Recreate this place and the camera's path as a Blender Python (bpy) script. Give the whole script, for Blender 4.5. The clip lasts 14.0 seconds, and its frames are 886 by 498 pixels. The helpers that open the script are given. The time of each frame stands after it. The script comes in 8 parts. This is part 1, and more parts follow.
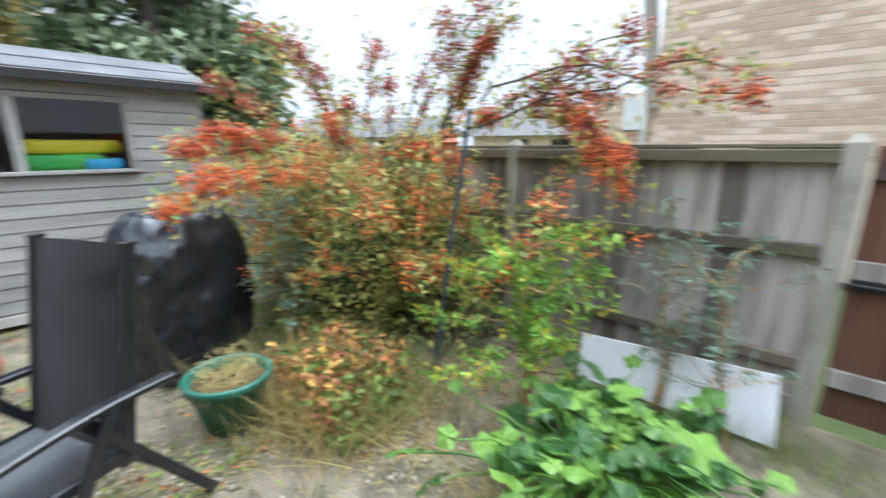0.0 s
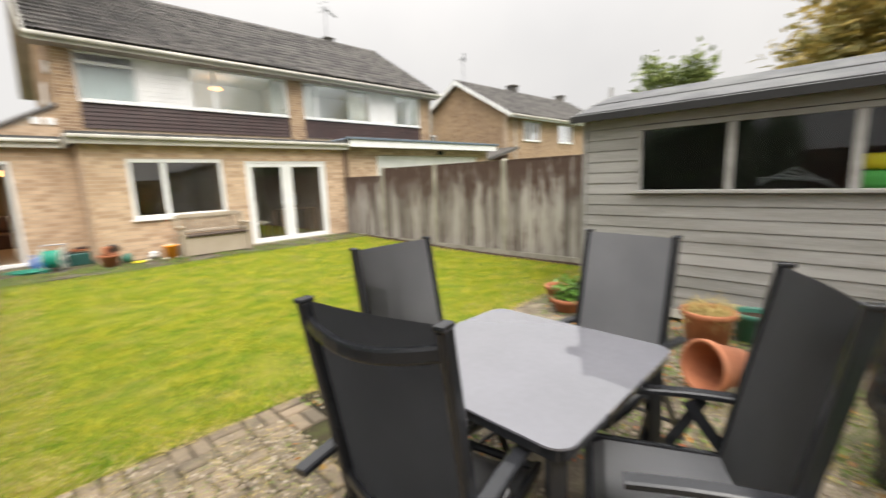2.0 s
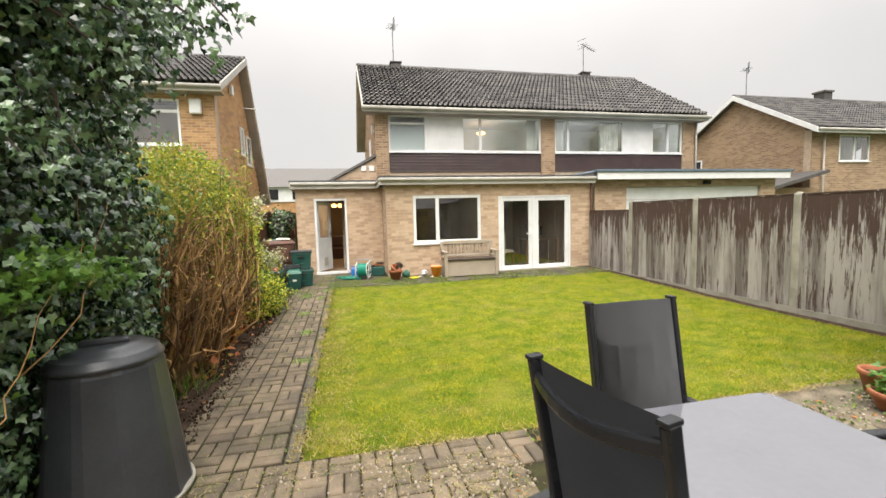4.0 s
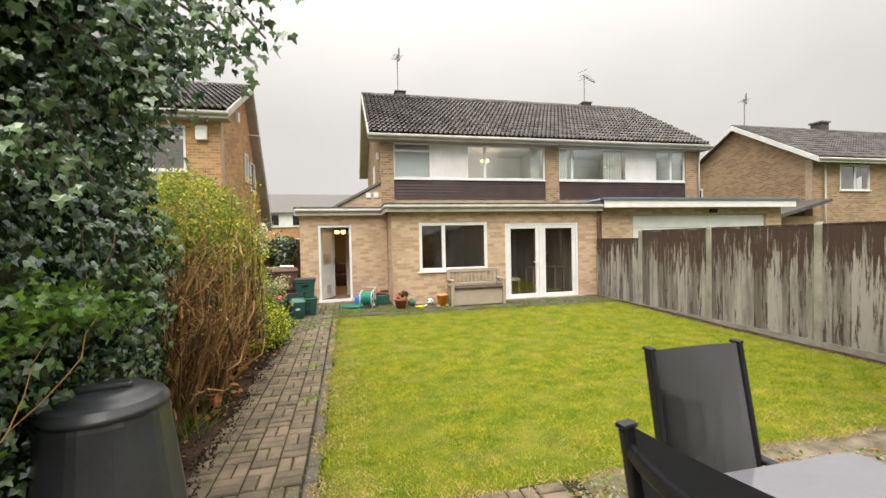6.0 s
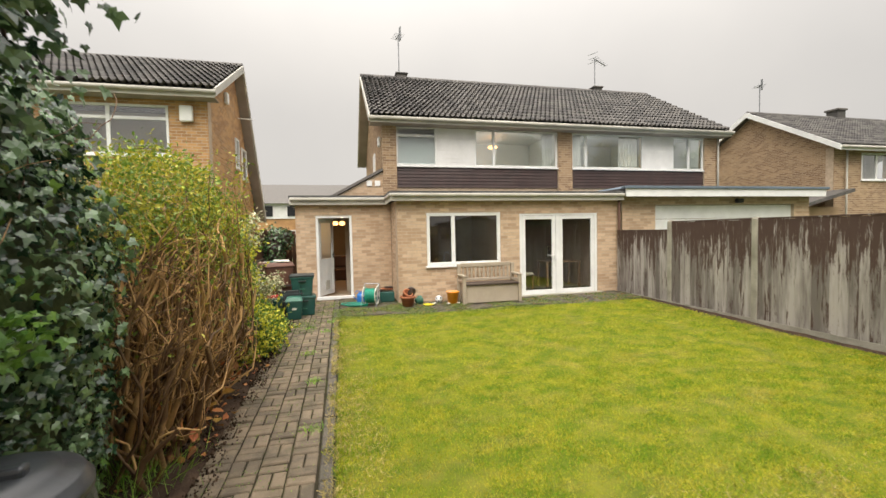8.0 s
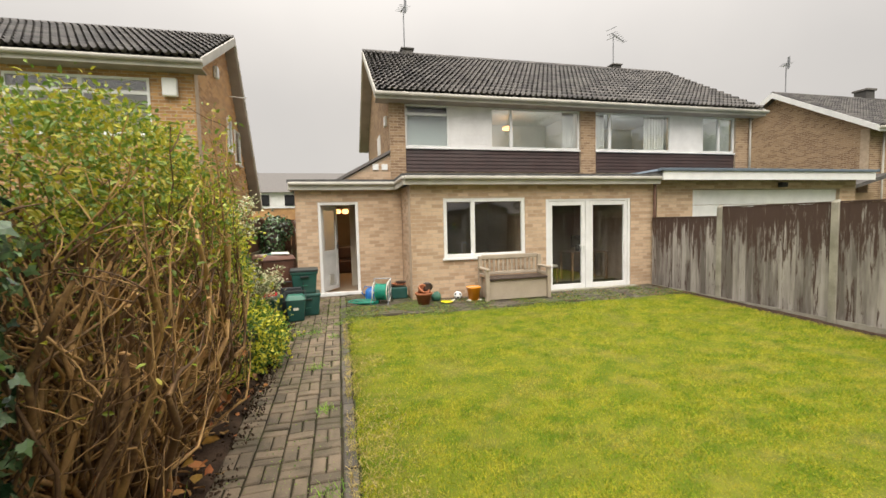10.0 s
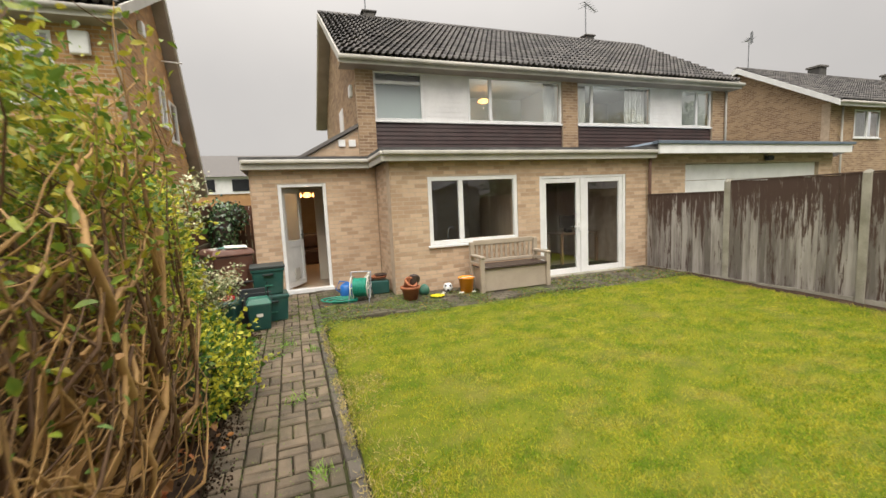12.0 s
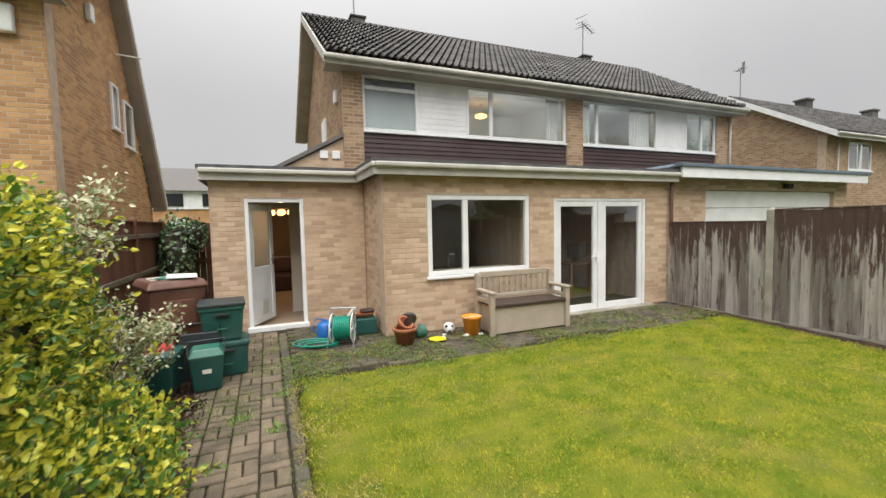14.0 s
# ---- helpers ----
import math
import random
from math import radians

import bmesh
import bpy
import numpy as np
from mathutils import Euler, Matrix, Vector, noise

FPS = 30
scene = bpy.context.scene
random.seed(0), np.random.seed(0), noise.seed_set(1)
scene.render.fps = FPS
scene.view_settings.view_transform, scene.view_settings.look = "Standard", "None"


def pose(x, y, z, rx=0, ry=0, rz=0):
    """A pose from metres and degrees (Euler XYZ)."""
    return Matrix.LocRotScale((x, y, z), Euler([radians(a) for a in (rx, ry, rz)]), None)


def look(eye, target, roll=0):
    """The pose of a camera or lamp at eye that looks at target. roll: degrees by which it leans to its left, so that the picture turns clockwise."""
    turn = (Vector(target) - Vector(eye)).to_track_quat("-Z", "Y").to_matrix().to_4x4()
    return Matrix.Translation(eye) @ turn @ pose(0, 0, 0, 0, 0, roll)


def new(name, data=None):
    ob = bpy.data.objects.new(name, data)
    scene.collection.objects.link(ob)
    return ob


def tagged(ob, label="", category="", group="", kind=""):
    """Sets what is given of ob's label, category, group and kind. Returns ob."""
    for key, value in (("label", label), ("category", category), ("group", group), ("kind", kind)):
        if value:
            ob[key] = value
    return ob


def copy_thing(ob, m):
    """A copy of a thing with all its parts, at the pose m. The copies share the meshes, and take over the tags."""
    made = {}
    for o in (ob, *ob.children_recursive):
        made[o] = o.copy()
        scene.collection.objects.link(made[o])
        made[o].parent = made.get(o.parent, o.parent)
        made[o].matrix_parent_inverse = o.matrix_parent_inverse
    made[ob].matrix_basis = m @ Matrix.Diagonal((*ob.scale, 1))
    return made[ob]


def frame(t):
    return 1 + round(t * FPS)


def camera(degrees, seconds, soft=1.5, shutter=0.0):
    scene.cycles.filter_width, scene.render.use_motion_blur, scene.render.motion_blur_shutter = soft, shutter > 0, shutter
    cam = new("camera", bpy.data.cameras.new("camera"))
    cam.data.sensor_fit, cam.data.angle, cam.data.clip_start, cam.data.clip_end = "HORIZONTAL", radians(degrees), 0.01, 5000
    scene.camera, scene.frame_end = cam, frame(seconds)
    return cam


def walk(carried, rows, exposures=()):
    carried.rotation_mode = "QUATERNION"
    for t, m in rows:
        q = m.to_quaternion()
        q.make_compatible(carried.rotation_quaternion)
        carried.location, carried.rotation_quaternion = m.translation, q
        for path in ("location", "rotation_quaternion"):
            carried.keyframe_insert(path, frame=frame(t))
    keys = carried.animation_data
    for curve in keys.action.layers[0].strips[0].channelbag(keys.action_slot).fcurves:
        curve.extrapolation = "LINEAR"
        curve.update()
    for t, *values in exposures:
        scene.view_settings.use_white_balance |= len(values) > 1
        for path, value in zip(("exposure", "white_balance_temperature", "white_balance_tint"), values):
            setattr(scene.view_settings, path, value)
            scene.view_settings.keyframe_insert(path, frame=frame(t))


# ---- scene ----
cam = camera(93.4, 14.0, shutter=0.5)
PATH = [
    (0, (0.41, 0.525, 1.51), (1.738, -0.894, 1.037), -0.2),
    (0.5, (0.548, 0.37, 1.517), (2.336, -0.405, 1.065), -0.5),
    (1, (0.64, 0.235, 1.52), (2.591, 0.242, 1.078), -0.8),
    (1.5, (0.81, 0.262, 1.505), (2.628, 1.002, 1.128), -1.4),
    (2, (0.85, 0.284, 1.515), (2.241, 1.682, 1.182), -2.1),
    (2.5, (0.865, 0.27, 1.502), (1.748, 2.038, 1.192), -2.2),
    (3, (0.868, 0.202, 1.537), (1.445, 2.096, 1.253), -2.0),
    (3.5, (0.845, 0.173, 1.608), (1.283, 2.111, 1.383), -1.5),
    (6, (0.658, 0.417, 1.696), (1.106, 2.366, 1.652), -1.2),
    (6.5, (0.589, 0.572, 1.703), (1.047, 2.518, 1.647), -1.2),
    (7, (0.589, 0.829, 1.694), (1.054, 2.773, 1.625), -1.3),
    (7.5, (0.568, 1.094, 1.7), (1.037, 3.037, 1.623), -1.2),
    (10, (0.356, 2.509, 1.668), (0.834, 4.447, 1.536), -1.4),
    (10.5, (0.325, 2.782, 1.66), (0.81, 4.716, 1.502), -1.5),
    (11, (0.292, 3.061, 1.675), (0.789, 4.989, 1.497), -1.4),
    (11.5, (0.169, 3.37, 1.679), (0.77, 5.267, 1.483), -2.4),
    (12, (0.119, 3.698, 1.671), (0.787, 5.571, 1.45), -2.7),
    (12.5, (0.14, 4.049, 1.686), (0.826, 5.913, 1.45), -1.7),
    (13, (0.166, 4.375, 1.678), (0.895, 6.224, 1.448), -1.8),
    (13.5, (0.196, 4.687, 1.686), (0.952, 6.531, 1.525), -1.8),
    (14, (0.221, 5.007, 1.707), (0.994, 6.847, 1.584), -1.2),
]
EXPOSURES = [(0.0, 1.78, 5500, 6), (0.5, 1.75, 6000, 7), (1.0, 1.75, 6750, 10), (1.5, 1.6, 6850, 11), (2.5, 1.2, 6700, 11), (3.5, 1.26, 6750, 11), (6.0, 1.13, 6950, 11), (7.5, 1.05, 7050, 11), (11.0, 0.92, 7050, 12), (12.5, 0.85, 6850, 12), (14.0, 0.83, 6550, 11)]
walk(cam, [(t, look(eye, target, roll)) for t, eye, target, roll in PATH], EXPOSURES)

# ---- light: an overcast autumn day ----
world = bpy.data.worlds.new("overcast")
scene.world = world
world.use_nodes = True
wn = world.node_tree.nodes
wl = world.node_tree.links
wn.clear()
sky = wn.new("ShaderNodeTexSky")
sky.sky_type = "NISHITA"
sky.sun_disc = False
sky.sun_elevation = radians(32)
sky.sun_rotation = radians(200)
grey = wn.new("ShaderNodeHueSaturation")
grey.inputs["Saturation"].default_value = 0.12
cloud = wn.new("ShaderNodeTexNoise")
cloud.inputs["Scale"].default_value = 1.6
cloud.inputs["Detail"].default_value = 5
cloudramp = wn.new("ShaderNodeValToRGB")
cloudramp.color_ramp.elements[0].position, cloudramp.color_ramp.elements[0].color = 0.3, (0.82, 0.83, 0.85, 1)
cloudramp.color_ramp.elements[1].position, cloudramp.color_ramp.elements[1].color = 0.7, (1, 1, 1, 1)
cover = wn.new("ShaderNodeVectorMath")
cover.operation = "SCALE"
blend = wn.new("ShaderNodeMix")
blend.data_type = "RGBA"
blend.inputs["Factor"].default_value = 0.88
back = wn.new("ShaderNodeBackground")
back.inputs["Strength"].default_value = 0.08
wout = wn.new("ShaderNodeOutputWorld")
wl.new(sky.outputs["Color"], grey.inputs["Color"])
wl.new(cloud.outputs["Fac"], cloudramp.inputs["Fac"])
# an overcast sky is several times as bright overhead as at the horizon
place = wn.new("ShaderNodeTexCoord")
height = wn.new("ShaderNodeSeparateXYZ")
square = wn.new("ShaderNodeMath")
square.operation = "POWER"
square.inputs[1].default_value = 3.0
square.use_clamp = True
lift = wn.new("ShaderNodeMapRange")
lift.inputs["From Min"].default_value, lift.inputs["From Max"].default_value = 0.0, 1.0
lift.inputs["To Min"].default_value, lift.inputs["To Max"].default_value = 4.0, 31.0
wl.new(place.outputs["Generated"], height.inputs[0])
wl.new(height.outputs["Z"], square.inputs[0])
wl.new(square.outputs[0], lift.inputs["Value"])
wl.new(lift.outputs["Result"], cover.inputs["Scale"])
wl.new(cloudramp.outputs["Color"], cover.inputs[0])
wl.new(grey.outputs["Color"], blend.inputs["A"])
wl.new(cover.outputs["Vector"], blend.inputs["B"])
wl.new(blend.outputs["Result"], back.inputs["Color"])
wl.new(back.outputs["Background"], wout.inputs["Surface"])
sun = new("sun", bpy.data.lights.new("sun", "SUN"))
sun.data.energy, sun.data.angle, sun.data.color = 1.5, radians(50), (1.0, 0.97, 0.93)
sun.matrix_world = look((-3, -8, 12), (0, 0, 0))


# ---- materials ----
def mat(name, base, base2=None, rough=0.7, metal=0.0, scale=6.0, grain=60.0, bump=0.15, spread=0.0, coat=0.0, dirt=None, dirt_amount=0.35, stretch=(1, 1, 1), trans=0.0, spec=0.5, hue_spread=0.0):
    """A surface with a coarse and a fine variation, an optional stain colour, and a shift from piece to piece."""
    m = bpy.data.materials.new(name)
    m.use_nodes = True
    n, l = m.node_tree.nodes, m.node_tree.links
    bs = n["Principled BSDF"]
    tc = n.new("ShaderNodeTexCoord")
    geo = n.new("ShaderNodeNewGeometry")
    mp = n.new("ShaderNodeMapping")
    mp.inputs["Scale"].default_value = stretch
    l.new(geo.outputs["Position"], mp.inputs["Vector"])
    big = n.new("ShaderNodeTexNoise")
    big.inputs["Scale"].default_value, big.inputs["Detail"].default_value = scale, 5
    fine = n.new("ShaderNodeTexNoise")
    fine.inputs["Scale"].default_value, fine.inputs["Detail"].default_value = grain, 4
    l.new(mp.outputs["Vector"], big.inputs["Vector"])
    l.new(mp.outputs["Vector"], fine.inputs["Vector"])
    if base2 is None:
        base2 = tuple(c * 0.72 for c in base)
    ramp = n.new("ShaderNodeValToRGB")
    ramp.color_ramp.elements[0].position, ramp.color_ramp.elements[0].color = 0.32, (*base2, 1)
    ramp.color_ramp.elements[1].position, ramp.color_ramp.elements[1].color = 0.68, (*base, 1)
    addn = n.new("ShaderNodeMath")
    addn.operation = "MULTIPLY_ADD"
    addn.inputs[1].default_value, addn.inputs[2].default_value = 0.4, -0.2
    l.new(fine.outputs["Fac"], addn.inputs[0])
    sumn = n.new("ShaderNodeMath")
    sumn.operation = "ADD"
    l.new(big.outputs["Fac"], sumn.inputs[0])
    l.new(addn.outputs[0], sumn.inputs[1])
    fac = sumn
    if spread:
        oi = n.new("ShaderNodeObjectInfo")
        both = n.new("ShaderNodeMath")
        both.operation = "ADD"
        l.new(oi.outputs["Random"], both.inputs[0])
        l.new(geo.outputs["Random Per Island"], both.inputs[1])
        fr = n.new("ShaderNodeMath")
        fr.operation = "FRACT"
        l.new(both.outputs[0], fr.inputs[0])
        sh = n.new("ShaderNodeMath")
        sh.operation = "MULTIPLY_ADD"
        sh.inputs[1].default_value, sh.inputs[2].default_value = spread, -spread / 2
        l.new(fr.outputs[0], sh.inputs[0])
        s2 = n.new("ShaderNodeMath")
        s2.operation = "ADD"
        l.new(sumn.outputs[0], s2.inputs[0])
        l.new(sh.outputs[0], s2.inputs[1])
        fac = s2
    l.new(fac.outputs[0], ramp.inputs["Fac"])
    col = ramp.outputs["Color"]
    if dirt is not None:
        st = n.new("ShaderNodeTexNoise")
        st.inputs["Scale"].default_value, st.inputs["Detail"].default_value, st.inputs["Roughness"].default_value = scale * 0.45, 8, 0.7
        l.new(mp.outputs["Vector"], st.inputs["Vector"])
        sr = n.new("ShaderNodeValToRGB")
        sr.color_ramp.elements[0].position, sr.color_ramp.elements[1].position = 0.5, 0.72
        sr.color_ramp.elements[0].color, sr.color_ramp.elements[1].color = (0, 0, 0, 1), (dirt_amount, dirt_amount, dirt_amount, 1)
        l.new(st.outputs["Fac"], sr.inputs["Fac"])
        mx = n.new("ShaderNodeMix")
        mx.data_type = "RGBA"
        l.new(sr.outputs["Color"], mx.inputs["Factor"])
        l.new(col, mx.inputs["A"])
        mx.inputs["B"].default_value = (*dirt, 1)
        col = mx.outputs["Result"]
    if hue_spread:
        hs = n.new("ShaderNodeHueSaturation")
        oi2 = n.new("ShaderNodeMath")
        oi2.operation = "MULTIPLY_ADD"
        oi2.inputs[1].default_value, oi2.inputs[2].default_value = hue_spread, 0.5 - hue_spread / 2
        l.new(geo.outputs["Random Per Island"], oi2.inputs[0])
        l.new(oi2.outputs[0], hs.inputs["Hue"])
        l.new(col, hs.inputs["Color"])
        col = hs.outputs["Color"]
    l.new(col, bs.inputs["Base Color"])
    bs.inputs["Roughness"].default_value, bs.inputs["Metallic"].default_value = rough, metal
    bs.inputs["Specular IOR Level"].default_value = spec
    if coat:
        bs.inputs["Coat Weight"].default_value, bs.inputs["Coat Roughness"].default_value = coat, 0.1
    rr = n.new("ShaderNodeMath")
    rr.operation = "MULTIPLY_ADD"
    rr.inputs[1].default_value, rr.inputs[2].default_value = 0.25, max(0.0, rough - 0.12)
    l.new(big.outputs["Fac"], rr.inputs[0])
    l.new(rr.outputs[0], bs.inputs["Roughness"])
    if bump:
        bp = n.new("ShaderNodeBump")
        bp.inputs["Strength"].default_value, bp.inputs["Distance"].default_value = bump, 0.01
        l.new(fine.outputs["Fac"], bp.inputs["Height"])
        l.new(bp.outputs["Normal"], bs.inputs["Normal"])
    if trans:
        tr = n.new("ShaderNodeBsdfTranslucent")
        mixs = n.new("ShaderNodeMixShader")
        mixs.inputs["Fac"].default_value = trans
        l.new(col, tr.inputs["Color"])
        l.new(bs.outputs["BSDF"], mixs.inputs[1])
        l.new(tr.outputs["BSDF"], mixs.inputs[2])
        l.new(mixs.outputs["Shader"], n["Material Output"].inputs["Surface"])
    return m


def glass_mat(name, tint=(0.95, 0.97, 0.96), rough=0.0, ior=1.9):
    m = bpy.data.materials.new(name)
    m.use_nodes = True
    bs = m.node_tree.nodes["Principled BSDF"]
    bs.inputs["Base Color"].default_value = (*tint, 1)
    bs.inputs["Transmission Weight"].default_value = 1.0
    bs.inputs["Roughness"].default_value = rough
    bs.inputs["IOR"].default_value = ior
    return m


def glow_mat(name, colour, strength):
    m = bpy.data.materials.new(name)
    m.use_nodes = True
    bs = m.node_tree.nodes["Principled BSDF"]
    bs.inputs["Base Color"].default_value = (*colour, 1)
    bs.inputs["Emission Color"].default_value = (*colour, 1)
    bs.inputs["Emission Strength"].default_value = strength
    return m


M = dict(
    brick=mat("buff_brick", (0.60, 0.44, 0.30), (0.43, 0.295, 0.19), 0.85, scale=1.4, grain=90, spread=0.6, bump=0.3, dirt=(0.20, 0.16, 0.12), dirt_amount=0.3),
    brick_dull=mat("brown_brick", (0.40, 0.275, 0.165), (0.25, 0.16, 0.095), 0.85, scale=1.4, grain=90, spread=0.55, bump=0.3, dirt=(0.14, 0.10, 0.07), dirt_amount=0.35),
    brick_warm=mat("orange_buff_brick", (0.56, 0.325, 0.14), (0.36, 0.195, 0.085), 0.85, scale=1.4, grain=90, spread=0.5, bump=0.3, dirt=(0.14, 0.10, 0.07), dirt_amount=0.3),
    brick_pale=mat("pale_buff_brick", (0.74, 0.58, 0.45), (0.50, 0.36, 0.26), 0.85, scale=1.4, grain=90, spread=0.8, bump=0.3),
    mortar=mat("mortar", (0.54, 0.43, 0.32), (0.42, 0.33, 0.24), 0.95, scale=8, grain=120),
    tile=mat("concrete_roof_tile", (0.135, 0.125, 0.115), (0.062, 0.058, 0.055), 0.6, spec=0.45, scale=9, grain=60, spread=0.5, bump=0.3, dirt=(0.13, 0.125, 0.10), dirt_amount=0.35),
    white=mat("white_upvc", (0.82, 0.83, 0.82), (0.72, 0.73, 0.72), 0.35, scale=3, grain=20, bump=0.02, dirt=(0.5, 0.48, 0.42), dirt_amount=0.15),
    fascia=mat("weathered_white_paint", (0.54, 0.52, 0.465), (0.40, 0.385, 0.34), 0.55, scale=2, grain=40, bump=0.05, dirt=(0.24, 0.23, 0.20), dirt_amount=0.45),
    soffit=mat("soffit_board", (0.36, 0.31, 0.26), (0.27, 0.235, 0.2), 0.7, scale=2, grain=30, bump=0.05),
    cladding=mat("dark_brown_cladding", (0.052, 0.026, 0.024), (0.03, 0.016, 0.015), 0.5, scale=3, grain=50, bump=0.1, dirt=(0.13, 0.10, 0.09), dirt_amount=0.25),
    white_clad=mat("white_cladding", (0.8, 0.8, 0.79), (0.7, 0.7, 0.69), 0.45, scale=3, grain=40, bump=0.03),
    felt=mat("roof_felt", (0.10, 0.10, 0.10), (0.05, 0.05, 0.05), 0.9, scale=4, grain=140, bump=0.3, dirt=(0.2, 0.2, 0.17), dirt_amount=0.4),
    blue_felt=mat("blue_grey_edge", (0.13, 0.17, 0.21), (0.09, 0.12, 0.15), 0.7, scale=4, grain=80),
    shed_felt=mat("grey_mineral_felt", (0.17, 0.172, 0.175), (0.11, 0.112, 0.115), 0.95, spec=0.05, scale=2.5, grain=200, bump=0.35, dirt=(0.18, 0.19, 0.17), dirt_amount=0.45),
    shed=mat("grey_painted_timber", (0.34, 0.335, 0.32), (0.23, 0.225, 0.21), 0.75, scale=3, grain=26, bump=0.2, spread=0.25, stretch=(1, 0.25, 3), dirt=(0.14, 0.135, 0.115), dirt_amount=0.45),
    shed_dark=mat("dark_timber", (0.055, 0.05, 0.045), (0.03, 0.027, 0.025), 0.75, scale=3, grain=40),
    fence=None,
    fence_grey=mat("grey_weathered_timber", (0.44, 0.40, 0.36), (0.14, 0.118, 0.10), 0.85, scale=7, grain=40, bump=0.35, spread=0.8, stretch=(1, 1, 0.12), dirt=(0.12, 0.07, 0.05), dirt_amount=0.5),
    mortar_pale=mat("pale_mortar", (0.66, 0.56, 0.45), (0.56, 0.46, 0.36), 0.95, scale=8, grain=120),
    rail=mat("green_brown_timber", (0.17, 0.135, 0.095), (0.09, 0.075, 0.05), 0.85, scale=4, grain=30, stretch=(0.3, 1, 2), dirt=(0.10, 0.12, 0.06), dirt_amount=0.5),
    fence_brown=mat("brown_stained_timber", (0.15, 0.062, 0.032), (0.08, 0.034, 0.018), 0.8, scale=4, grain=30, stretch=(1, 1, 0.2), spread=0.3, dirt=(0.10, 0.08, 0.06), dirt_amount=0.4),
    # grey-green that paints the obscured glass's reflection
    pane_tint=mat("grey_green_pane_tint", (0.34, 0.40, 0.40), (0.29, 0.345, 0.345), 0.8, scale=2, grain=40, bump=0.05),
    concrete=mat("concrete", (0.40, 0.375, 0.31), (0.24, 0.225, 0.18), 0.9, scale=4, grain=70, bump=0.3, dirt=(0.16, 0.18, 0.11), dirt_amount=0.45),
    paver=mat("paving_block", (0.225, 0.172, 0.115), (0.105, 0.083, 0.056), 0.8, scale=5.0, grain=110, bump=0.6, spread=0.28, dirt=(0.075, 0.066, 0.034), dirt_amount=0.9),
    paver_dark=mat("dark_damp_block", (0.11, 0.092, 0.062), (0.046, 0.038, 0.026), 0.75, scale=3.0, grain=110, bump=0.4, spread=0.45, dirt=(0.07, 0.08, 0.03), dirt_amount=0.7),
    paver_edge=mat("grey_edging_block", (0.15, 0.128, 0.10), (0.075, 0.064, 0.05), 0.75, scale=4.0, grain=110, bump=0.6, spread=0.3, dirt=(0.075, 0.075, 0.04), dirt_amount=0.6),
    joint=mat("mossy_sand_joint", (0.055, 0.046, 0.028), (0.022, 0.019, 0.013), 0.95, spec=0.1, scale=5, grain=120, dirt=(0.06, 0.075, 0.02), dirt_amount=0.7),
    soil=mat("dark_soil", (0.085, 0.056, 0.038), (0.030, 0.020, 0.014), 0.95, spec=0.1, scale=6, grain=70, bump=0.9),
    scruff=mat("gravelly_earth", (0.25, 0.205, 0.145), (0.08, 0.064, 0.045), 0.95, scale=5, grain=60, bump=0.9, dirt=(0.12, 0.14, 0.05), dirt_amount=0.6),
    turf=mat("turf_base", (0.17, 0.175, 0.022), (0.085, 0.12, 0.012), 0.95, spec=0.05, scale=4.2, grain=60, bump=0.5, stretch=(0.85, 1.1, 1), dirt=(0.17, 0.14, 0.05), dirt_amount=0.5),
    farground=mat("far_ground", (0.10, 0.13, 0.04), (0.06, 0.08, 0.03), 0.95, scale=0.3, grain=6),
    chair_frame=mat("anthracite_aluminium", (0.020, 0.021, 0.024), (0.014, 0.015, 0.017), 0.3, scale=5, grain=200, bump=0.03),
    mesh_fabric=mat("grey_sling_fabric", (0.172, 0.174, 0.181), (0.135, 0.137, 0.143), 0.6, scale=3, grain=500, bump=0.25),
    table_glass=mat("grey_table_glass", (0.16, 0.16, 0.18), (0.14, 0.14, 0.155), 0.10, scale=2, grain=30, bump=0.0, coat=1.0),
    cover=mat("black_plastic_cover", (0.016, 0.018, 0.024), (0.010, 0.011, 0.015), 0.22, spec=0.7, scale=4, grain=14, bump=1.0, dirt=(0.05, 0.05, 0.05), dirt_amount=0.3),
    composter=mat("black_compost_plastic", (0.040, 0.045, 0.052), (0.024, 0.027, 0.032), 0.32, spec=0.6, scale=3, grain=50, bump=0.08, dirt=(0.08, 0.085, 0.08), dirt_amount=0.35),
    terracotta=mat("terracotta", (0.45, 0.165, 0.075), (0.30, 0.10, 0.045), 0.75, scale=6, grain=60, dirt=(0.4, 0.27, 0.18), dirt_amount=0.2),
    greenpot=mat("green_plastic_pot", (0.035, 0.17, 0.115), (0.022, 0.12, 0.085), 0.4, scale=5, grain=40, bump=0.05, dirt=(0.14, 0.2, 0.15), dirt_amount=0.4),
    recycling=mat("green_recycling_plastic", (0.016, 0.088, 0.075), (0.011, 0.062, 0.053), 0.42, scale=4, grain=60, bump=0.06, dirt=(0.08, 0.12, 0.10), dirt_amount=0.35),
    box_dark=mat("dark_lid_plastic", (0.02, 0.03, 0.028), (0.012, 0.018, 0.018), 0.45, scale=4, grain=60, bump=0.06),
    brownbin=mat("brown_bin_plastic", (0.15, 0.065, 0.04), (0.10, 0.043, 0.027), 0.5, scale=4, grain=60, bump=0.06, dirt=(0.25, 0.19, 0.15), dirt_amount=0.3),
    orange=mat("orange_plastic", (0.95, 0.36, 0.02), (0.85, 0.29, 0.012), 0.4, scale=5, grain=40, bump=0.04),
    bench=mat("taupe_resin", (0.42, 0.355, 0.275), (0.35, 0.295, 0.225), 0.55, scale=4, grain=40, bump=0.06, dirt=(0.25, 0.2, 0.15), dirt_amount=0.3),
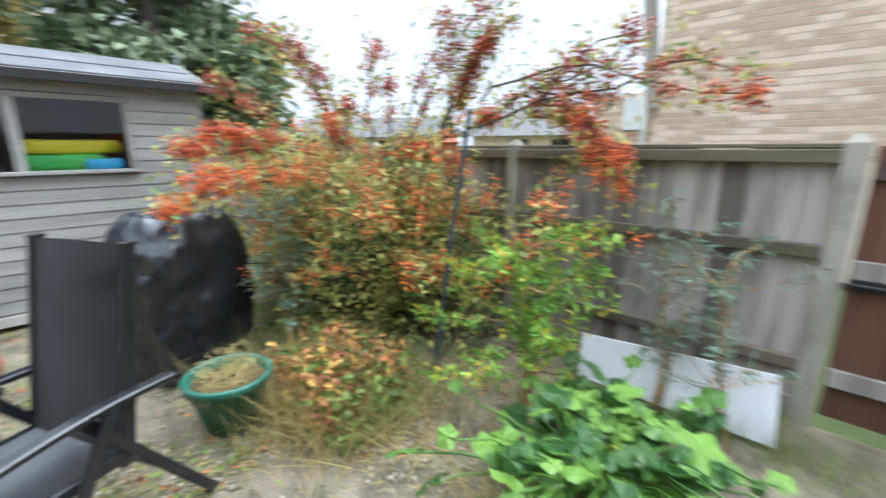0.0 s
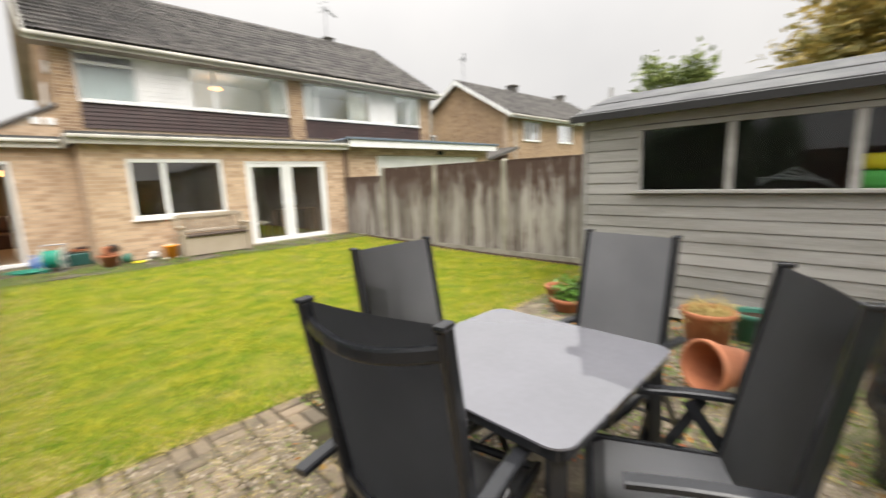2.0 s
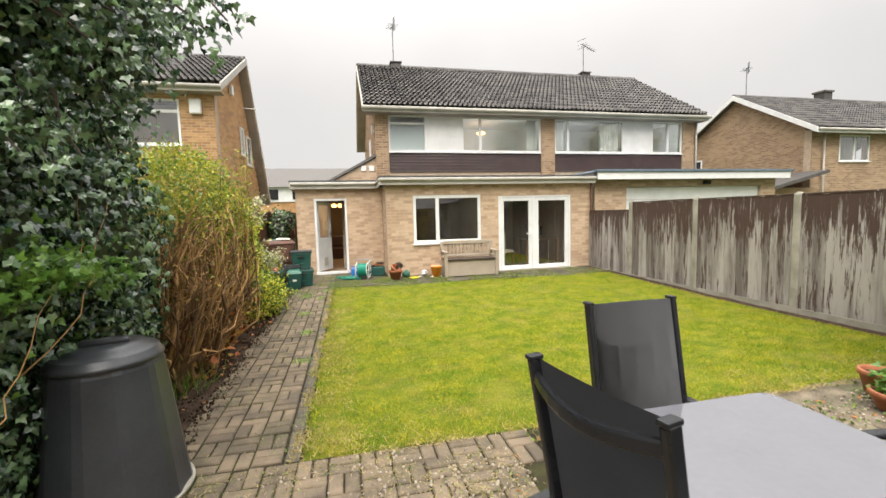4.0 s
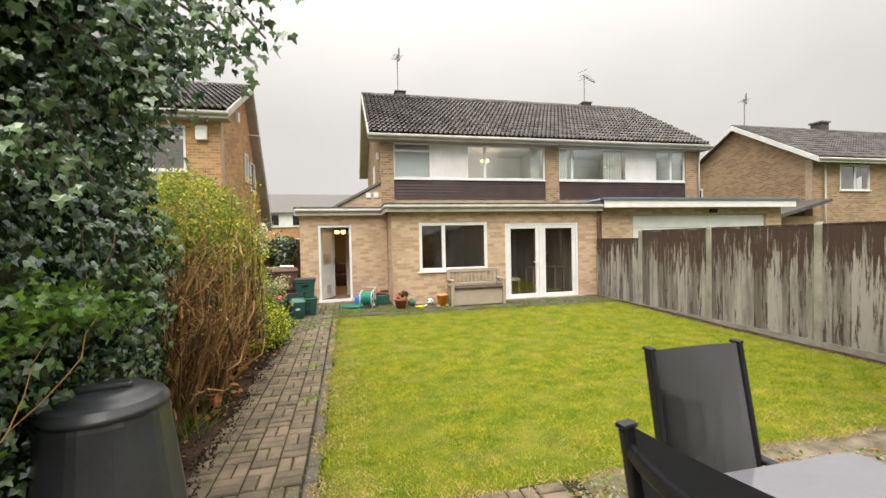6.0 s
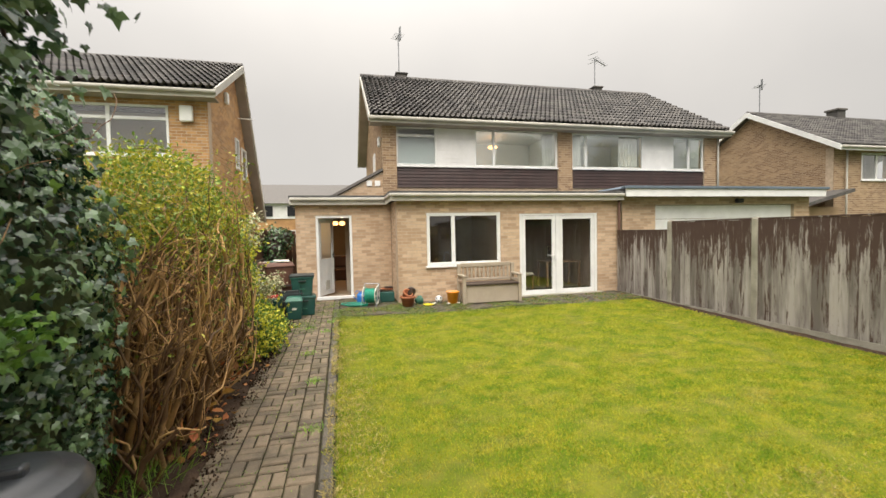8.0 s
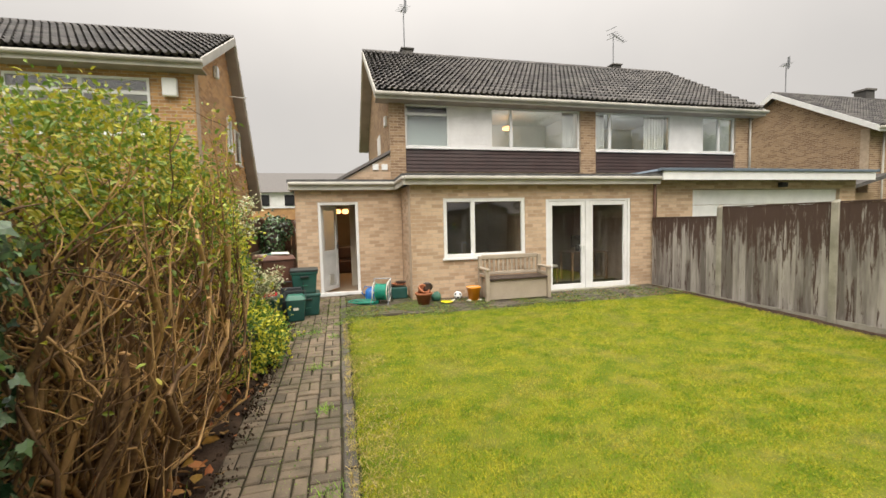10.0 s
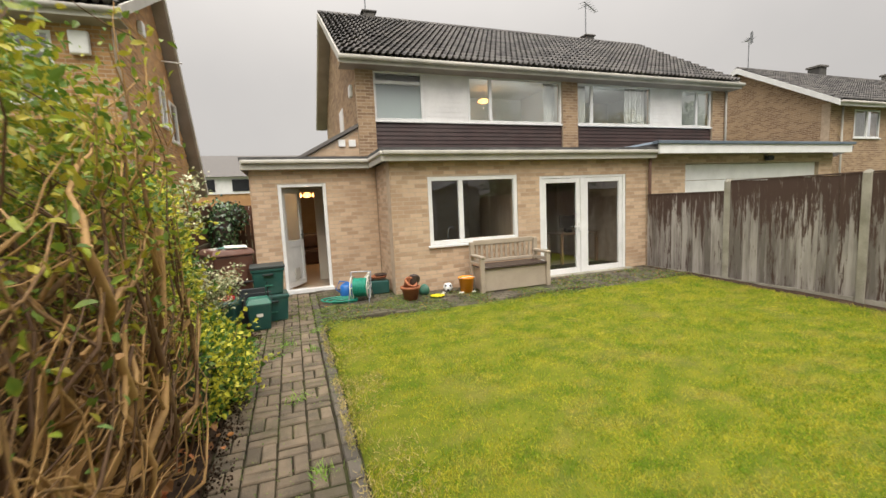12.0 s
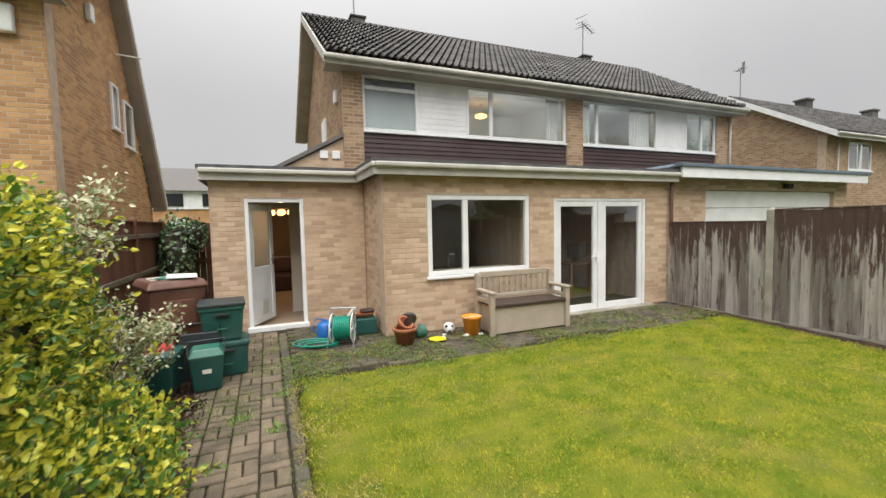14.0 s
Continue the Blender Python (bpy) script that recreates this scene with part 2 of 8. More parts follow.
    bench_seat=mat("dark_brown_resin", (0.06, 0.04, 0.032), (0.04, 0.027, 0.022), 0.35, scale=4, grain=40, bump=0.05),
    hose=mat("green_hose", (0.01, 0.30, 0.20), (0.008, 0.22, 0.15), 0.4, scale=6, grain=40, bump=0.03),
    blue=mat("blue_plastic", (0.02, 0.16, 0.48), (0.015, 0.12, 0.38), 0.4, scale=6, grain=40, bump=0.03),
    yellow=mat("yellow_plastic", (0.85, 0.72, 0.02), (0.72, 0.6, 0.015), 0.5, scale=6, grain=40, bump=0.05),
    lime=mat("bright_green_plastic", (0.10, 0.52, 0.10), (0.07, 0.42, 0.08), 0.5, scale=6, grain=40, bump=0.05),
    skyblue=mat("sky_blue_plastic", (0.05, 0.40, 0.72), (0.04, 0.32, 0.6), 0.5, scale=6, grain=40, bump=0.05),
    steel=mat("dull_metal", (0.33, 0.34, 0.35), (0.22, 0.23, 0.24), 0.4, metal=0.8, scale=8, grain=60, bump=0.05),
    pole=mat("blue_green_coated_metal", (0.06, 0.085, 0.10), (0.04, 0.058, 0.07), 0.5, scale=8, grain=60),
    board=mat("white_melamine", (0.80, 0.81, 0.83), (0.70, 0.71, 0.74), 0.45, scale=3, grain=40, bump=0.03, dirt=(0.45, 0.44, 0.40), dirt_amount=0.25),
    black=mat("black_rubber", (0.015, 0.015, 0.016), (0.01, 0.01, 0.01), 0.6, scale=6, grain=60),
    paper=mat("paper", (0.72, 0.70, 0.62), (0.6, 0.58, 0.5), 0.8, scale=9, grain=60),
    red=mat("red_plastic", (0.5, 0.03, 0.025), (0.38, 0.02, 0.02), 0.5, scale=6, grain=40),
    white_plaster=mat("white_plaster", (0.74, 0.75, 0.72), (0.66, 0.67, 0.64), 0.85, scale=2, grain=40, bump=0.05),
    plaster=mat("cream_plaster", (0.62, 0.56, 0.46), (0.56, 0.50, 0.41), 0.85, scale=2, grain=40, bump=0.05),
    dark_wall=mat("dark_interior_wall", (0.34, 0.26, 0.17), (0.27, 0.20, 0.13), 0.85, scale=2, grain=40, bump=0.05),
    floor_in=mat("beige_floor_tile", (0.36, 0.29, 0.22), (0.28, 0.225, 0.17), 0.35, scale=3, grain=40, bump=0.03),
    carpet=mat("brown_carpet", (0.14, 0.10, 0.075), (0.10, 0.07, 0.055), 0.9, scale=3, grain=200, bump=0.3),
    wood=mat("oak_furniture", (0.30, 0.17, 0.08), (0.20, 0.11, 0.05), 0.5, scale=4, grain=30, stretch=(1, 1, 0.2)),
    cream=mat("cream_leather", (0.62, 0.58, 0.46), (0.52, 0.48, 0.38), 0.5, scale=6, grain=60),
    curtain=mat("pale_curtain", (0.66, 0.66, 0.62), (0.55, 0.55, 0.52), 0.9, scale=4, grain=60, trans=0.3),
    ivy=mat("ivy_leaf", (0.16, 0.25, 0.11), (0.022, 0.058, 0.030), 0.2, spec=0.9, scale=3, grain=40, spread=1.0, bump=0.05, hue_spread=0.05, trans=0.1),
    ivy_young=mat("young_ivy_leaf", (0.16, 0.30, 0.045), (0.08, 0.19, 0.03), 0.35, scale=3, grain=40, spread=0.6, bump=0.05, trans=0.25),
    hedge_leaf=mat("hedge_leaf", (0.44, 0.44, 0.04), (0.13, 0.215, 0.03), 0.4, scale=2, grain=40, spread=0.9, bump=0.05, hue_spread=0.06, trans=0.3),
    gold_leaf=mat("yellow_variegated_leaf", (0.72, 0.68, 0.075), (0.09, 0.20, 0.03), 0.4, scale=5, grain=60, spread=1.1, bump=0.05, trans=0.25),
    cream_leaf=mat("cream_variegated_leaf", (0.80, 0.78, 0.55), (0.25, 0.33, 0.15), 0.45, scale=9, grain=120, spread=0.8, bump=0.05, trans=0.25),
    pyra_leaf=mat("firethorn_leaf", (0.50, 0.45, 0.12), (0.19, 0.24, 0.06), 0.45, scale=3, grain=60, spread=0.9, bump=0.05, hue_spread=0.08, trans=0.3),
    berry=mat("orange_berry", (0.84, 0.20, 0.03), (0.54, 0.09, 0.02), 0.35, scale=4, grain=40, spread=0.8, bump=0.0),
    berry_dark=mat("dark_red_berry", (0.55, 0.09, 0.04), (0.22, 0.045, 0.035), 0.4, scale=4, grain=40, spread=0.7, bump=0.0),
    lush=mat("fresh_green_leaf", (0.30, 0.50, 0.06), (0.13, 0.29, 0.035), 0.42, scale=4, grain=60, spread=0.6, bump=0.08, trans=0.3),
    squash=mat("squash_leaf", (0.17, 0.31, 0.042), (0.038, 0.105, 0.018), 0.5, scale=6, grain=50, spread=0.9, bump=0.3, trans=0.2, dirt=(0.30, 0.34, 0.15), dirt_amount=0.3),
    yellow_leaf=mat("yellow_leaf", (0.62, 0.52, 0.03), (0.42, 0.36, 0.03), 0.5, scale=6, grain=50, spread=0.5, bump=0.1, trans=0.3),
    grey_leaf=mat("grey_green_leaf", (0.22, 0.30, 0.21), (0.13, 0.20, 0.13), 0.5, scale=6, grain=50, spread=0.5, bump=0.05, trans=0.25),
    dead_leaf=mat("dead_leaf", (0.56, 0.26, 0.07), (0.25, 0.11, 0.035), 0.7, scale=6, grain=50, spread=0.8, bump=0.1, trans=0.2, hue_spread=0.06),
    straw=mat("dry_grass", (0.55, 0.43, 0.17), (0.33, 0.27, 0.09), 0.7, scale=3, grain=40, spread=0.8, bump=0.0, trans=0.25),
    grass=mat("grass_blade", (0.51, 0.465, 0.05), (0.15, 0.275, 0.02), 0.85, spec=0.05, scale=4.2, grain=22.0, spread=0.7, bump=0.0, trans=0.3, stretch=(0.85, 1.1, 1), dirt=(0.58, 0.45, 0.13), dirt_amount=0.65),
    weed=mat("weed_leaf", (0.21, 0.29, 0.05), (0.09, 0.145, 0.028), 0.5, scale=2, grain=40, spread=0.6, bump=0.0, trans=0.25),
    bark=mat("brown_stem", (0.48, 0.285, 0.11), (0.12, 0.062, 0.026), 0.7, scale=5, grain=50, spread=0.9, bump=0.3),
    # dark colour that paints the shade deep between the leaves
    leaf_shade=mat("foliage_shade", (0.075, 0.095, 0.035), (0.028, 0.04, 0.016), 0.9, scale=9, grain=60, bump=0.6),
    bark_dark=mat("dark_bark", (0.07, 0.05, 0.035), (0.035, 0.025, 0.018), 0.85, scale=5, grain=50, bump=0.4),
    cutwood=mat("fresh_cut_wood", (0.55, 0.33, 0.14), (0.45, 0.25, 0.1), 0.7, scale=30, grain=90),
    chip=mat("bark_chip", (0.080, 0.052, 0.034), (0.026, 0.017, 0.011), 0.95, spec=0.08, scale=8, grain=60, spread=0.8, bump=0.3),
    stone=mat("pale_gravel", (0.42, 0.36, 0.28), (0.18, 0.145, 0.105), 0.85, scale=8, grain=60, spread=0.9),
    conifer=mat("conifer_foliage", (0.19, 0.235, 0.12), (0.085, 0.115, 0.06), 0.6, scale=1.0, grain=10, spread=0.7, bump=0.0, trans=0.2),
    autumn=mat("autumn_foliage", (0.46, 0.34, 0.10), (0.24, 0.21, 0.065), 0.6, scale=1.0, grain=10, spread=0.8, bump=0.0, trans=0.25),
    treegreen=mat("tree_foliage", (0.26, 0.31, 0.10), (0.13, 0.17, 0.055), 0.6, scale=1.0, grain=10, spread=0.8, bump=0.0, trans=0.25),
    glass=glass_mat("window_glass"),
    thin_glass=glass_mat("shed_glass", (0.75, 0.78, 0.78), 0.0, 1.4),
    frosted=glass_mat("obscured_glass", (0.9, 0.95, 0.94), 0.35),
    lampglow=glow_mat("warm_bulb", (1.0, 0.50, 0.16), 2.2),
    screen=mat("black_screen", (0.02, 0.021, 0.024), (0.015, 0.016, 0.018), 0.2, scale=3, grain=30, bump=0.0),
)


def polish(m, rough):
    """One even gloss all over, for glass-like surfaces."""
    bs = m.node_tree.nodes["Principled BSDF"]
    for link in list(bs.inputs["Roughness"].links):
        m.node_tree.links.remove(link)
    bs.inputs["Roughness"].default_value = rough
    bs.inputs["Coat Roughness"].default_value = rough


polish(M["table_glass"], 0.03)
polish(M["chair_frame"], 0.2)


def fence_material():
    """Grey weathered boards on which a brown stain survives in long ragged runs from the top."""
    m = mat("weathered_fence_board", (0.40, 0.37, 0.335), (0.15, 0.132, 0.115), 0.85, scale=5, grain=26, bump=0.25, spread=0.35, stretch=(1, 1, 0.12))
    n, l = m.node_tree.nodes, m.node_tree.links
    bs = n["Principled BSDF"]
    old = bs.inputs["Base Color"].links[0].from_socket
    geo = n.new("ShaderNodeNewGeometry")
    sep = n.new("ShaderNodeSeparateXYZ")
    l.new(geo.outputs["Position"], sep.inputs[0])
    mp = n.new("ShaderNodeMapping")
    mp.inputs["Scale"].default_value = (1, 1, 0.09)
    l.new(geo.outputs["Position"], mp.inputs["Vector"])
    streak = n.new("ShaderNodeTexNoise")
    streak.inputs["Scale"].default_value, streak.inputs["Detail"].default_value, streak.inputs["Roughness"].default_value = 15.0, 9, 0.78
    l.new(mp.outputs["Vector"], streak.inputs["Vector"])
    oi = n.new("ShaderNodeObjectInfo")
    a = n.new("ShaderNodeMath")
    mid = n.new("ShaderNodeMath")
    mid.operation = "SUBTRACT"
    mid.inputs[1].default_value = 0.75
    l.new(sep.outputs["Z"], mid.inputs[0])
    away = n.new("ShaderNodeMath")
    away.operation = "MAXIMUM"
    away.inputs[1].default_value = 0.04
    l.new(mid.outputs[0], away.inputs[0])
    a.operation = "MULTIPLY_ADD"
    a.inputs[1].default_value, a.inputs[2].default_value = 0.36, -0.08
    l.new(away.outputs[0], a.inputs[0])
    sharp = n.new("ShaderNodeMath")
    sharp.operation = "MULTIPLY_ADD"
    sharp.inputs[1].default_value, sharp.inputs[2].default_value = 2.0, -0.5
    l.new(streak.outputs["Fac"], sharp.inputs[0])
    b = n.new("ShaderNodeMath")
    b.operation = "ADD"
    l.new(a.outputs[0], b.inputs[0])
    l.new(sharp.outputs[0], b.inputs[1])
    c = n.new("ShaderNodeMath")
    c.operation = "MULTIPLY_ADD"
    c.inputs[1].default_value = 0.14
    l.new(oi.outputs["Random"], c.inputs[0])
    l.new(b.outputs[0], c.inputs[2])
    ramp = n.new("ShaderNodeValToRGB")
    ramp.color_ramp.elements[0].position, ramp.color_ramp.elements[1].position = 0.585, 0.69
    l.new(c.outputs[0], ramp.inputs["Fac"])
    mx = n.new("ShaderNodeMix")
    mx.data_type = "RGBA"
    l.new(ramp.outputs["Color"], mx.inputs["Factor"])
    l.new(old, mx.inputs["A"])
    mx.inputs["B"].default_value = (0.070, 0.041, 0.030, 1)
    l.new(mx.outputs["Result"], bs.inputs["Base Color"])
    return m


M["fence"] = fence_material()


# ---- mesh tools ----
WORLD_THINGS = set()


def thing(name, label, category, at=(0, 0, 0), turn=0.0, group="", kind="", spread_out=False):
    """An Empty that parents its parts. spread_out: its parts are given in the world's own metres."""
    ob = new(name)
    if spread_out:
        WORLD_THINGS.add(ob.name)
    ob.empty_display_size = 0.1
    ob.matrix_world = pose(*at, 0, 0, turn)
    return tagged(ob, label, category, group, kind)


def link_mesh(name, me, material, parent=None, label="", smooth=False):
    if material is not None:
        me.materials.append(material)
    if smooth:
        me.polygons.foreach_set("use_smooth", [True] * len(me.polygons))
    ob = new(name, me)
    if parent is not None:
        ob.parent = parent
        if parent.name in WORLD_THINGS:
            ob.matrix_parent_inverse = parent.matrix_world.inverted()
    if label:
        ob["label"] = label
    return ob


def part(name, bm, material, parent, label="", smooth=False):
    me = bpy.data.meshes.new(name)
    bmesh.ops.recalc_face_normals(bm, faces=bm.faces)
    bm.to_mesh(me)
    bm.free()
    return link_mesh(name, me, material, parent, label, smooth)


def fast_mesh(name, verts, faces):
    me = bpy.data.meshes.new(name)
    verts = np.ascontiguousarray(verts, dtype=np.float32)
    faces = np.ascontiguousarray(faces, dtype=np.int32)
    me.vertices.add(len(verts))
    me.vertices.foreach_set("co", verts.ravel())
    me.loops.add(faces.size)
    me.loops.foreach_set("vertex_index", faces.ravel())
    me.polygons.add(len(faces))
    me.polygons.foreach_set("loop_start", np.arange(0, faces.size, faces.shape[1], dtype=np.int32))
    me.polygons.foreach_set("use_smooth", np.zeros(len(faces), dtype=bool))
    me.update(calc_edges=True)
    return me


def box(bm, lo, hi, bevel=0.0, m=None):
    lo, hi = Vector(lo), Vector(hi)
    r = bmesh.ops.create_cube(bm, size=1.0)
    vs = r["verts"]
    for v in vs:
        v.co = Vector(((v.co.x + 0.5) * (hi.x - lo.x) + lo.x, (v.co.y + 0.5) * (hi.y - lo.y) + lo.y, (v.co.z + 0.5) * (hi.z - lo.z) + lo.z))
    if bevel:
        es = list({e for v in vs for e in v.link_edges})
        out = bmesh.ops.bevel(bm, geom=es, offset=bevel, segments=2, profile=0.5, affect="EDGES")
        vs = list({v for f in out["faces"] for v in f.verts} | {v for v in vs if v.is_valid})
    if m is not None:
        bmesh.ops.transform(bm, matrix=m, verts=[v for v in vs if v.is_valid])
    return vs


def box_part(name, lo, hi, material, parent, label="", bevel=0.0):
    bm = bmesh.new()
    box(bm, lo, hi, bevel)
    return part(name, bm, material, parent, label)


def beam(bm, a, b, w, h, up=(0, 0, 1), bevel=0.0):
    """A square bar from a to b, w across and h along up."""
    a, b = Vector(a), Vector(b)
    d = (b - a)
    ln = d.length
    d.normalize()
    side = d.cross(Vector(up))
    if side.length < 1e-4:
        side = d.cross(Vector((1, 0, 0)))
    side.normalize()
    top = side.cross(d)
    m = Matrix((side, d, top)).transposed().to_4x4()
    m.translation = a
    return box(bm, (-w / 2, 0, -h / 2), (w / 2, ln, h / 2), bevel, m)


def tube(bm, pts, r, sides=8, r_end=None, caps=True):
    pts = [Vector(p) for p in pts]
    rings = []
    ref = Vector((0.31, 0.17, 0.93))
    for i, p in enumerate(pts):
        d = (pts[min(i + 1, len(pts) - 1)] - pts[max(i - 1, 0)]).normalized()
        s = d.cross(ref).normalized()
        u = s.cross(d)
        rad = r if r_end is None else r + (r_end - r) * i / (len(pts) - 1)
        rings.append([bm.verts.new(p + (s * math.cos(2 * math.pi * k / sides) + u * math.sin(2 * math.pi * k / sides)) * rad) for k in range(sides)])
    for a, b in zip(rings, rings[1:]):
        for k in range(sides):
            bm.faces.new((a[k], a[(k + 1) % sides], b[(k + 1) % sides], b[k]))
    if caps:
        bm.faces.new(rings[0][::-1])
        bm.faces.new(rings[-1])


def lathe(bm, profile, sides=32, centre=(0, 0, 0), m=None, squash=1.0):
    """Turns (radius, height) pairs round the z axis."""
    c = Vector(centre)
    rings = []
    for r, z in profile:
        rings.append([bm.verts.new(c + Vector((r * math.cos(2 * math.pi * k / sides), squash * r * math.sin(2 * math.pi * k / sides), z))) for k in range(sides)])
    for a, b in zip(rings, rings[1:]):
        for k in range(sides):
            bm.faces.new((a[k], a[(k + 1) % sides], b[(k + 1) % sides], b[k]))
    if profile[0][0] > 1e-4:
        bm.faces.new(rings[0][::-1])
    if profile[-1][0] > 1e-4:
        bm.faces.new(rings[-1])
    if m is not None:
        bmesh.ops.transform(bm, matrix=m, verts=[v for r in rings for v in r])


def prism(bm, pts, a, b, axis):
    """A polygon pts (2D) drawn out from a to b along the axis 'x' or 'y'."""
    def at(p, s):
        return Vector((s, p[0], p[1])) if axis == "x" else Vector((p[0], s, p[1]))
    lo = [bm.verts.new(at(p, a)) for p in pts]
    hi = [bm.verts.new(at(p, b)) for p in pts]
    k = len(pts)
    bm.faces.new(lo)
    bm.faces.new(hi[::-1])
    for i in range(k):
        bm.faces.new((lo[i], hi[i], hi[(i + 1) % k], lo[(i + 1) % k]))


rng = np.random.default_rng(7)
LEAF_V = np.array([(0, 0, 0), (0.5, 0.35, 0.08), (0, 0.5, -0.04), (-0.5, 0.35, 0.08), (0.36, 0.72, 0.03), (-0.36, 0.72, 0.03), (0, 1, -0.14)], dtype=float)
LEAF_F = np.array([(0, 1, 2), (0, 2, 3), (1, 4, 2), (2, 5, 3), (4, 6, 2), (2, 6, 5)])
IVY_V = np.array([(0, 0.05, 0), (0.30, -0.06, 0.03), (0.58, 0.32, -0.04), (0.24, 0.46, 0.03), (0, 1.0, -0.10), (-0.24, 0.46, 0.03), (-0.58, 0.32, -0.04), (-0.30, -0.06, 0.03), (0, 0.35, 0.06)], dtype=float)
IVY_F = np.array([(0, 1, 8), (1, 2, 8), (2, 3, 8), (3, 4, 8), (4, 5, 8), (5, 6, 8), (6, 7, 8), (7, 0, 8)])
BLADE_V = np.array([(-0.5, 0, 0), (0.5, 0, 0), (0, 1, 0)], dtype=float)
BLADE_F = np.array([(0, 1, 2)])
OCT_V = np.array([(1, 0, 0), (-1, 0, 0), (0, 1, 0), (0, -1, 0), (0, 0, 1), (0, 0, -1)], dtype=float)
OCT_F = np.array([(0, 2, 4), (2, 1, 4), (1, 3, 4), (3, 0, 4), (2, 0, 5), (1, 2, 5), (3, 1, 5), (0, 3, 5)])


def unit(v):
    return v / np.maximum(np.linalg.norm(v, axis=1, keepdims=True), 1e-6)


def strew(name, pos, along, size, material, parent=None, tv=LEAF_V, tf=LEAF_F, width=0.6, face=None, label="", smooth=False):
    """Many small copies of one shape in one mesh: at pos, pointing along, with the given length."""
    pos, along = np.asarray(pos, float), unit(np.asarray(along, float))
    count = len(pos)
    size = np.broadcast_to(np.asarray(size, float), (count,))
    ref = rng.normal(size=(count, 3)) * 0.6 + (np.array([0, 0, 1.0]) if face is None else face)
    side = unit(np.cross(along, ref))
    up = np.cross(side, along)
    v = (tv[None, :, 0:1] * side[:, None] * width + tv[None, :, 1:2] * along[:, None] + tv[None, :, 2:3] * up[:, None]) * size[:, None, None] + pos[:, None]
    f = tf[None] + (np.arange(count) * len(tv))[:, None, None]
    ob = link_mesh(name, fast_mesh(name, v.reshape(-1, 3), f.reshape(-1, tf.shape[1])), material, parent, label, smooth)
    if parent is not None and count > 12:
        ob["kind"] = "stuff"
    return ob


def limb_points(a, b, bend=0.1, steps=6, sag=0.0):
    a, b = np.asarray(a, float), np.asarray(b, float)
    t = np.linspace(0, 1, steps)[:, None]
    off = rng.normal(size=(1, 3)) * bend * np.linalg.norm(b - a)
    wob = rng.normal(size=(steps, 3)) * 0.02 * np.linalg.norm(b - a)
    wob[0] = 0
    p = a + (b - a) * t + off * np.sin(np.pi * t) * 0.6 + wob
    p[:, 2] += sag * np.sin(np.pi * t[:, 0])
    return p


def limbs(name, lines, radii, material, parent, sides=5, label=""):
    """Many tapering stems in one mesh."""
    vs, fs, base = [], [], 0
    for pts, (r0, r1) in zip(lines, radii):
        k = len(pts)
        d = unit(np.gradient(pts, axis=0))
        s = unit(np.cross(d, np.array([0.31, 0.17, 0.93])))
        u = np.cross(s, d)
        ang = np.arange(sides) * 2 * np.pi / sides
        r = np.linspace(r0, r1, k)[:, None, None]
        ring = pts[:, None] + (s[:, None] * np.cos(ang)[None, :, None] + u[:, None] * np.sin(ang)[None, :, None]) * r
        vs.append(ring.reshape(-1, 3))
        i = np.arange(k - 1)[:, None] * sides + base
        j = np.arange(sides)[None]
        fs.append(np.stack([i + j, i + (j + 1) % sides, i + sides + (j + 1) % sides, i + sides + j], -1).reshape(-1, 4))
        base += k * sides
    ob = link_mesh(name, fast_mesh(name, np.concatenate(vs), np.concatenate(fs)), material, parent, label, True)
    if len(lines) > 12:
        ob["kind"] = "stuff"
    return ob


def along_lines(lines, count, start=0.3, jitter=0.05):
    """Random places along the given lines, and the direction there."""
    w = np.array([np.linalg.norm(np.diff(p, axis=0), axis=1).sum() for p in lines])
    pick = rng.choice(len(lines), count, p=w / w.sum())
    t = start + (1 - start) * rng.random(count)
    pos, dire = np.empty((count, 3)), np.empty((count, 3))
    for i, (k, s) in enumerate(zip(pick, t)):
        p = lines[k]
        x = s * (len(p) - 1)
        j = min(int(x), len(p) - 2)
        pos[i] = p[j] + (p[j + 1] - p[j]) * (x - j)
        dire[i] = p[j + 1] - p[j]
    return pos + rng.normal(size=(count, 3)) * jitter, unit(dire)


# ---- ground ----
def rise(y):
    """The ground climbs a little towards the house."""
    return 0.08 * np.clip((np.asarray(y, float) - 6.0) / 3.8, 0, 1)


def patch(name, x0, x1, y0, y1, z, material, label, category, step=0.08, rough=0.01, edge=None, thick=0.03):
    """A slightly uneven sheet of ground with a skirt."""
    nx, ny = max(2, int((x1 - x0) / step)), max(2, int((y1 - y0) / step))
    xs, ys = np.linspace(x0, x1, nx), np.linspace(y0, y1, ny)
    gx, gy = np.meshgrid(xs, ys)
    gz = np.array([[noise.noise(Vector((a * 2.1, b * 2.1, z * 9))) * rough + noise.noise(Vector((a * 9, b * 9, 3))) * rough * 0.6 for a in xs] for b in ys]) + z + rise(gy)
    gz[0], gz[-1], gz[:, 0], gz[:, -1] = z - thick, z - thick + 0.08 * (y1 > 9), z - thick, z - thick
    v = np.stack([gx, gy, gz], -1).reshape(-1, 3)
    i = (np.arange(ny - 1)[:, None] * nx + np.arange(nx - 1)[None]).ravel()
    f = np.stack([i, i + 1, i + nx + 1, i + nx], -1)
    ob = link_mesh(name, fast_mesh(name, v, f), material, None, smooth=True)
    return tagged(ob, label, category, kind="structure")


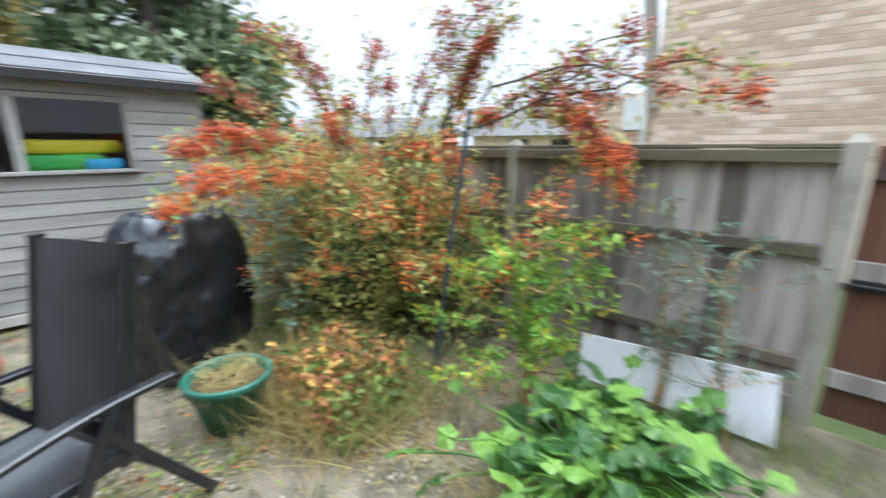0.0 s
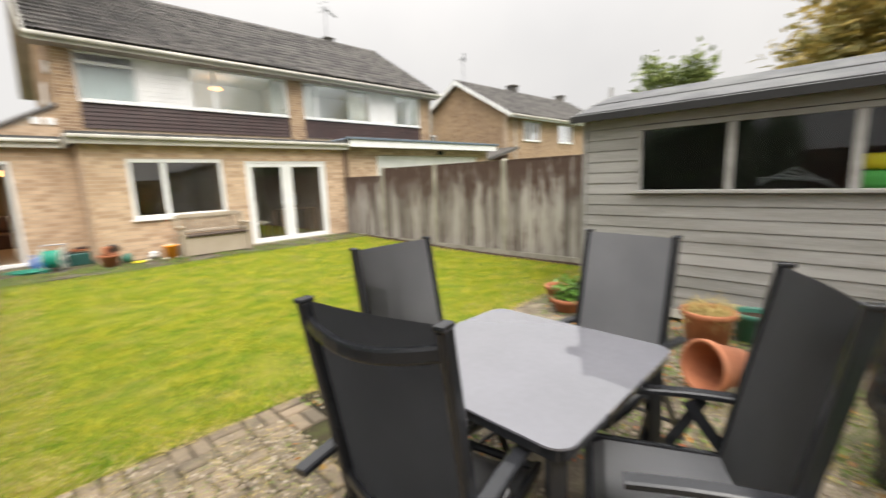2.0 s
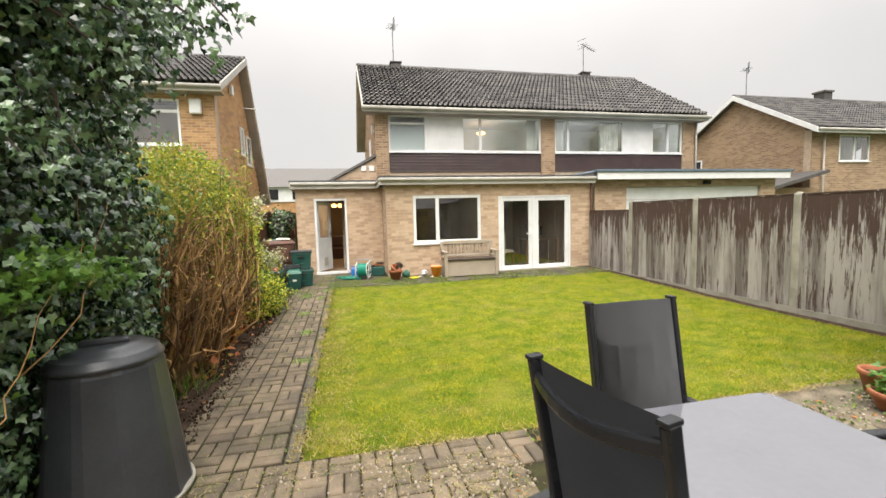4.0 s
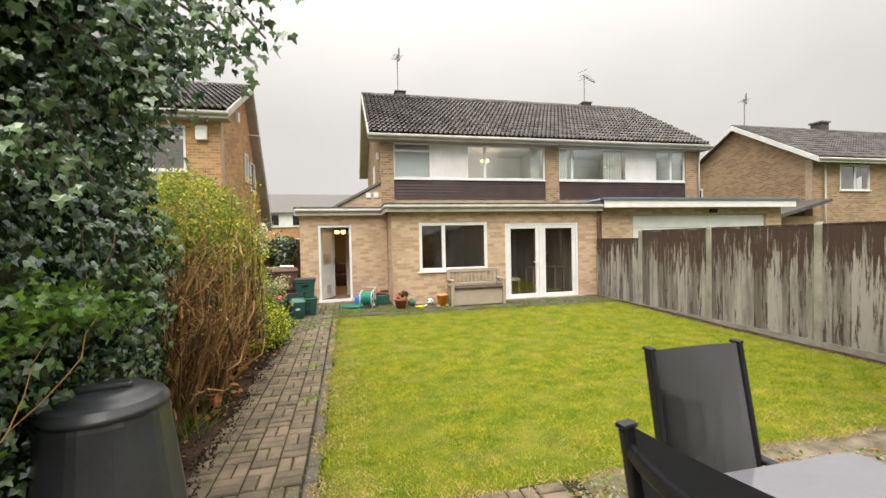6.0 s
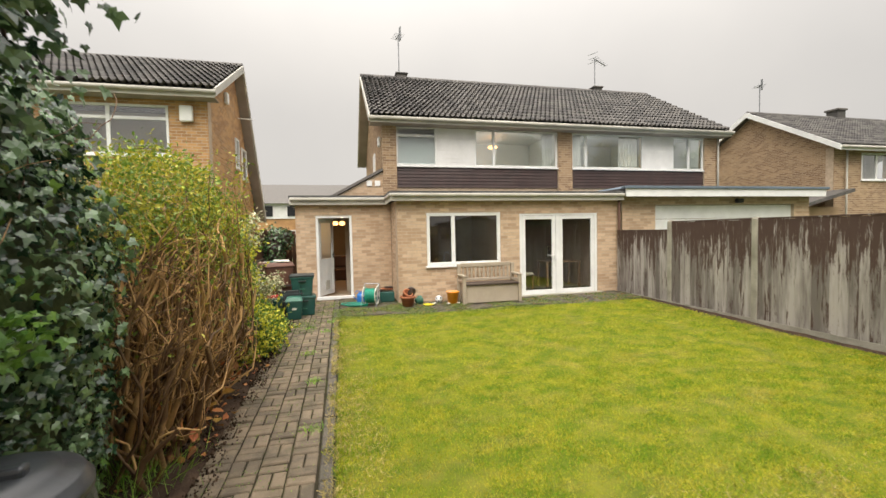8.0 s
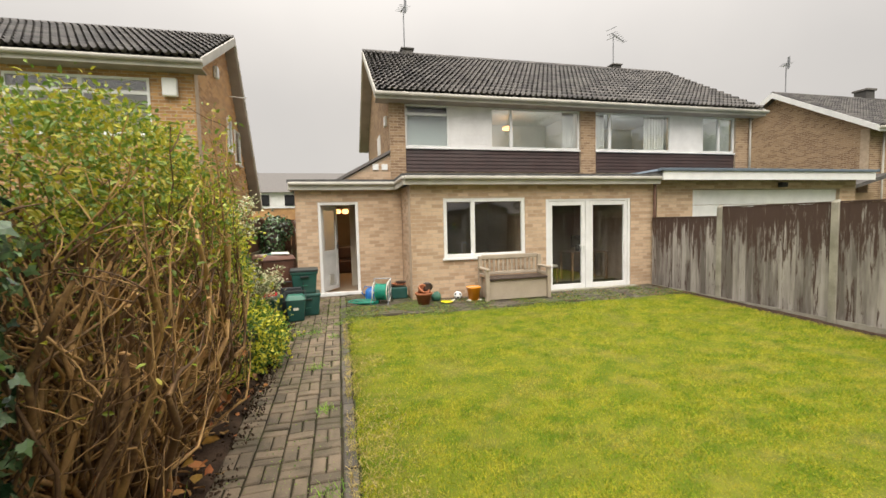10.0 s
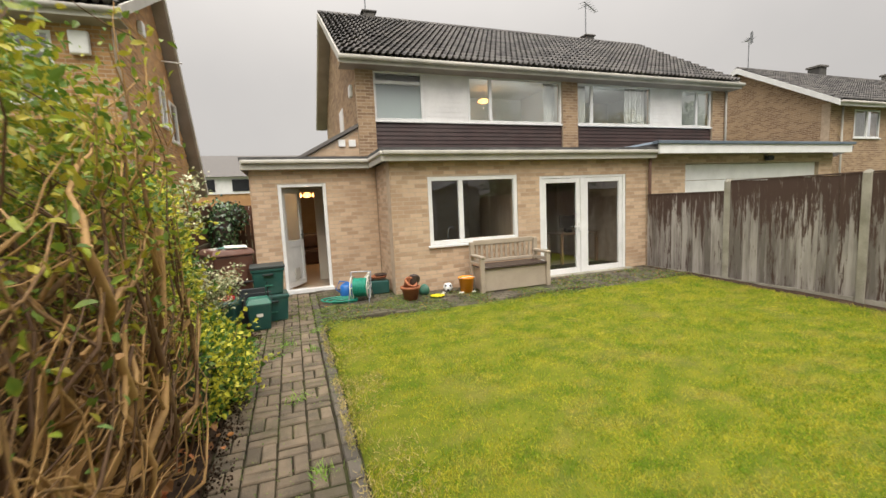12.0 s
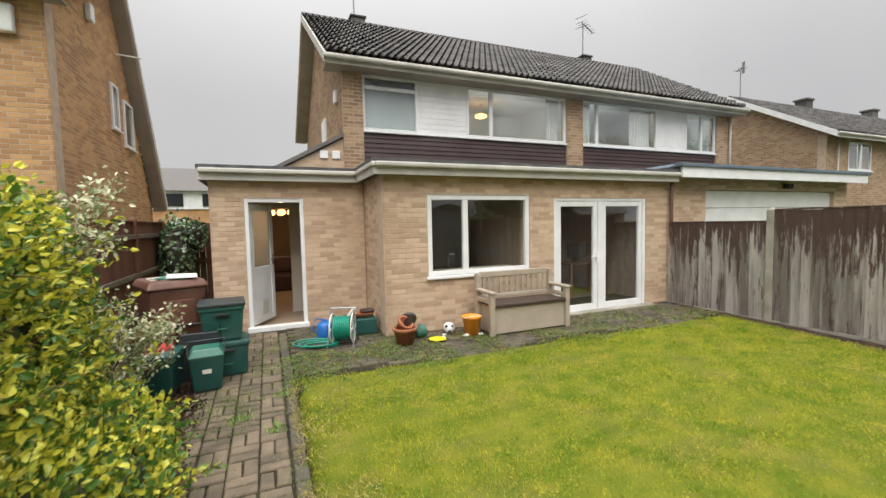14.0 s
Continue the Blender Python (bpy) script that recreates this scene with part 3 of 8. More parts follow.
bm = bmesh.new()
box(bm, (-400, -400, -0.5), (400, 400, -0.05))
tagged(part("ground", bm, M["farground"], None), "open grassy ground that reaches the horizon", "ground", kind="structure")
patch("soil_bed", -1.62, -0.5, 2.2, 12.0, 0.01, M["soil"], "dark bare soil border beside the block path", "soil", 0.06, 0.03)
patch("rough_ground", -1.62, 5.5, -2.45, 3.06, -0.026, M["scruff"], "gravelly weedy earth at the bottom of the garden", "ground", 0.07, 0.03)
patch("rough_edge", 2.3, 5.6, 2.2, 3.3, -0.02, M["scruff"], "worn earth between lawn and shed", "ground", 0.07, 0.02)
patch("lawn", 0.44, 7.2, 3.08, 9.62, 0.0, M["turf"], "mown green lawn with yellowed patches", "lawn", 0.07, 0.012)
patch("fence_border", 7.15, 7.5, 2.9, 10.8, 0.0, M["soil"], "narrow soil strip along the fence", "soil", 0.06, 0.015)

# ---- walls of brick ----
BL, BH, BG = 0.215, 0.065, 0.010


def brick_piece():
    """One brick: length along x, height along z, its face towards -y, at y = 0."""
    c = 0.003
    v = [(0, 0.012, 0), (BL, 0.012, 0), (BL, 0.012, BH), (0, 0.012, BH), (c, 0, c), (BL - c, 0, c), (BL - c, 0, BH - c), (c, 0, BH - c)]
    f = [(4, 5, 6, 7), (0, 1, 5, 4), (1, 2, 6, 5), (2, 3, 7, 6), (3, 0, 4, 7)]
    return v, f


def brick_face(parent, at, u, n, width, height, holes=(), material=None, singles=0, skip=None):
    """A stretcher-bond face: at is its lower corner, u runs along it, n points out of it. singles: how many bricks are objects of their own."""
    material = material or M["brick"]
    at, u, n = Vector(at), Vector(u), Vector(n)
    up = Vector((0, 0, 1))
    bv, bf = brick_piece()
    unit_mesh = bpy.data.meshes.new("brick")
    unit_mesh.from_pydata(bv, [], bf)
    unit_mesh.materials.append(material)
    turn = Matrix((u, -n, up)).transposed().to_4x4()
    vs, fs, made = [], [], 0
    for row in range(int(height / (BH + BG)) + 1):
        z = row * (BH + BG)
        x = -(BL + BG) / 2 if row % 2 else 0.0
        while x < width:
            x0, x1 = max(x, 0.0), min(x + BL, width)
            z1 = min(z + BH, height)
            spans = [(x0, x1)] if x1 - x0 > 0.03 and z1 - z > 0.02 else []
            for h in holes:
                if z + BH * 0.5 > h[2] and z + BH * 0.5 < h[3]:
                    cut = []
                    for a, b in spans:
                        if b <= h[0] or a >= h[1]:
                            cut.append((a, b))
                        else:
                            if h[0] - a > 0.03:
                                cut.append((a, h[0]))
                            if b - h[1] > 0.03:
                                cut.append((h[1], b))
                    spans = cut
            for a, b in spans:
                if skip is not None and skip((a + b) / 2, z + BH / 2):
                    continue
                depth = random.uniform(-0.0095, -0.0075)
                if made < singles and b - a > BL - 0.002 and z1 - z > BH - 0.002:
                    ob = new("brick", unit_mesh)
                    m = turn.copy()
                    m.translation = at + u * a + up * z + n * depth
                    ob.parent = parent
                    ob.matrix_world = m
                    made += 1
                else:
                    sx, sz = (b - a) / BL, (z1 - z) / BH
                    k = len(vs)
                    vs.extend(at + u * (a + p[0] * sx) + up * (z + p[2] * sz) + n * (depth - p[1]) for p in bv)
                    fs.extend(tuple(i + k for i in q) for q in bf)
            x += BL + BG
    if vs:
        ob = link_mesh("bricks", fast_mesh("bricks", np.array([tuple(v) for v in vs]), np.array(fs)), material, parent)
        ob["kind"] = "stuff"


def wall_solid(name, parent, pts_lo, pts_hi, holes_axis=None, material=None):
    return box_part(name, pts_lo, pts_hi, material or M["mortar"], parent)


def pierced(name, parent, x0, x1, z0, z1, y0, y1, holes, material):
    """A wall along x with rectangular openings through it, holes as (x0, x1, z0, z1)."""
    xs = sorted({x0, x1, *(h[0] for h in holes), *(h[1] for h in holes)})
    bm = bmesh.new()
    for a, b in zip(xs, xs[1:]):
        spans = [(z0, z1)]
        for h in holes:
            if h[0] <= a and b <= h[1]:
                spans = [s for p, q in spans for s in ((p, min(q, h[2])), (max(p, h[3]), q)) if s[1] - s[0] > 1e-4]
        for p, q in spans:
            box(bm, (a, y0, p), (b, y1, q))
    bmesh.ops.remove_doubles(bm, verts=bm.verts, dist=1e-5)
    return part(name, bm, material, parent)


def framed_window(name, parent, x0, x1, z0, z1, y, bars=(), cross=(), frame_w=0.06, depth=0.07, glass=None, sill=True, label="white framed window", open_part=None):
    """A white framed window in a wall along x that faces -y: frame, mullions, transoms, panes and sill."""
    w = thing(name, label, "", (x0, y, z0))
    w.parent = parent
    w.matrix_world = pose(x0, y, z0)
    wd, ht = x1 - x0, z1 - z0
    bm = bmesh.new()
    box(bm, (0, 0, 0), (frame_w, depth, ht), 0.006)
    box(bm, (wd - frame_w, 0, 0), (wd, depth, ht), 0.006)
    box(bm, (frame_w, 0.002, 0), (wd - frame_w, depth, frame_w), 0.006)
    box(bm, (frame_w, 0.002, ht - frame_w), (wd - frame_w, depth, ht), 0.006)
    part("window_frame", bm, M["white"], w)
    xs = [frame_w, *[b - x0 for b in bars], wd - frame_w]
    for b in bars:
        box_part("mullion", (b - x0 - 0.045, 0.003, frame_w), (b - x0 + 0.045, depth - 0.003, ht - frame_w), M["white"], w, bevel=0.006)
    for k, (a, b) in enumerate(zip(xs, xs[1:])):
        lo = a + (0.045 if k else 0)
        hi = b - (0.045 if k < len(xs) - 2 else 0)
        zs = [frame_w, *[c[1] - z0 for c in cross if c[0] == k], ht - frame_w]
        for c in cross:
            if c[0] == k:
                box_part("transom", (lo, 0.003, c[1] - z0 - 0.04), (hi, depth - 0.003, c[1] - z0 + 0.04), M["white"], w, bevel=0.006)
        for j, (p, q) in enumerate(zip(zs, zs[1:])):
            p2, q2 = p + (0.04 if j else 0), q - (0.04 if j < len(zs) - 2 else 0)
            ob = box_part("pane", (lo, depth * 0.45, p2), (hi, depth * 0.45 + 0.006, q2), glass or M["glass"], w)
            ob.visible_shadow = False
    if sill:
        box_part("window_sill", (-0.04, -0.06, -0.045), (wd + 0.04, depth, 0.0), M["white"], w, bevel=0.01)
    return w


def tile_mesh(w=0.32, ln=0.42):
    """One concrete roof tile with two rolls, length along -y (down the slope), thickness in z."""
    prof = [(0, 0), (0.12, 0.004), (0.18, 0.045), (0.25, 0.068), (0.32, 0.045), (0.38, 0.004), (0.5, 0.0), (0.62, 0.004), (0.68, 0.045), (0.75, 0.068), (0.82, 0.045), (0.88, 0.004), (1.0, 0.0)]
    top0 = [(p[0] * w, 0.0, p[1] + 0.014) for p in prof]
    top1 = [(p[0] * w, -ln, p[1] + 0.085) for p in prof]
    bot1 = [(p[0] * w, -ln + 0.09, p[1] * 0.9 + 0.012) for p in prof]
    k = len(prof)
    f = [(i, i + k, i + k + 1, i + 1) for i in range(k - 1)] + [(i + k, i + 2 * k, i + 2 * k + 1, i + k + 1) for i in range(k - 1)]
    return top0 + top1 + bot1, f


def tiled_slope(parent, eave, along, upslope, width, length, singles=300, material=None, w=0.32, gauge=0.345):
    """Courses of tiles on a slope: eave is its lower corner, along runs along the eave, upslope climbs."""
    material = material or M["tile"]
    tv, tf = tile_mesh(w)
    me = bpy.data.meshes.new("roof_tile")
    me.from_pydata(tv, [], tf)
    me.materials.append(material)
    eave, along, upslope = Vector(eave), Vector(along).normalized(), Vector(upslope).normalized()
    nrm = along.cross(upslope)
    turn = Matrix((along, upslope, nrm)).transposed().to_4x4()
    vs, fs, made = [], [], 0
    for row in range(int(length / gauge) + 1):
        d = min((row + 1) * gauge, length)
        for c in range(int(width / w)):
            o = eave + along * (c * w) + upslope * (d + 0.03 + random.uniform(-0.004, 0.004)) + nrm * (0.012 + random.uniform(0, 0.006))
            if made < singles:
                ob = new("roof_tile", me)
                m = turn.copy()
                m.translation = o
                ob.parent = parent
                ob.matrix_world = m
                made += 1
            else:
                k = len(vs)
                vs.extend(o + along * p[0] + upslope * p[1] + nrm * p[2] for p in tv)
                fs.extend(tuple(i + k for i in q) for q in tf)
    if vs:
        ob = link_mesh("roof_tiles", fast_mesh("roof_tiles", np.array([tuple(v) for v in vs]), np.array(fs)), material, parent)
        ob["kind"] = "stuff"
    bm = bmesh.new()
    a, b = eave, eave + along * width
    c, d2 = b + upslope * length, a + upslope * length
    lo = [bm.verts.new(p - nrm * 0.10) for p in (a, b, c, d2)]
    hi = [bm.verts.new(p + nrm * 0.005) for p in (a, b, c, d2)]
    bm.faces.new(lo[::-1])
    bm.faces.new(hi)
    for i in range(4):
        bm.faces.new((lo[i], lo[(i + 1) % 4], hi[(i + 1) % 4], hi[i]))
    part("roof_deck", bm, M["felt"], parent)


def ridge_row(parent, a, b, material=None):
    a, b = Vector(a), Vector(b)
    bm = bmesh.new()
    n = max(1, int((b - a).length / 0.45))
    for i in range(n):
        p, q = a.lerp(b, i / n), a.lerp(b, (i + 0.985) / n)
        tube(bm, [p, q], 0.11, 10)
    part("ridge_tiles", bm, material or M["tile"], parent)


def gutter(parent, a, b, r=0.055):
    bm = bmesh.new()
    tube(bm, [a, b], r, 10)
    part("gutter", bm, M["fascia"], parent, smooth=True)


def downpipe(parent, x, y, z0, z1, material=None):
    bm = bmesh.new()
    tube(bm, [(x, y, z0), (x, y, z1)], 0.034, 10)
    part("downpipe", bm, material or M["fascia"], parent, smooth=True)


# ---- the house: extension, wing and upper storey ----
house = thing("house", "buff brick semi-detached house with dark tiled roof and flat-roofed extension", "house", (4.6, 13.9, 0), spread_out=True)
FY, WY = 10.88, 12.10
ext_holes = [(2.45, 4.27, 0.90, 2.14), (4.77, 6.92, 0.02, 2.12)]
pierced("wall_extension", house, 1.76, 7.55, 0, 2.44, FY + 0.012, FY + 0.28, ext_holes, M["mortar"])
wing_holes = [(-0.09, 0.78, 0.10, 2.15)]
pierced("wall_wing", house, -0.56, 1.76, 0, 2.44, WY + 0.012, WY + 0.28, wing_holes, M["mortar"])
box_part("wall_return", (1.772, FY + 0.28, 0), (2.04, WY + 0.28, 2.44), M["mortar"], house)
box_part("wall_side", (-0.548, WY + 0.28, 0), (-0.28, 19.0, 2.44), M["mortar"], house)
box_part("wall_extension_end", (7.28, FY + 0.28, 0), (7.55, 13.9, 2.44), M["mortar"], house)
FACE = Vector((0, -1, 0))
brick_face(house, (-0.56, WY, 0), (1, 0, 0), FACE, 2.32, 2.42, [(h[0] + 0.56, h[1] + 0.56, h[2], h[3]) for h in wing_holes], singles=180)
brick_face(house, (1.76, FY, 0), (1, 0, 0), FACE, 5.79, 2.42, [(h[0] - 1.76, h[1] - 1.76, h[2], h[3]) for h in ext_holes], singles=180)
brick_face(house, (1.76, WY, 0), (0, -1, 0), (-1, 0, 0), WY - FY, 2.42)
brick_face(house, (-0.56, 19.0, 0), (0, -1, 0), (-1, 0, 0), 6.9, 2.42)

# flat roofs with white fascia, drip edge and felt
bm = bmesh.new()
prism(bm, [(-0.62, 11.98), (1.64, 11.98), (1.64, 10.74), (7.56, 10.74), (7.56, 14.0), (-0.62, 14.0)], 0, 1, "x")
for v in bm.verts:
    v.co = Vector((v.co.y, v.co.z, 2.46 + v.co.x * 0.10))
part("flat_roof", bm, M["felt"], house, "dark felt flat roof")
edge_line = [(-0.66, 13.6), (-0.66, 11.96), (1.62, 11.96), (1.62, 10.72), (7.58, 10.72)]
for (ax, ay), (bx, by) in zip(edge_line, edge_line[1:]):
    bm = bmesh.new()
    beam(bm, (ax, ay, 2.49), (bx, by, 2.49), 0.03, 0.17, bevel=0.004)
    part("fascia", bm, M["fascia"], house)
    bm = bmesh.new()
    beam(bm, (ax, ay + 0.02, 2.605), (bx, by + 0.02, 2.605), 0.07, 0.06)
    part("felt_edge", bm, M["felt"], house)
for (ax, ay), (bx, by) in zip(edge_line[1:], edge_line[2:]):
    bm = bmesh.new()
    beam(bm, (ax, ay - 0.035, 2.545), (bx, by - 0.035, 2.545), 0.10, 0.07, bevel=0.02)
    part("gutter", bm, M["fascia"], house, "weathered white plastic gutter")
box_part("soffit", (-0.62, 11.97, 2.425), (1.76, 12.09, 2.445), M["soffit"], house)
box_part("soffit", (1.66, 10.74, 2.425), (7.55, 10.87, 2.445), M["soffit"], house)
downpipe(house, 7.50, 10.80, 0.0, 2.45, M["fence_brown"])

# upper storey
UY = 13.88
box_part("wall_gable_left", (1.76, UY + 0.06, 2.5), (2.06, 21.6, 5.0), M["mortar"], house)
box_part("wall_gable_right", (13.5, UY + 0.06, 0.0), (13.8, 21.6, 5.0), M["mortar"], house)
box_part("wall_rear", (1.76, 21.35, 2.5), (13.8, 21.6, 5.0), M["mortar"], house)
bm = bmesh.new()
prism(bm, [(UY + 0.1, 4.98), (21.6, 4.98), (17.73, 7.45)], 1.76, 2.0, "x")
part("gable_wall", bm, M["mortar"], house)
bm = bmesh.new()
prism(bm, [(UY + 0.1, 4.98), (21.6, 4.98), (17.73, 7.45)], 13.55, 13.79, "x")
part("gable_wall", bm, M["mortar"], house)
brick_face(house, (1.747, 21.6, 2.6), (0, -1, 0), (-1, 0, 0), 7.7, 4.8, [], M["brick_dull"], 0, lambda a, z: (2.6 + z) > 5.0 + max(0.0, 3.85 - abs((21.6 - a) - 17.75)) * 0.635)
for px0, px1 in ((1.76, 2.18), (7.47, 7.98), (13.25, 13.80)):
    box_part("brick_pier", (px0, UY - 0.06, 2.5), (px1, UY + 0.2, 5.0), M["mortar"], house)
    brick_face(house, (px0, UY - 0.073, 2.6), (1, 0, 0), FACE, px1 - px0, 2.4, (), M["brick_dull"])
for hx0, hx1, kind in ((2.18, 7.47, 0), (7.98, 13.25, 1)):
    bm = bmesh.new()
    box(bm, (hx0, UY + 0.03, 2.5), (hx1, UY + 0.2, 3.66))
    box(bm, (hx0, UY + 0.03, 4.85), (hx1, UY + 0.2, 5.0))
    part("wall_panel", bm, M["mortar"], house)
    z = 3.05
    while z < 3.64:
        bm = bmesh.new()
        prism(bm, [(UY - 0.012, z), (UY + 0.03, z), (UY + 0.03, z + 0.105), (UY + 0.008, z + 0.105)], hx0 + 0.003, hx1 - 0.003, "x")
        part("cladding_board", bm, M["cladding"], house)
        z += 0.1
    box_part("cladding_sill", (hx0, UY - 0.04, 3.66), (hx1, UY + 0.03, 3.70), M["white"], house, bevel=0.008)
white_spans = [(3.42, 4.62), (10.75, 11.93)]
for a, b in white_spans:
    box_part("wall_panel", (a, UY + 0.03, 3.70), (b, UY + 0.2, 4.85), M["mortar"], house)
    z = 3.70
    while z < 4.86:
        bm = bmesh.new()
        prism(bm, [(UY + 0.004, z), (UY + 0.03, z), (UY + 0.03, z + 0.128), (UY + 0.010, z + 0.128)], a, b, "x")
        part("white_board", bm, M["white_clad"], house)
        z += 0.12
framed_window("window", house, 2.18, 3.42, 3.70, 4.86, UY, (), ((0, 4.60),), glass=M["frosted"], label="white framed obscured bathroom window with top light")
framed_window("window", house, 4.62, 7.47, 3.70, 4.86, UY, (5.27,), (), label="wide white framed bedroom window with a pale curtain")
framed_window("window", house, 7.98, 10.75, 3.70, 4.86, UY, (8.52,), (), label="wide white framed bedroom window with pale curtains")
framed_window("window", house, 11.93, 13.25, 3.70, 4.86, UY, (12.63,), (), label="small white framed upper window")
# rooms behind the upper windows
for name, a, b in (("bathroom", 2.06, 3.9), ("bedroom", 3.95, 7.7), ("bedroom", 7.75, 11.3), ("bedroom", 11.35, 13.5)):
    bm = bmesh.new()
    box(bm, (a, UY + 0.2, 2.62), (b, UY + 2.6, 2.7))
    box(bm, (a, UY + 0.2, 4.96), (b, UY + 2.6, 5.0))
    box(bm, (a, UY + 2.5, 2.7), (b, UY + 2.6, 4.96))
    box(bm, (a, UY + 0.2, 2.7), (a + 0.04, UY + 2.5, 4.96))
    box(bm, (b - 0.04, UY + 0.2, 2.7), (b, UY + 2.5, 4.96))
    part("room_lining", bm, M["white_plaster"], house)
for a, b in ((4.62, 7.47), (7.98, 10.75), (11.93, 13.25)):
    # added fill lamp in the opening, brightening the room beyond the sky's own light
    sl = new("room_fill", bpy.data.lights.new("room_fill", "AREA"))
    sl.data.shape, sl.data.size, sl.data.size_y = "RECTANGLE", b - a - 0.1, 1.05
    sl.data.energy, sl.data.color = 2.8 * (b - a), (0.90, 0.98, 1.0)
    sl.matrix_world = look((0.5 * (a + b), UY + 0.16, 4.28), (0.5 * (a + b), UY + 3.0, 4.40))
# Sheet added behind the obscured glass; its colour stands in for the reflection.
box_part("roller_blind", (2.24, UY + 0.10, 3.76), (3.36, UY + 0.104, 4.56), M["pane_tint"], house, "added grey-green sheet that tints the obscured glass like a reflection")
# roof
EZ, EYV, RZ, RY = 5.02, 13.45, 7.62, 17.73
slope = Vector((0, RY - EYV, RZ - EZ))
tiled_slope(house, (1.40, EYV, EZ), (1, 0, 0), slope, 12.62, slope.length)
bm = bmesh.new()
prism(bm, [(RY, RZ), (RY, RZ - 0.12), (22.0, EZ - 0.12), (22.0, EZ)], 1.40, 14.02, "x")
part("rear_roof", bm, M["tile"], house)
ridge_row(house, (1.38, RY, RZ + 0.02), (14.04, RY, RZ + 0.02))
for gx in (1.36, 13.98):
    bm = bmesh.new()
    prism(bm, [(EYV - 0.02, EZ - 0.16), (EYV - 0.02, EZ + 0.03), (RY, RZ + 0.05), (22.0, EZ + 0.03), (22.0, EZ - 0.16), (RY, RZ - 0.14)], gx, gx + 0.05, "x")
    part("bargeboard", bm, M["fascia"], house)
bm = bmesh.new()
prism(bm, [(EYV, EZ - 0.16), (RY, RZ - 0.14), (22.0, EZ - 0.16), (22.0, EZ - 0.13), (RY, RZ - 0.11), (EYV, EZ - 0.13)], 1.41, 1.76, "x")
part("verge_soffit", bm, M["soffit"], house)
bm = bmesh.new()
prism(bm, [(EYV, EZ - 0.16), (RY, RZ - 0.14), (22.0, EZ - 0.16), (22.0, EZ - 0.13), (RY, RZ - 0.11), (EYV, EZ - 0.13)], 13.8, 13.98, "x")
part("verge_soffit", bm, M["soffit"], house)
box_part("fascia", (1.40, EYV - 0.01, EZ - 0.17), (14.02, EYV + 0.02, EZ - 0.02), M["fascia"], house)
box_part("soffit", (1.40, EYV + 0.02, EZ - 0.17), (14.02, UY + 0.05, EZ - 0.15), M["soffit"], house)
gutter(house, (1.36, EYV - 0.06, EZ - 0.05), (14.06, EYV - 0.06, EZ - 0.05))
downpipe(house, 13.78, UY - 0.12, 2.7, 4.9)
for cx in (2.95, 11.48):
    c = box_part("chimney", (cx - 0.19, 17.55, 7.3), (cx + 0.19, 17.95, 7.78), M["tile"], house, "low dark chimney stack")
    bm = bmesh.new()
    box(bm, (cx - 0.24, 17.5, 7.78), (cx + 0.24, 18.0, 7.84), 0.02)
    part("chimney_cap", bm, M["tile"], house)
# lean-to gable behind the wing
bm = bmesh.new()
prism(bm, [(0.35, 2.5), (1.78, 2.5), (1.78, 3.52), (0.45, 2.80)], 13.9, 14.1, "y")
part("lean_to_wall", bm, M["mortar"], house)
brick_face(house, (0.3, 13.887, 2.6), (1, 0, 0), FACE, 1.46, 0.95, [], None, 0, lambda a, z: 2.6 + z > 2.72 + (a - 0.1) * 0.53)
bm = bmesh.new()
prism(bm, [(0.25, 2.72), (1.80, 3.56), (1.80, 3.64), (0.25, 2.80)], 13.82, 16.5, "y")
part("lean_to_roof", bm, M["tile"], house)
for vx in (1.28, 1.52):
    v = box_part("air_vent", (vx, 13.86, 3.08), (vx + 0.16, 13.90, 3.24), M["white"], house, "white plastic air vent", 0.01)
# brick box vent on the gable and small side window
box_part("alarm_box", (1.68, 14.3, 4.35), (1.76, 14.55, 4.62), M["white"], house, bevel=0.02)
box_part("side_window", (1.72, 16.3, 3.6), (1.76, 17.0, 4.5), M["white"], house)

# extension window and patio door
kw = framed_window("window", house, 2.45, 4.27, 0.90, 2.14, FY + 0.02, (3.09,), (), frame_w=0.075, label="white framed kitchen window in two lights")
pd = thing("patio_door", "white framed glazed patio doors", "", (4.77, FY + 0.02, 0.02))
pd.parent = house
pd.matrix_world = pose(4.77, FY + 0.02, 0.02)
W, H = 2.15, 2.10
bm = bmesh.new()
box(bm, (0, 0, 0), (0.07, 0.08, H), 0.006)
box(bm, (W - 0.07, 0, 0), (W, 0.08, H), 0.006)
box(bm, (0.07, 0.002, H - 0.07), (W - 0.07, 0.08, H), 0.006)
box(bm, (0.07, -0.03, 0), (W - 0.07, 0.09, 0.05), 0.006)
part("door_frame", bm, M["white"], pd)
for x0, x1 in ((0.075, 0.98), (1.09, W - 0.075)):
    bm = bmesh.new()
    for a, b in (((x0, 0.012, 0.055), (x0 + 0.09, 0.07, H - 0.075)), ((x1 - 0.09, 0.012, 0.055), (x1, 0.07, H - 0.075)), ((x0 + 0.09, 0.014, 0.055), (x1 - 0.09, 0.07, 0.17)), ((x0 + 0.09, 0.014, H - 0.165), (x1 - 0.09, 0.07, H - 0.075))):
        box(bm, a, b, 0.006)
    leaf = part("door_leaf", bm, M["white"], pd)
    ob = box_part("pane", (x0 + 0.09, 0.035, 0.17), (x1 - 0.09, 0.041, H - 0.165), M["glass"], leaf)
    ob.visible_shadow = False
box_part("centre_post", (0.985, 0.0, 0.05), (1.085, 0.085, H - 0.07), M["white"], pd, bevel=0.006)
bm = bmesh.new()
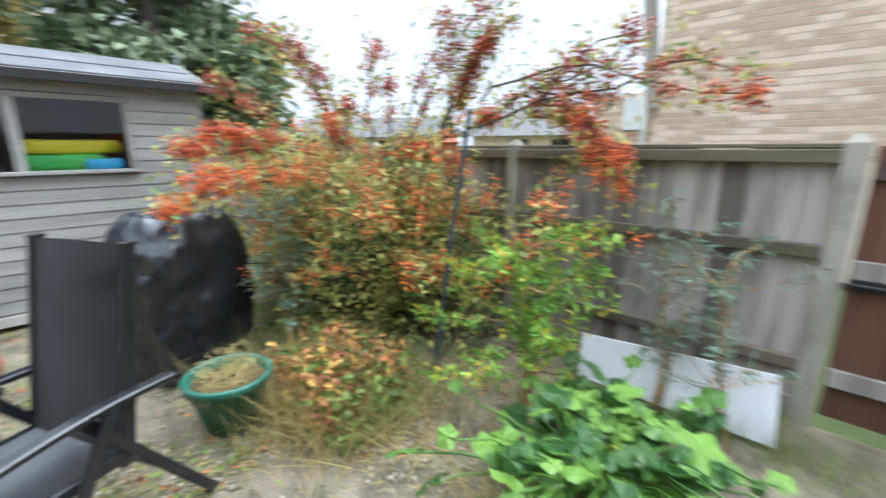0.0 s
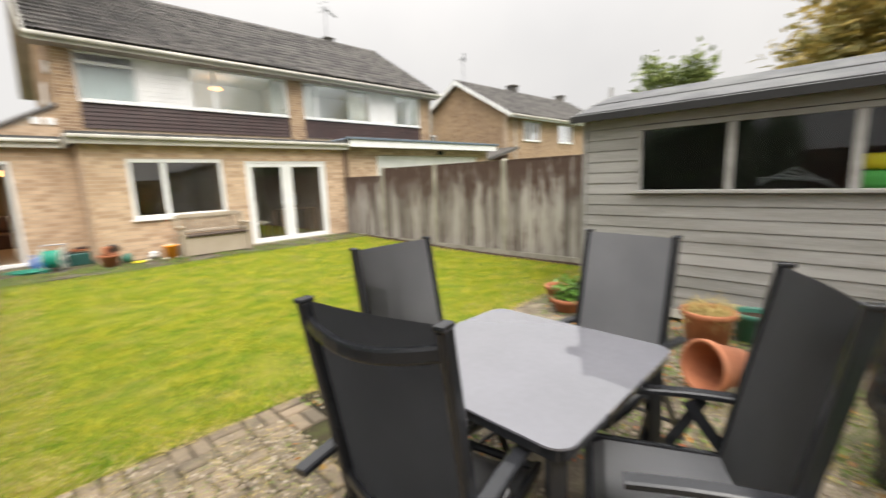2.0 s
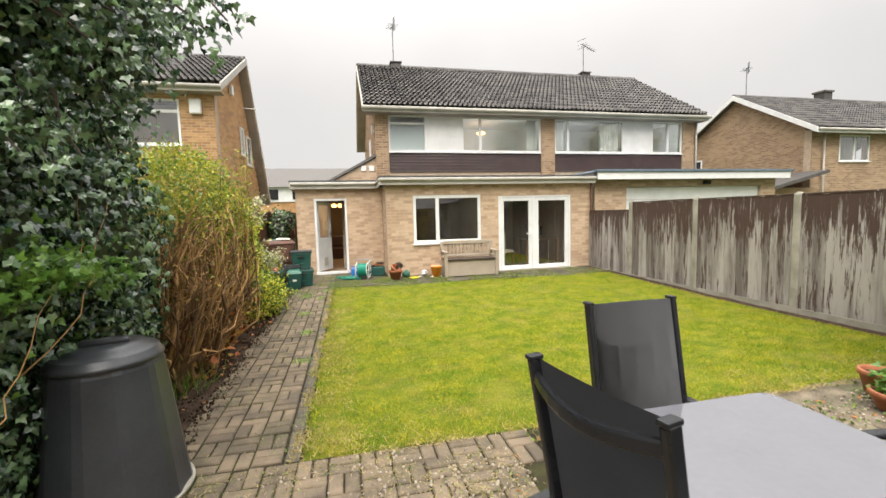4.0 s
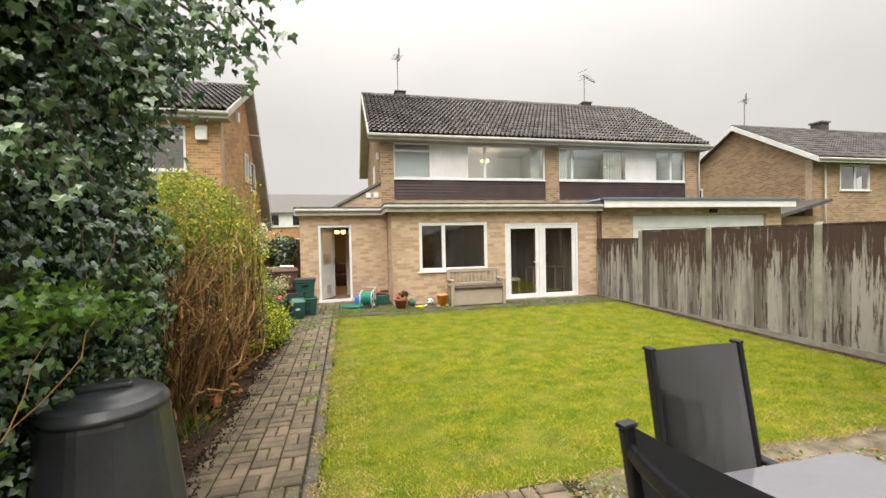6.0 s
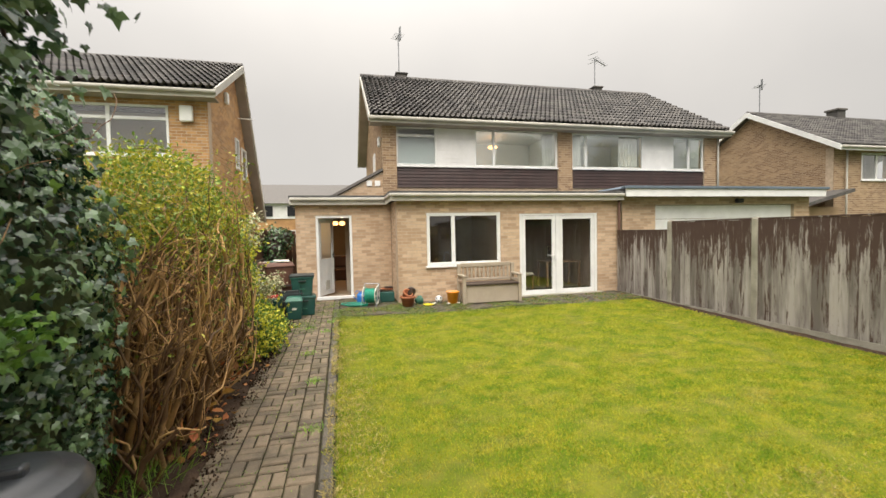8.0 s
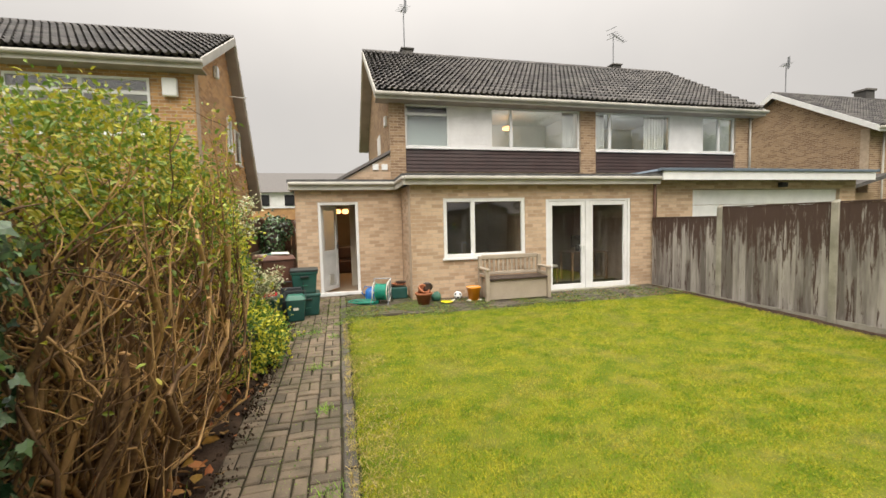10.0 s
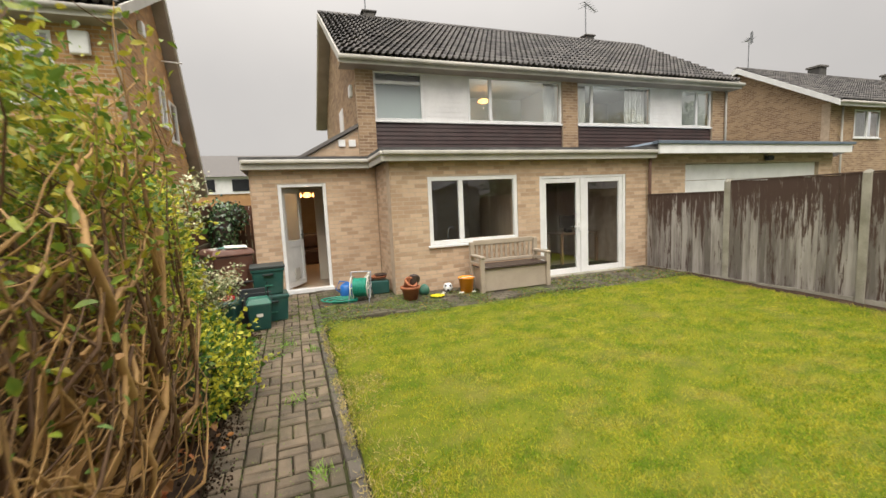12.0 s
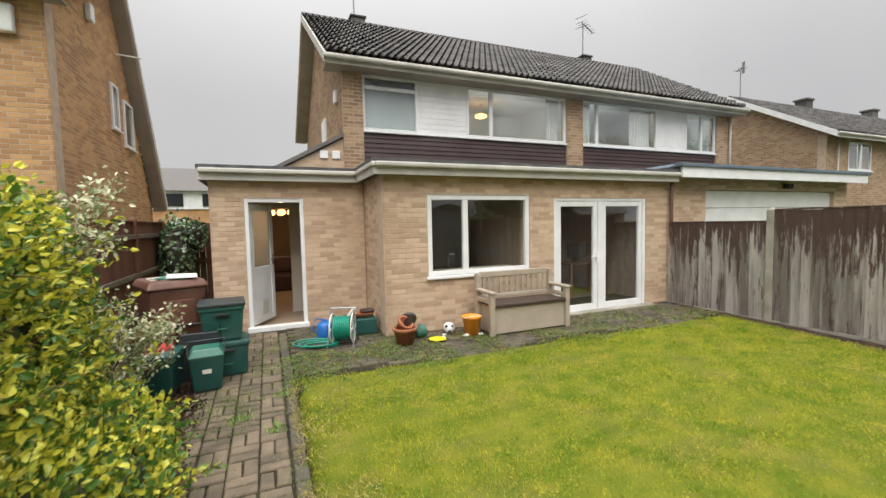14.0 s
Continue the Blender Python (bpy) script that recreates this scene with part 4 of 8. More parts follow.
box(bm, (0.93, -0.02, 0.92), (0.965, 0.012, 1.12), 0.008)
beam(bm, (0.945, -0.035, 1.03), (0.80, -0.035, 1.03), 0.022, 0.022, bevel=0.006)
part("door_handle", bm, M["white"], pd)
box_part("door_step", (4.70, 10.70, 0.0), (7.0, FY, 0.09), M["concrete"], house)

# back door, standing open
bd = thing("back_door", "white plastic back door standing open with glazed top and cat flap", "", (-0.09, WY + 0.02, 0.10))
bd.parent = house
bd.matrix_world = pose(-0.09, WY + 0.02, 0.10)
W, H = 0.87, 2.05
bm = bmesh.new()
box(bm, (0, 0, 0), (0.06, 0.09, H), 0.006)
box(bm, (W - 0.06, 0, 0), (W, 0.09, H), 0.006)
box(bm, (0.06, 0.002, H - 0.06), (W - 0.06, 0.09, H), 0.006)
box(bm, (-0.02, -0.06, -0.05), (W + 0.02, 0.09, 0.035), 0.006)
part("door_frame", bm, M["white"], bd)
turned = pose(0.065, 0.09, 0.04, 0, 0, 62)
bm = bmesh.new()
for a, b in (((0, 0, 0), (0.10, 0.045, 1.94)), ((0.62, 0, 0), (0.72, 0.045, 1.94)), ((0.10, 0.002, 0), (0.62, 0.043, 0.10)), ((0.10, 0.002, 1.84), (0.62, 0.043, 1.94)), ((0.10, 0.002, 0.80), (0.62, 0.043, 0.92)), ((0.10, 0.012, 0.10), (0.62, 0.033, 0.80))):
    box(bm, a, b, 0.005, turned)
leaf = part("door_leaf", bm, M["white"], bd)
bm = bmesh.new()
box(bm, (0.10, 0.018, 0.92), (0.62, 0.024, 1.84), 0, turned)
ob = part("pane", bm, M["frosted"], leaf)
ob.visible_shadow = False
bm = bmesh.new()
box(bm, (0.26, -0.012, 0.14), (0.46, 0.012, 0.36), 0.02, turned)
part("cat_flap", bm, M["fascia"], leaf, "white plastic cat flap")
bm = bmesh.new()
box(bm, (0.655, -0.012, 0.92), (0.69, 0.002, 1.10), 0.005, turned)
box(bm, (0.57, -0.045, 1.005), (0.68, -0.02, 1.03), 0.006, turned)
part("door_handle", bm, M["steel"], leaf)

# rooms on the ground floor
bm = bmesh.new()
box(bm, (-0.28, WY + 0.28, 0.02), (2.0, 19, 0.08))
box(bm, (2.04, FY + 0.28, -0.02), (7.28, 16.0, 0.05))
tagged(part("floor", bm, M["floor_in"], None), "beige indoor floor", "floor", kind="structure")
bm = bmesh.new()
box(bm, (-0.28, WY + 0.28, 2.36), (2.04, 19, 2.46))
box(bm, (2.04, FY + 0.28, 2.36), (7.28, 16.0, 2.46))
tagged(part("ceiling", bm, M["plaster"], None), "plain indoor ceiling", "ceiling", kind="structure")
bm = bmesh.new()
box(bm, (-0.28, 19.0, 0), (2.04, 19.2, 2.46))
box(bm, (2.04, 16.0, 0), (7.55, 16.2, 2.46))
box(bm, (7.28, 13.9, 0), (7.55, 16.0, 2.46))
box(bm, (1.80, WY + 0.28, 0), (2.04, 16.2, 2.46))
box(bm, (4.40, FY + 0.28, 0.05), (4.52, 13.6, 2.36))
tagged(part("wall_inner", bm, M["dark_wall"], None), "brown indoor walls", "wall", kind="structure")
bm = bmesh.new()
box(bm, (0.62, 13.4, 0.08), (1.8, 13.55, 2.36))
box(bm, (-0.28, 13.4, 2.05), (0.62, 13.55, 2.36))
tagged(part("wall_partition", bm, M["plaster"], None), "cream partition with an open doorway", "wall", kind="structure")

# ---- the neighbour on the path side ----
nh = thing("neighbour_house", "orange-buff brick neighbouring house with a steep tiled roof", "house", (-6.5, 16, 0), spread_out=True)
NX, NY = -2.66, 13.1
nh_holes = [(-6.2, -3.55, 3.72, 4.95)]
pierced("wall_front", nh, -10.0, NX, 0, 5.3, NY + 0.012, NY + 0.28, nh_holes, M["mortar"])
bm = bmesh.new()
prism(bm, [(NY + 0.28, 0), (18.7, 0), (18.7, 2.3), (16.0, 6.9), (NY + 0.28, 5.3)], NX - 0.28, NX - 0.012, "x")
part("wall_gable", bm, M["mortar"], nh)
brick_face(nh, (-8.0, NY, 1.5), (1, 0, 0), FACE, 5.34, 3.75, [(h[0] + 8.0, h[1] + 8.0, h[2] - 1.5, h[3] - 1.5) for h in nh_holes], M["brick_warm"], singles=0)
brick_face(nh, (NX, NY, 0.0), (0, 1, 0), (1, 0, 0), 5.7, 6.95, [(2.75, 3.2, 3.85, 4.8), (3.55, 4.25, 3.6, 4.65)], M["brick_warm"], 300,
           lambda a, z: z > (5.25 + a * 0.60 if a < 2.9 else 6.9 - (a - 2.9) * 1.66))
framed_window("window", nh, -6.2, -3.55, 3.72, 4.95, NY, (-4.85,), ((1, 4.62), (0, 4.62)), label="large white framed upper window")
for wy0, wy1, wz0, wz1 in ((15.85, 16.3, 3.85, 4.8), (16.65, 17.35, 3.6, 4.65)):
    w = thing("side_window", "narrow white framed window in the gable wall", "", (NX, wy0, wz0))
    w.parent = nh
    w.matrix_world = pose(NX, wy0, wz0)
    bm = bmesh.new()
    d, h = wy1 - wy0, wz1 - wz0
    box(bm, (-0.03, 0, 0), (0.03, 0.06, h), 0.005)
    box(bm, (-0.03, d - 0.06, 0), (0.03, d, h), 0.005)
    box(bm, (-0.03, 0.06, 0), (0.028, d - 0.06, 0.06), 0.005)
    box(bm, (-0.03, 0.06, h - 0.06), (0.028, d - 0.06, h), 0.005)
    part("window_frame", bm, M["white"], w)
    box_part("pane", (-0.01, 0.06, 0.06), (-0.004, d - 0.06, h - 0.06), M["glass"], w)
    box_part("window_sill", (-0.03, -0.03, -0.04), (0.07, d + 0.03, 0), M["white"], w, bevel=0.008)
NEZ, NEY, NRZ, NRY = 5.28, 12.72, 7.05, 16.0
slope = Vector((0, NRY - NEY, NRZ - NEZ))
tiled_slope(nh, (-9.12, NEY, NEZ), (1, 0, 0), slope, 6.72, slope.length, 260)
bm = bmesh.new()
prism(bm, [(NRY, NRZ), (NRY, NRZ - 0.14), (18.98, 2.30), (19.05, 2.38)], -9.1, -2.40, "x")
part("rear_roof", bm, M["tile"], nh)
ridge_row(nh, (-9.1, NRY, NRZ + 0.02), (-2.38, NRY, NRZ + 0.02))
bm = bmesh.new()
prism(bm, [(NEY - 0.03, NEZ - 0.17), (NEY - 0.03, NEZ + 0.03), (NRY, NRZ + 0.06), (19.08, 2.40), (18.98, 2.22), (NRY, NRZ - 0.16)], -2.40, -2.35, "x")
part("bargeboard", bm, M["fascia"], nh)
bm = bmesh.new()
prism(bm, [(NEY, NEZ - 0.17), (NRY, NRZ - 0.17), (18.98, 2.2), (18.95, 2.26), (NRY, NRZ - 0.13), (NEY, NEZ - 0.13)], NX - 0.02, -2.40, "x")
part("verge_soffit", bm, M["soffit"], nh)
box_part("fascia", (-9.1, NEY - 0.02, NEZ - 0.20), (-2.38, NEY + 0.01, NEZ - 0.02), M["fascia"], nh)
box_part("soffit", (-9.1, NEY + 0.01, NEZ - 0.20), (-2.40, NY + 0.05, NEZ - 0.18), M["soffit"], nh)
gutter(nh, (-9.1, NEY - 0.06, NEZ - 0.07), (-2.36, NEY - 0.06, NEZ - 0.07))
box_part("alarm_box", (-3.28, NY - 0.12, 4.55), (-2.98, NY, 4.95), M["white"], nh, "white bell box", 0.03)
box_part("floodlight", (NX, 14.7, 5.55), (NX + 0.1, 14.9, 5.85), M["white"], nh, bevel=0.02)
bm = bmesh.new()
tube(bm, [(NX, 16.4, 5.55), (NX + 0.45, 16.45, 5.53)], 0.018, 8)
part("overflow_pipe", bm, M["white"], nh)
box_part("room_lining", (-9.9, NY + 1.8, 2.6), (NX - 0.3, NY + 1.9, 5.2), M["plaster"], nh)
box_part("wall_far", (-10.0, 18.5, 0), (NX - 0.3, 18.7, 2.3), M["mortar"], nh)
box_part("wall_west", (-10.0, NY, 0), (-9.8, 18.7, 5.3), M["mortar"], nh)

# ---- garage next door, flat roofed ----
garage = thing("garage", "neighbour's buff brick garage with white fascia and flat roof", "garage", (10.9, 12.5, 0), spread_out=True)
pierced("wall_front", garage, 7.75, 14.2, 0, 2.55, 11.012, 11.25, [(8.78, 13.62, 0.0, 2.3)], M["mortar"])
brick_face(garage, (7.75, 11.0, 1.2), (1, 0, 0), FACE, 6.45, 1.3, [(1.03, 5.87, 0, 1.1)], singles=0)
box_part("wall_side", (14.0, 11.25, 0), (14.2, 16.0, 2.55), M["mortar"], garage)
for k in range(6):
    box_part("garage_door_panel", (8.78, 11.10, 0.02 + k * 0.38), (13.62, 11.15, 0.39 + k * 0.38), M["white"], garage, bevel=0.01)
box_part("fascia", (7.62, 10.66, 2.50), (14.35, 10.70, 2.70), M["white"], garage)
box_part("roof_edge", (7.55, 10.62, 2.70), (14.45, 10.78, 2.77), M["blue_felt"], garage, bevel=0.01)
box_part("flat_roof", (7.60, 10.70, 2.55), (14.40, 16.0, 2.72), M["felt"], garage)
bm = bmesh.new()
prism(bm, [(7.60, 2.62), (8.10, 2.84), (14.3, 2.84), (14.3, 2.70), (7.60, 2.60)], 11.2, 16.0, "y")
part("raised_roof_edge", bm, M["blue_felt"], garage)
bm = bmesh.new()
box(bm, (11.4, 10.86, 2.34), (11.6, 10.98, 2.46), 0.02)
part("security_light", bm, M["black"], garage)

# ---- the house beyond it ----
rn = thing("far_neighbour_house", "brown brick neighbouring house with tiled gable roof", "house", (25, 17, 0), spread_out=True)
RX = 19.7
rn_win = [(21.2, 22.9, 3.45, 4.55), (25.0, 26.8, 3.45, 4.55), (21.0, 23.2, 0.9, 1.95)]
pierced("wall_front", rn, RX, 33, 0, 4.75, 14.012, 14.3, rn_win, M["mortar"])
brick_face(rn, (RX, 14.0, 1.2), (1, 0, 0), FACE, 9, 3.55, [(h[0] - RX, h[1] - RX, h[2] - 1.2, h[3] - 1.2) for h in rn_win], M["brick_dull"])
bm = bmesh.new()
prism(bm, [(14.3, 0), (20.9, 0), (20.9, 4.75), (17.45, 6.85), (14.3, 4.9)], RX + 0.012, RX + 0.3, "x")
part("wall_gable", bm, M["mortar"], rn)
brick_face(rn, (RX, 20.9, 1.5), (0, -1, 0), (-1, 0, 0), 6.9, 5.3, [], M["brick_dull"], 0, lambda a, z: 1.5 + z > 4.75 + (3.45 - abs(a - 3.45)) * 0.60)
for h in rn_win:
    framed_window("window", rn, h[0], h[1], h[2], h[3], 14.0, ((h[0] + h[1]) / 2,), (), label="white framed window with curtains")
rslope = Vector((0, 3.85, 2.25))
tiled_slope(rn, (RX - 0.3, 13.6, 4.72), (1, 0, 0), rslope, 12.8, rslope.length, 0)
bm = bmesh.new()
prism(bm, [(17.45, 6.97), (17.45, 6.85), (21.3, 4.6), (21.3, 4.72)], RX - 0.3, 32.5, "x")
part("rear_roof", bm, M["tile"], rn)
bm = bmesh.new()
prism(bm, [(13.55, 4.55), (13.55, 4.76), (17.45, 7.03), (21.35, 4.76), (21.35, 4.55), (17.45, 6.80)], RX - 0.36, RX - 0.30, "x")
part("bargeboard", bm, M["white"], rn)
ridge_row(rn, (RX - 0.3, 17.45, 6.98), (32.5, 17.45, 6.98))
box_part("fascia", (RX - 0.3, 13.56, 4.55), (32.5, 13.6, 4.72), M["white"], rn)
gutter(rn, (RX - 0.3, 13.50, 4.68), (32.5, 13.50, 4.68))
downpipe(rn, RX + 0.55, 13.9, 0.5, 4.6)
w = thing("side_window", "small white framed window in the gable wall", "", (RX, 20.0, 3.0))
w.parent = rn
w.matrix_world = pose(RX, 19.5, 3.2)
box_part("window_frame", (-0.04, 0, 0), (-0.01, 0.9, 1.0), M["white"], w, bevel=0.01)
box_part("pane", (-0.05, 0.08, 0.08), (-0.042, 0.42, 0.92), M["screen"], w)
box_part("pane", (-0.05, 0.48, 0.08), (-0.042, 0.82, 0.92), M["screen"], w)
for cx in (25.0, 31.2):
    box_part("chimney", (cx - 0.27, 17.2, 6.6), (cx + 0.27, 17.7, 7.35), M["tile"], rn, "dark brick chimney stack")
    box_part("chimney_cap", (cx - 0.33, 17.13, 7.35), (cx + 0.33, 17.77, 7.45), M["tile"], rn, bevel=0.02)
bm = bmesh.new()
prism(bm, [(15.2, 1.85), (19.6, 2.9), (19.6, 3.03), (15.2, 1.98)], 13.2, 17.0, "y")
part("porch_roof", bm, M["tile"], rn)
box_part("porch_wall", (17.5, 13.8, 0), (19.7, 17.0, 2.35), M["brick_dull"], rn)


def aerial(x, y, z0, z1, yaw, style):
    a = thing("aerial", "grey rooftop television aerial on a mast", "aerial", (x, y, z0), yaw)
    bm = bmesh.new()
    tube(bm, [(0, 0, 0), (0, 0, z1 - z0)], 0.022, 8)
    part("mast", bm, M["steel"], a)
    bm = bmesh.new()
    h = z1 - z0
    if style:
        beam(bm, (-0.1, 0, h), (0.75, 0, h - 0.16), 0.03, 0.03)
        for k in range(7):
            t = k / 6
            p = Vector((-0.1 + 0.85 * t, 0, h - 0.16 * t))
            beam(bm, p - Vector((0, 0.22 - 0.1 * t, 0)), p + Vector((0, 0.22 - 0.1 * t, 0)), 0.012, 0.012)
        beam(bm, (-0.12, -0.25, h + 0.18), (-0.12, 0.25, h + 0.18), 0.015, 0.015)
        beam(bm, (-0.12, -0.25, h - 0.18), (-0.12, 0.25, h - 0.18), 0.015, 0.015)
    else:
        beam(bm, (-0.2, 0, h - 0.05), (0.3, 0, h - 0.05), 0.03, 0.03)
        for k in range(5):
            beam(bm, (-0.2 + 0.12 * k, -0.2, h - 0.05), (-0.2 + 0.12 * k, 0.2, h - 0.05), 0.012, 0.012)
        beam(bm, (-0.22, 0, h - 0.3), (-0.22, 0, h + 0.2), 0.02, 0.2)
    part("antenna", bm, M["steel"], a)


aerial(2.88, 17.8, 7.83, 9.35, 100, 0)
aerial(11.48, 17.8, 7.83, 9.10, 20, 1)
aerial(20.2, 17.5, 6.97, 8.4, 60, 0)

# ---- right-hand fence: concrete posts, gravel boards and feather-edge panels ----
FX = 7.48
posts_y = [9.03, 7.10, 5.19, 3.27, 1.35, -0.57, -2.47]


def fence_bay(name, a, b, z0, z1, material, side, label, posts=True, board=0.122, rails=False, cap=True):
    """One bay between two posts: vertical lapped boards on a gravel board; side: +1 where the boards' faces look to the left of a->b."""
    a, b = Vector((*a, 0)), Vector((*b, 0))
    d = (b - a).normalized()
    n = Vector((-d.y, d.x, 0)) * side
    ln = (b - a).length
    f = thing(name, label, "fence", ((a + b) / 2), 0)
    inv = f.matrix_world.inverted()
    count = int(round(ln / board))
    w = ln / count
    me = bpy.data.meshes.new("board")
    t0, t1 = 0.006, 0.017
    pts = [(0, 0), (w + 0.012, 0), (w + 0.012, t0), (0, t1)]
    v = [(p[0], p[1], z) for z in (0, z1 - z0) for p in pts]
    me.from_pydata(v, [], [(3, 2, 1, 0), (4, 5, 6, 7), (0, 1, 5, 4), (1, 2, 6, 5), (2, 3, 7, 6), (3, 0, 4, 7)])
    me.materials.append(material)
    for k in range(count):
        ob = new("board", me)
        ob.parent = f
        m = Matrix((d, n, Vector((0, 0, 1)))).transposed().to_4x4()
        m.translation = inv @ (a + d * (k * w) + Vector((0, 0, z0 + random.uniform(-0.008, 0.008))) + n * 0.004)
        ob.matrix_world = f.matrix_world @ m
    if cap:
        bm = bmesh.new()
        beam(bm, inv @ (a + Vector((0, 0, z1 + 0.012))), inv @ (b + Vector((0, 0, z1 + 0.012))), 0.05, 0.024, bevel=0.004)
        part("capping_rail", bm, M["rail"] if rails else material, f)
    for rz in ((0.33, 0.97, 1.46) if rails else (0.4, 1.0, 1.6)):
        bm = bmesh.new()
        s = -1
        beam(bm, inv @ (a + n * s * 0.028 + Vector((0, 0, rz))), inv @ (b + n * s * 0.028 + Vector((0, 0, rz))), 0.05, 0.07, bevel=0.006)
        part("rail", bm, M["rail"], f)
    if z0 > 0.03:
        bm = bmesh.new()
        beam(bm, inv @ (a + Vector((0, 0, z0 / 2 - 0.01))), inv @ (b + Vector((0, 0, z0 / 2 - 0.01))), 0.04, z0 + 0.02, bevel=0.004)
        part("gravel_board", bm, M["concrete"], f)
    return f


def post(x, y, h, material=None, w=0.1, label="weathered concrete fence post"):
    p = thing("concrete_post" if material is None else "timber_post", label, "post", (x, y, 0))
    bm = bmesh.new()
    box(bm, (-w / 2, -w / 2, -0.1), (w / 2, w / 2, h - 0.03), 0.008)
    part("shaft", bm, material or M["concrete"], p)
    bm = bmesh.new()
    r = bmesh.ops.create_cone(bm, cap_ends=True, segments=4, radius1=w * 0.68, radius2=w * 0.3, depth=0.04, matrix=pose(0, 0, h - 0.012, 0, 0, 45))
    part("cap", bm, material or M["concrete"], p)


ends = [10.84, *posts_y]
for k, (a, b) in enumerate(zip(ends, ends[1:])):
    top = 1.62 if k == 0 else 1.80
    fence_bay("timber_fence", (FX, a - (0.02 if k == 0 else 0.05)), (FX, b + 0.05), 0.075, top, M["fence"], -1, "grey weathered timber fence panel with ragged brown stain")
for y in posts_y:
    post(FX, y, 1.84)

# ---- bottom fence, rails towards the garden, and a gate ----
by = -2.40
back_posts = [7.4, 5.9, 4.15, 2.34, 0.36]
for a, b in zip(back_posts, back_posts[1:]):
    fence_bay("timber_fence", (a - 0.05, by), (b + 0.05, by), 0.12, 1.50, M["fence_grey"], 1, "grey timber fence panel with mossy rails facing the garden", rails=True)
for x in back_posts[1:]:
    post(x, by, 1.56)
gate = thing("garden_gate", "brown timber ledged garden gate with a black latch", "gate", (-0.15, by, 0))
me = bpy.data.meshes.new("board")
bm = bmesh.new()
box(bm, (0, -0.012, 0), (0.098, 0.012, 1.45), 0.004)
bm.to_mesh(me)
bm.free()
me.materials.append(M["fence_brown"])
for k in range(9):
    ob = new("board", me)
    ob.parent = gate
    ob.location = (0.44 - 0.1 * (k + 1), 0, 0.06)
for z in (0.25, 0.85, 1.35):
    box_part("ledge", (-0.45, 0.012, z), (0.43, 0.045, z + 0.1), M["fence"], gate, bevel=0.005)
bm = bmesh.new()
box(bm, (0.30, 0.045, 0.80), (0.42, 0.06, 0.86), 0.004)
tube(bm, [(0.25, 0.07, 0.83), (0.46, 0.07, 0.83)], 0.01, 8)
part("latch", bm, M["black"], gate, "black metal latch")
post(-0.68, by, 1.5, M["fence_brown"], 0.1, "brown timber gate post")
fence_bay("timber_fence", (-0.73, by), (-1.66, by), 0.1, 1.50, M["fence"], 1, "grey timber fence panel with mossy rails facing the garden", rails=True)

# ---- path-side boundary: brown panels ----
lx = -1.68
ly = [-2.4, -0.5, 1.4, 3.3, 5.2, 7.1, 9.0, 10.9, 12.8, 14.7]
for a, b in zip(ly, ly[1:]):
    fence_bay("timber_fence", (lx, a + 0.05), (lx, b - 0.05), 0.12, 1.82, M["fence_brown"], 1, "dark brown stained timber fence panel")
for y in ly:
    post(lx, y, 1.9, M["fence_brown"], 0.1, "dark brown timber fence post")
side_gate = thing("side_gate", "dark brown timber side gate beside the house", "gate", (-1.1, 14.75, 0))
for k in range(9):
    ob = new("board", me)
    ob.parent = side_gate
    ob.location = (0.5 - 0.115 * (k + 1), 0, 0.05)
    ob.scale = (1.1, 1, 1.22)
for z in (0.3, 1.0, 1.6):
    box_part("ledge", (-0.5, -0.05, z), (0.5, -0.015, z + 0.11), M["fence_brown"], side_gate)

# ---- the shed ----
SX, SY0, SY1, SXB = 5.50, -1.12, 2.60, 7.34
shed = thing("shed", "grey painted timber shed with felt roof and three fixed panes", "shed", (6.4, 0.75, 0))


def into(parent, ob):
    ob.matrix_parent_inverse = parent.matrix_world.inverted()
    return ob


wy0, wy1, wz0, wz1 = -0.46, 1.97, 1.32, 1.93
z = 0.10
while z < 2.13:
    h = min(0.118, 2.14 - z)
    spans = [(SY0, SY1)]
    if z + h > wz0 + 0.01 and z < wz1 - 0.01:
        spans = [(SY0, wy0), (wy1, SY1)]
    for a, b in spans:
        bm = bmesh.new()
        prism(bm, [(SX - 0.004, z), (SX + 0.02, z), (SX + 0.02, z + h), (SX + 0.010, z + h), (SX + 0.004, z + h - 0.012)], a, b, "y")
        into(shed, part("shiplap_board", bm, M["shed"], shed))
    for gy, s in ((SY0, -1), (SY1, 1)):
        bm = bmesh.new()
        prism(bm, [(gy + s * 0.004, z), (gy - s * 0.02, z), (gy - s * 0.02, z + h), (gy - s * 0.01, z + h), (gy - s * 0.004, z + h - 0.012)], SX, SXB, "x")
        into(shed, part("shiplap_board", bm, M["shed"], shed))
    z += 0.118
RXS, RZS = 6.42, 2.45
for gy in (SY0 + 0.01, SY1 - 0.03):
    bm = bmesh.new()
    prism(bm, [(SX, 2.12), (SXB, 2.12), (RXS, RZS - 0.05)], gy, gy + 0.02, "y")
    into(shed, part("gable_boards", bm, M["shed"], shed))
into(shed, box_part("wall_back", (SXB - 0.02, SY0, 0.05), (SXB, SY1, 2.14), M["shed"], shed))
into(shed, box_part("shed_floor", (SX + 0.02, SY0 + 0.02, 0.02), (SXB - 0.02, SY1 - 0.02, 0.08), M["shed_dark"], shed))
# Near-black panel added partway back; its colour darkens the view through the panes.
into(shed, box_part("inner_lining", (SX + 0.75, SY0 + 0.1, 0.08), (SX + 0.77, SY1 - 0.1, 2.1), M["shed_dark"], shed))
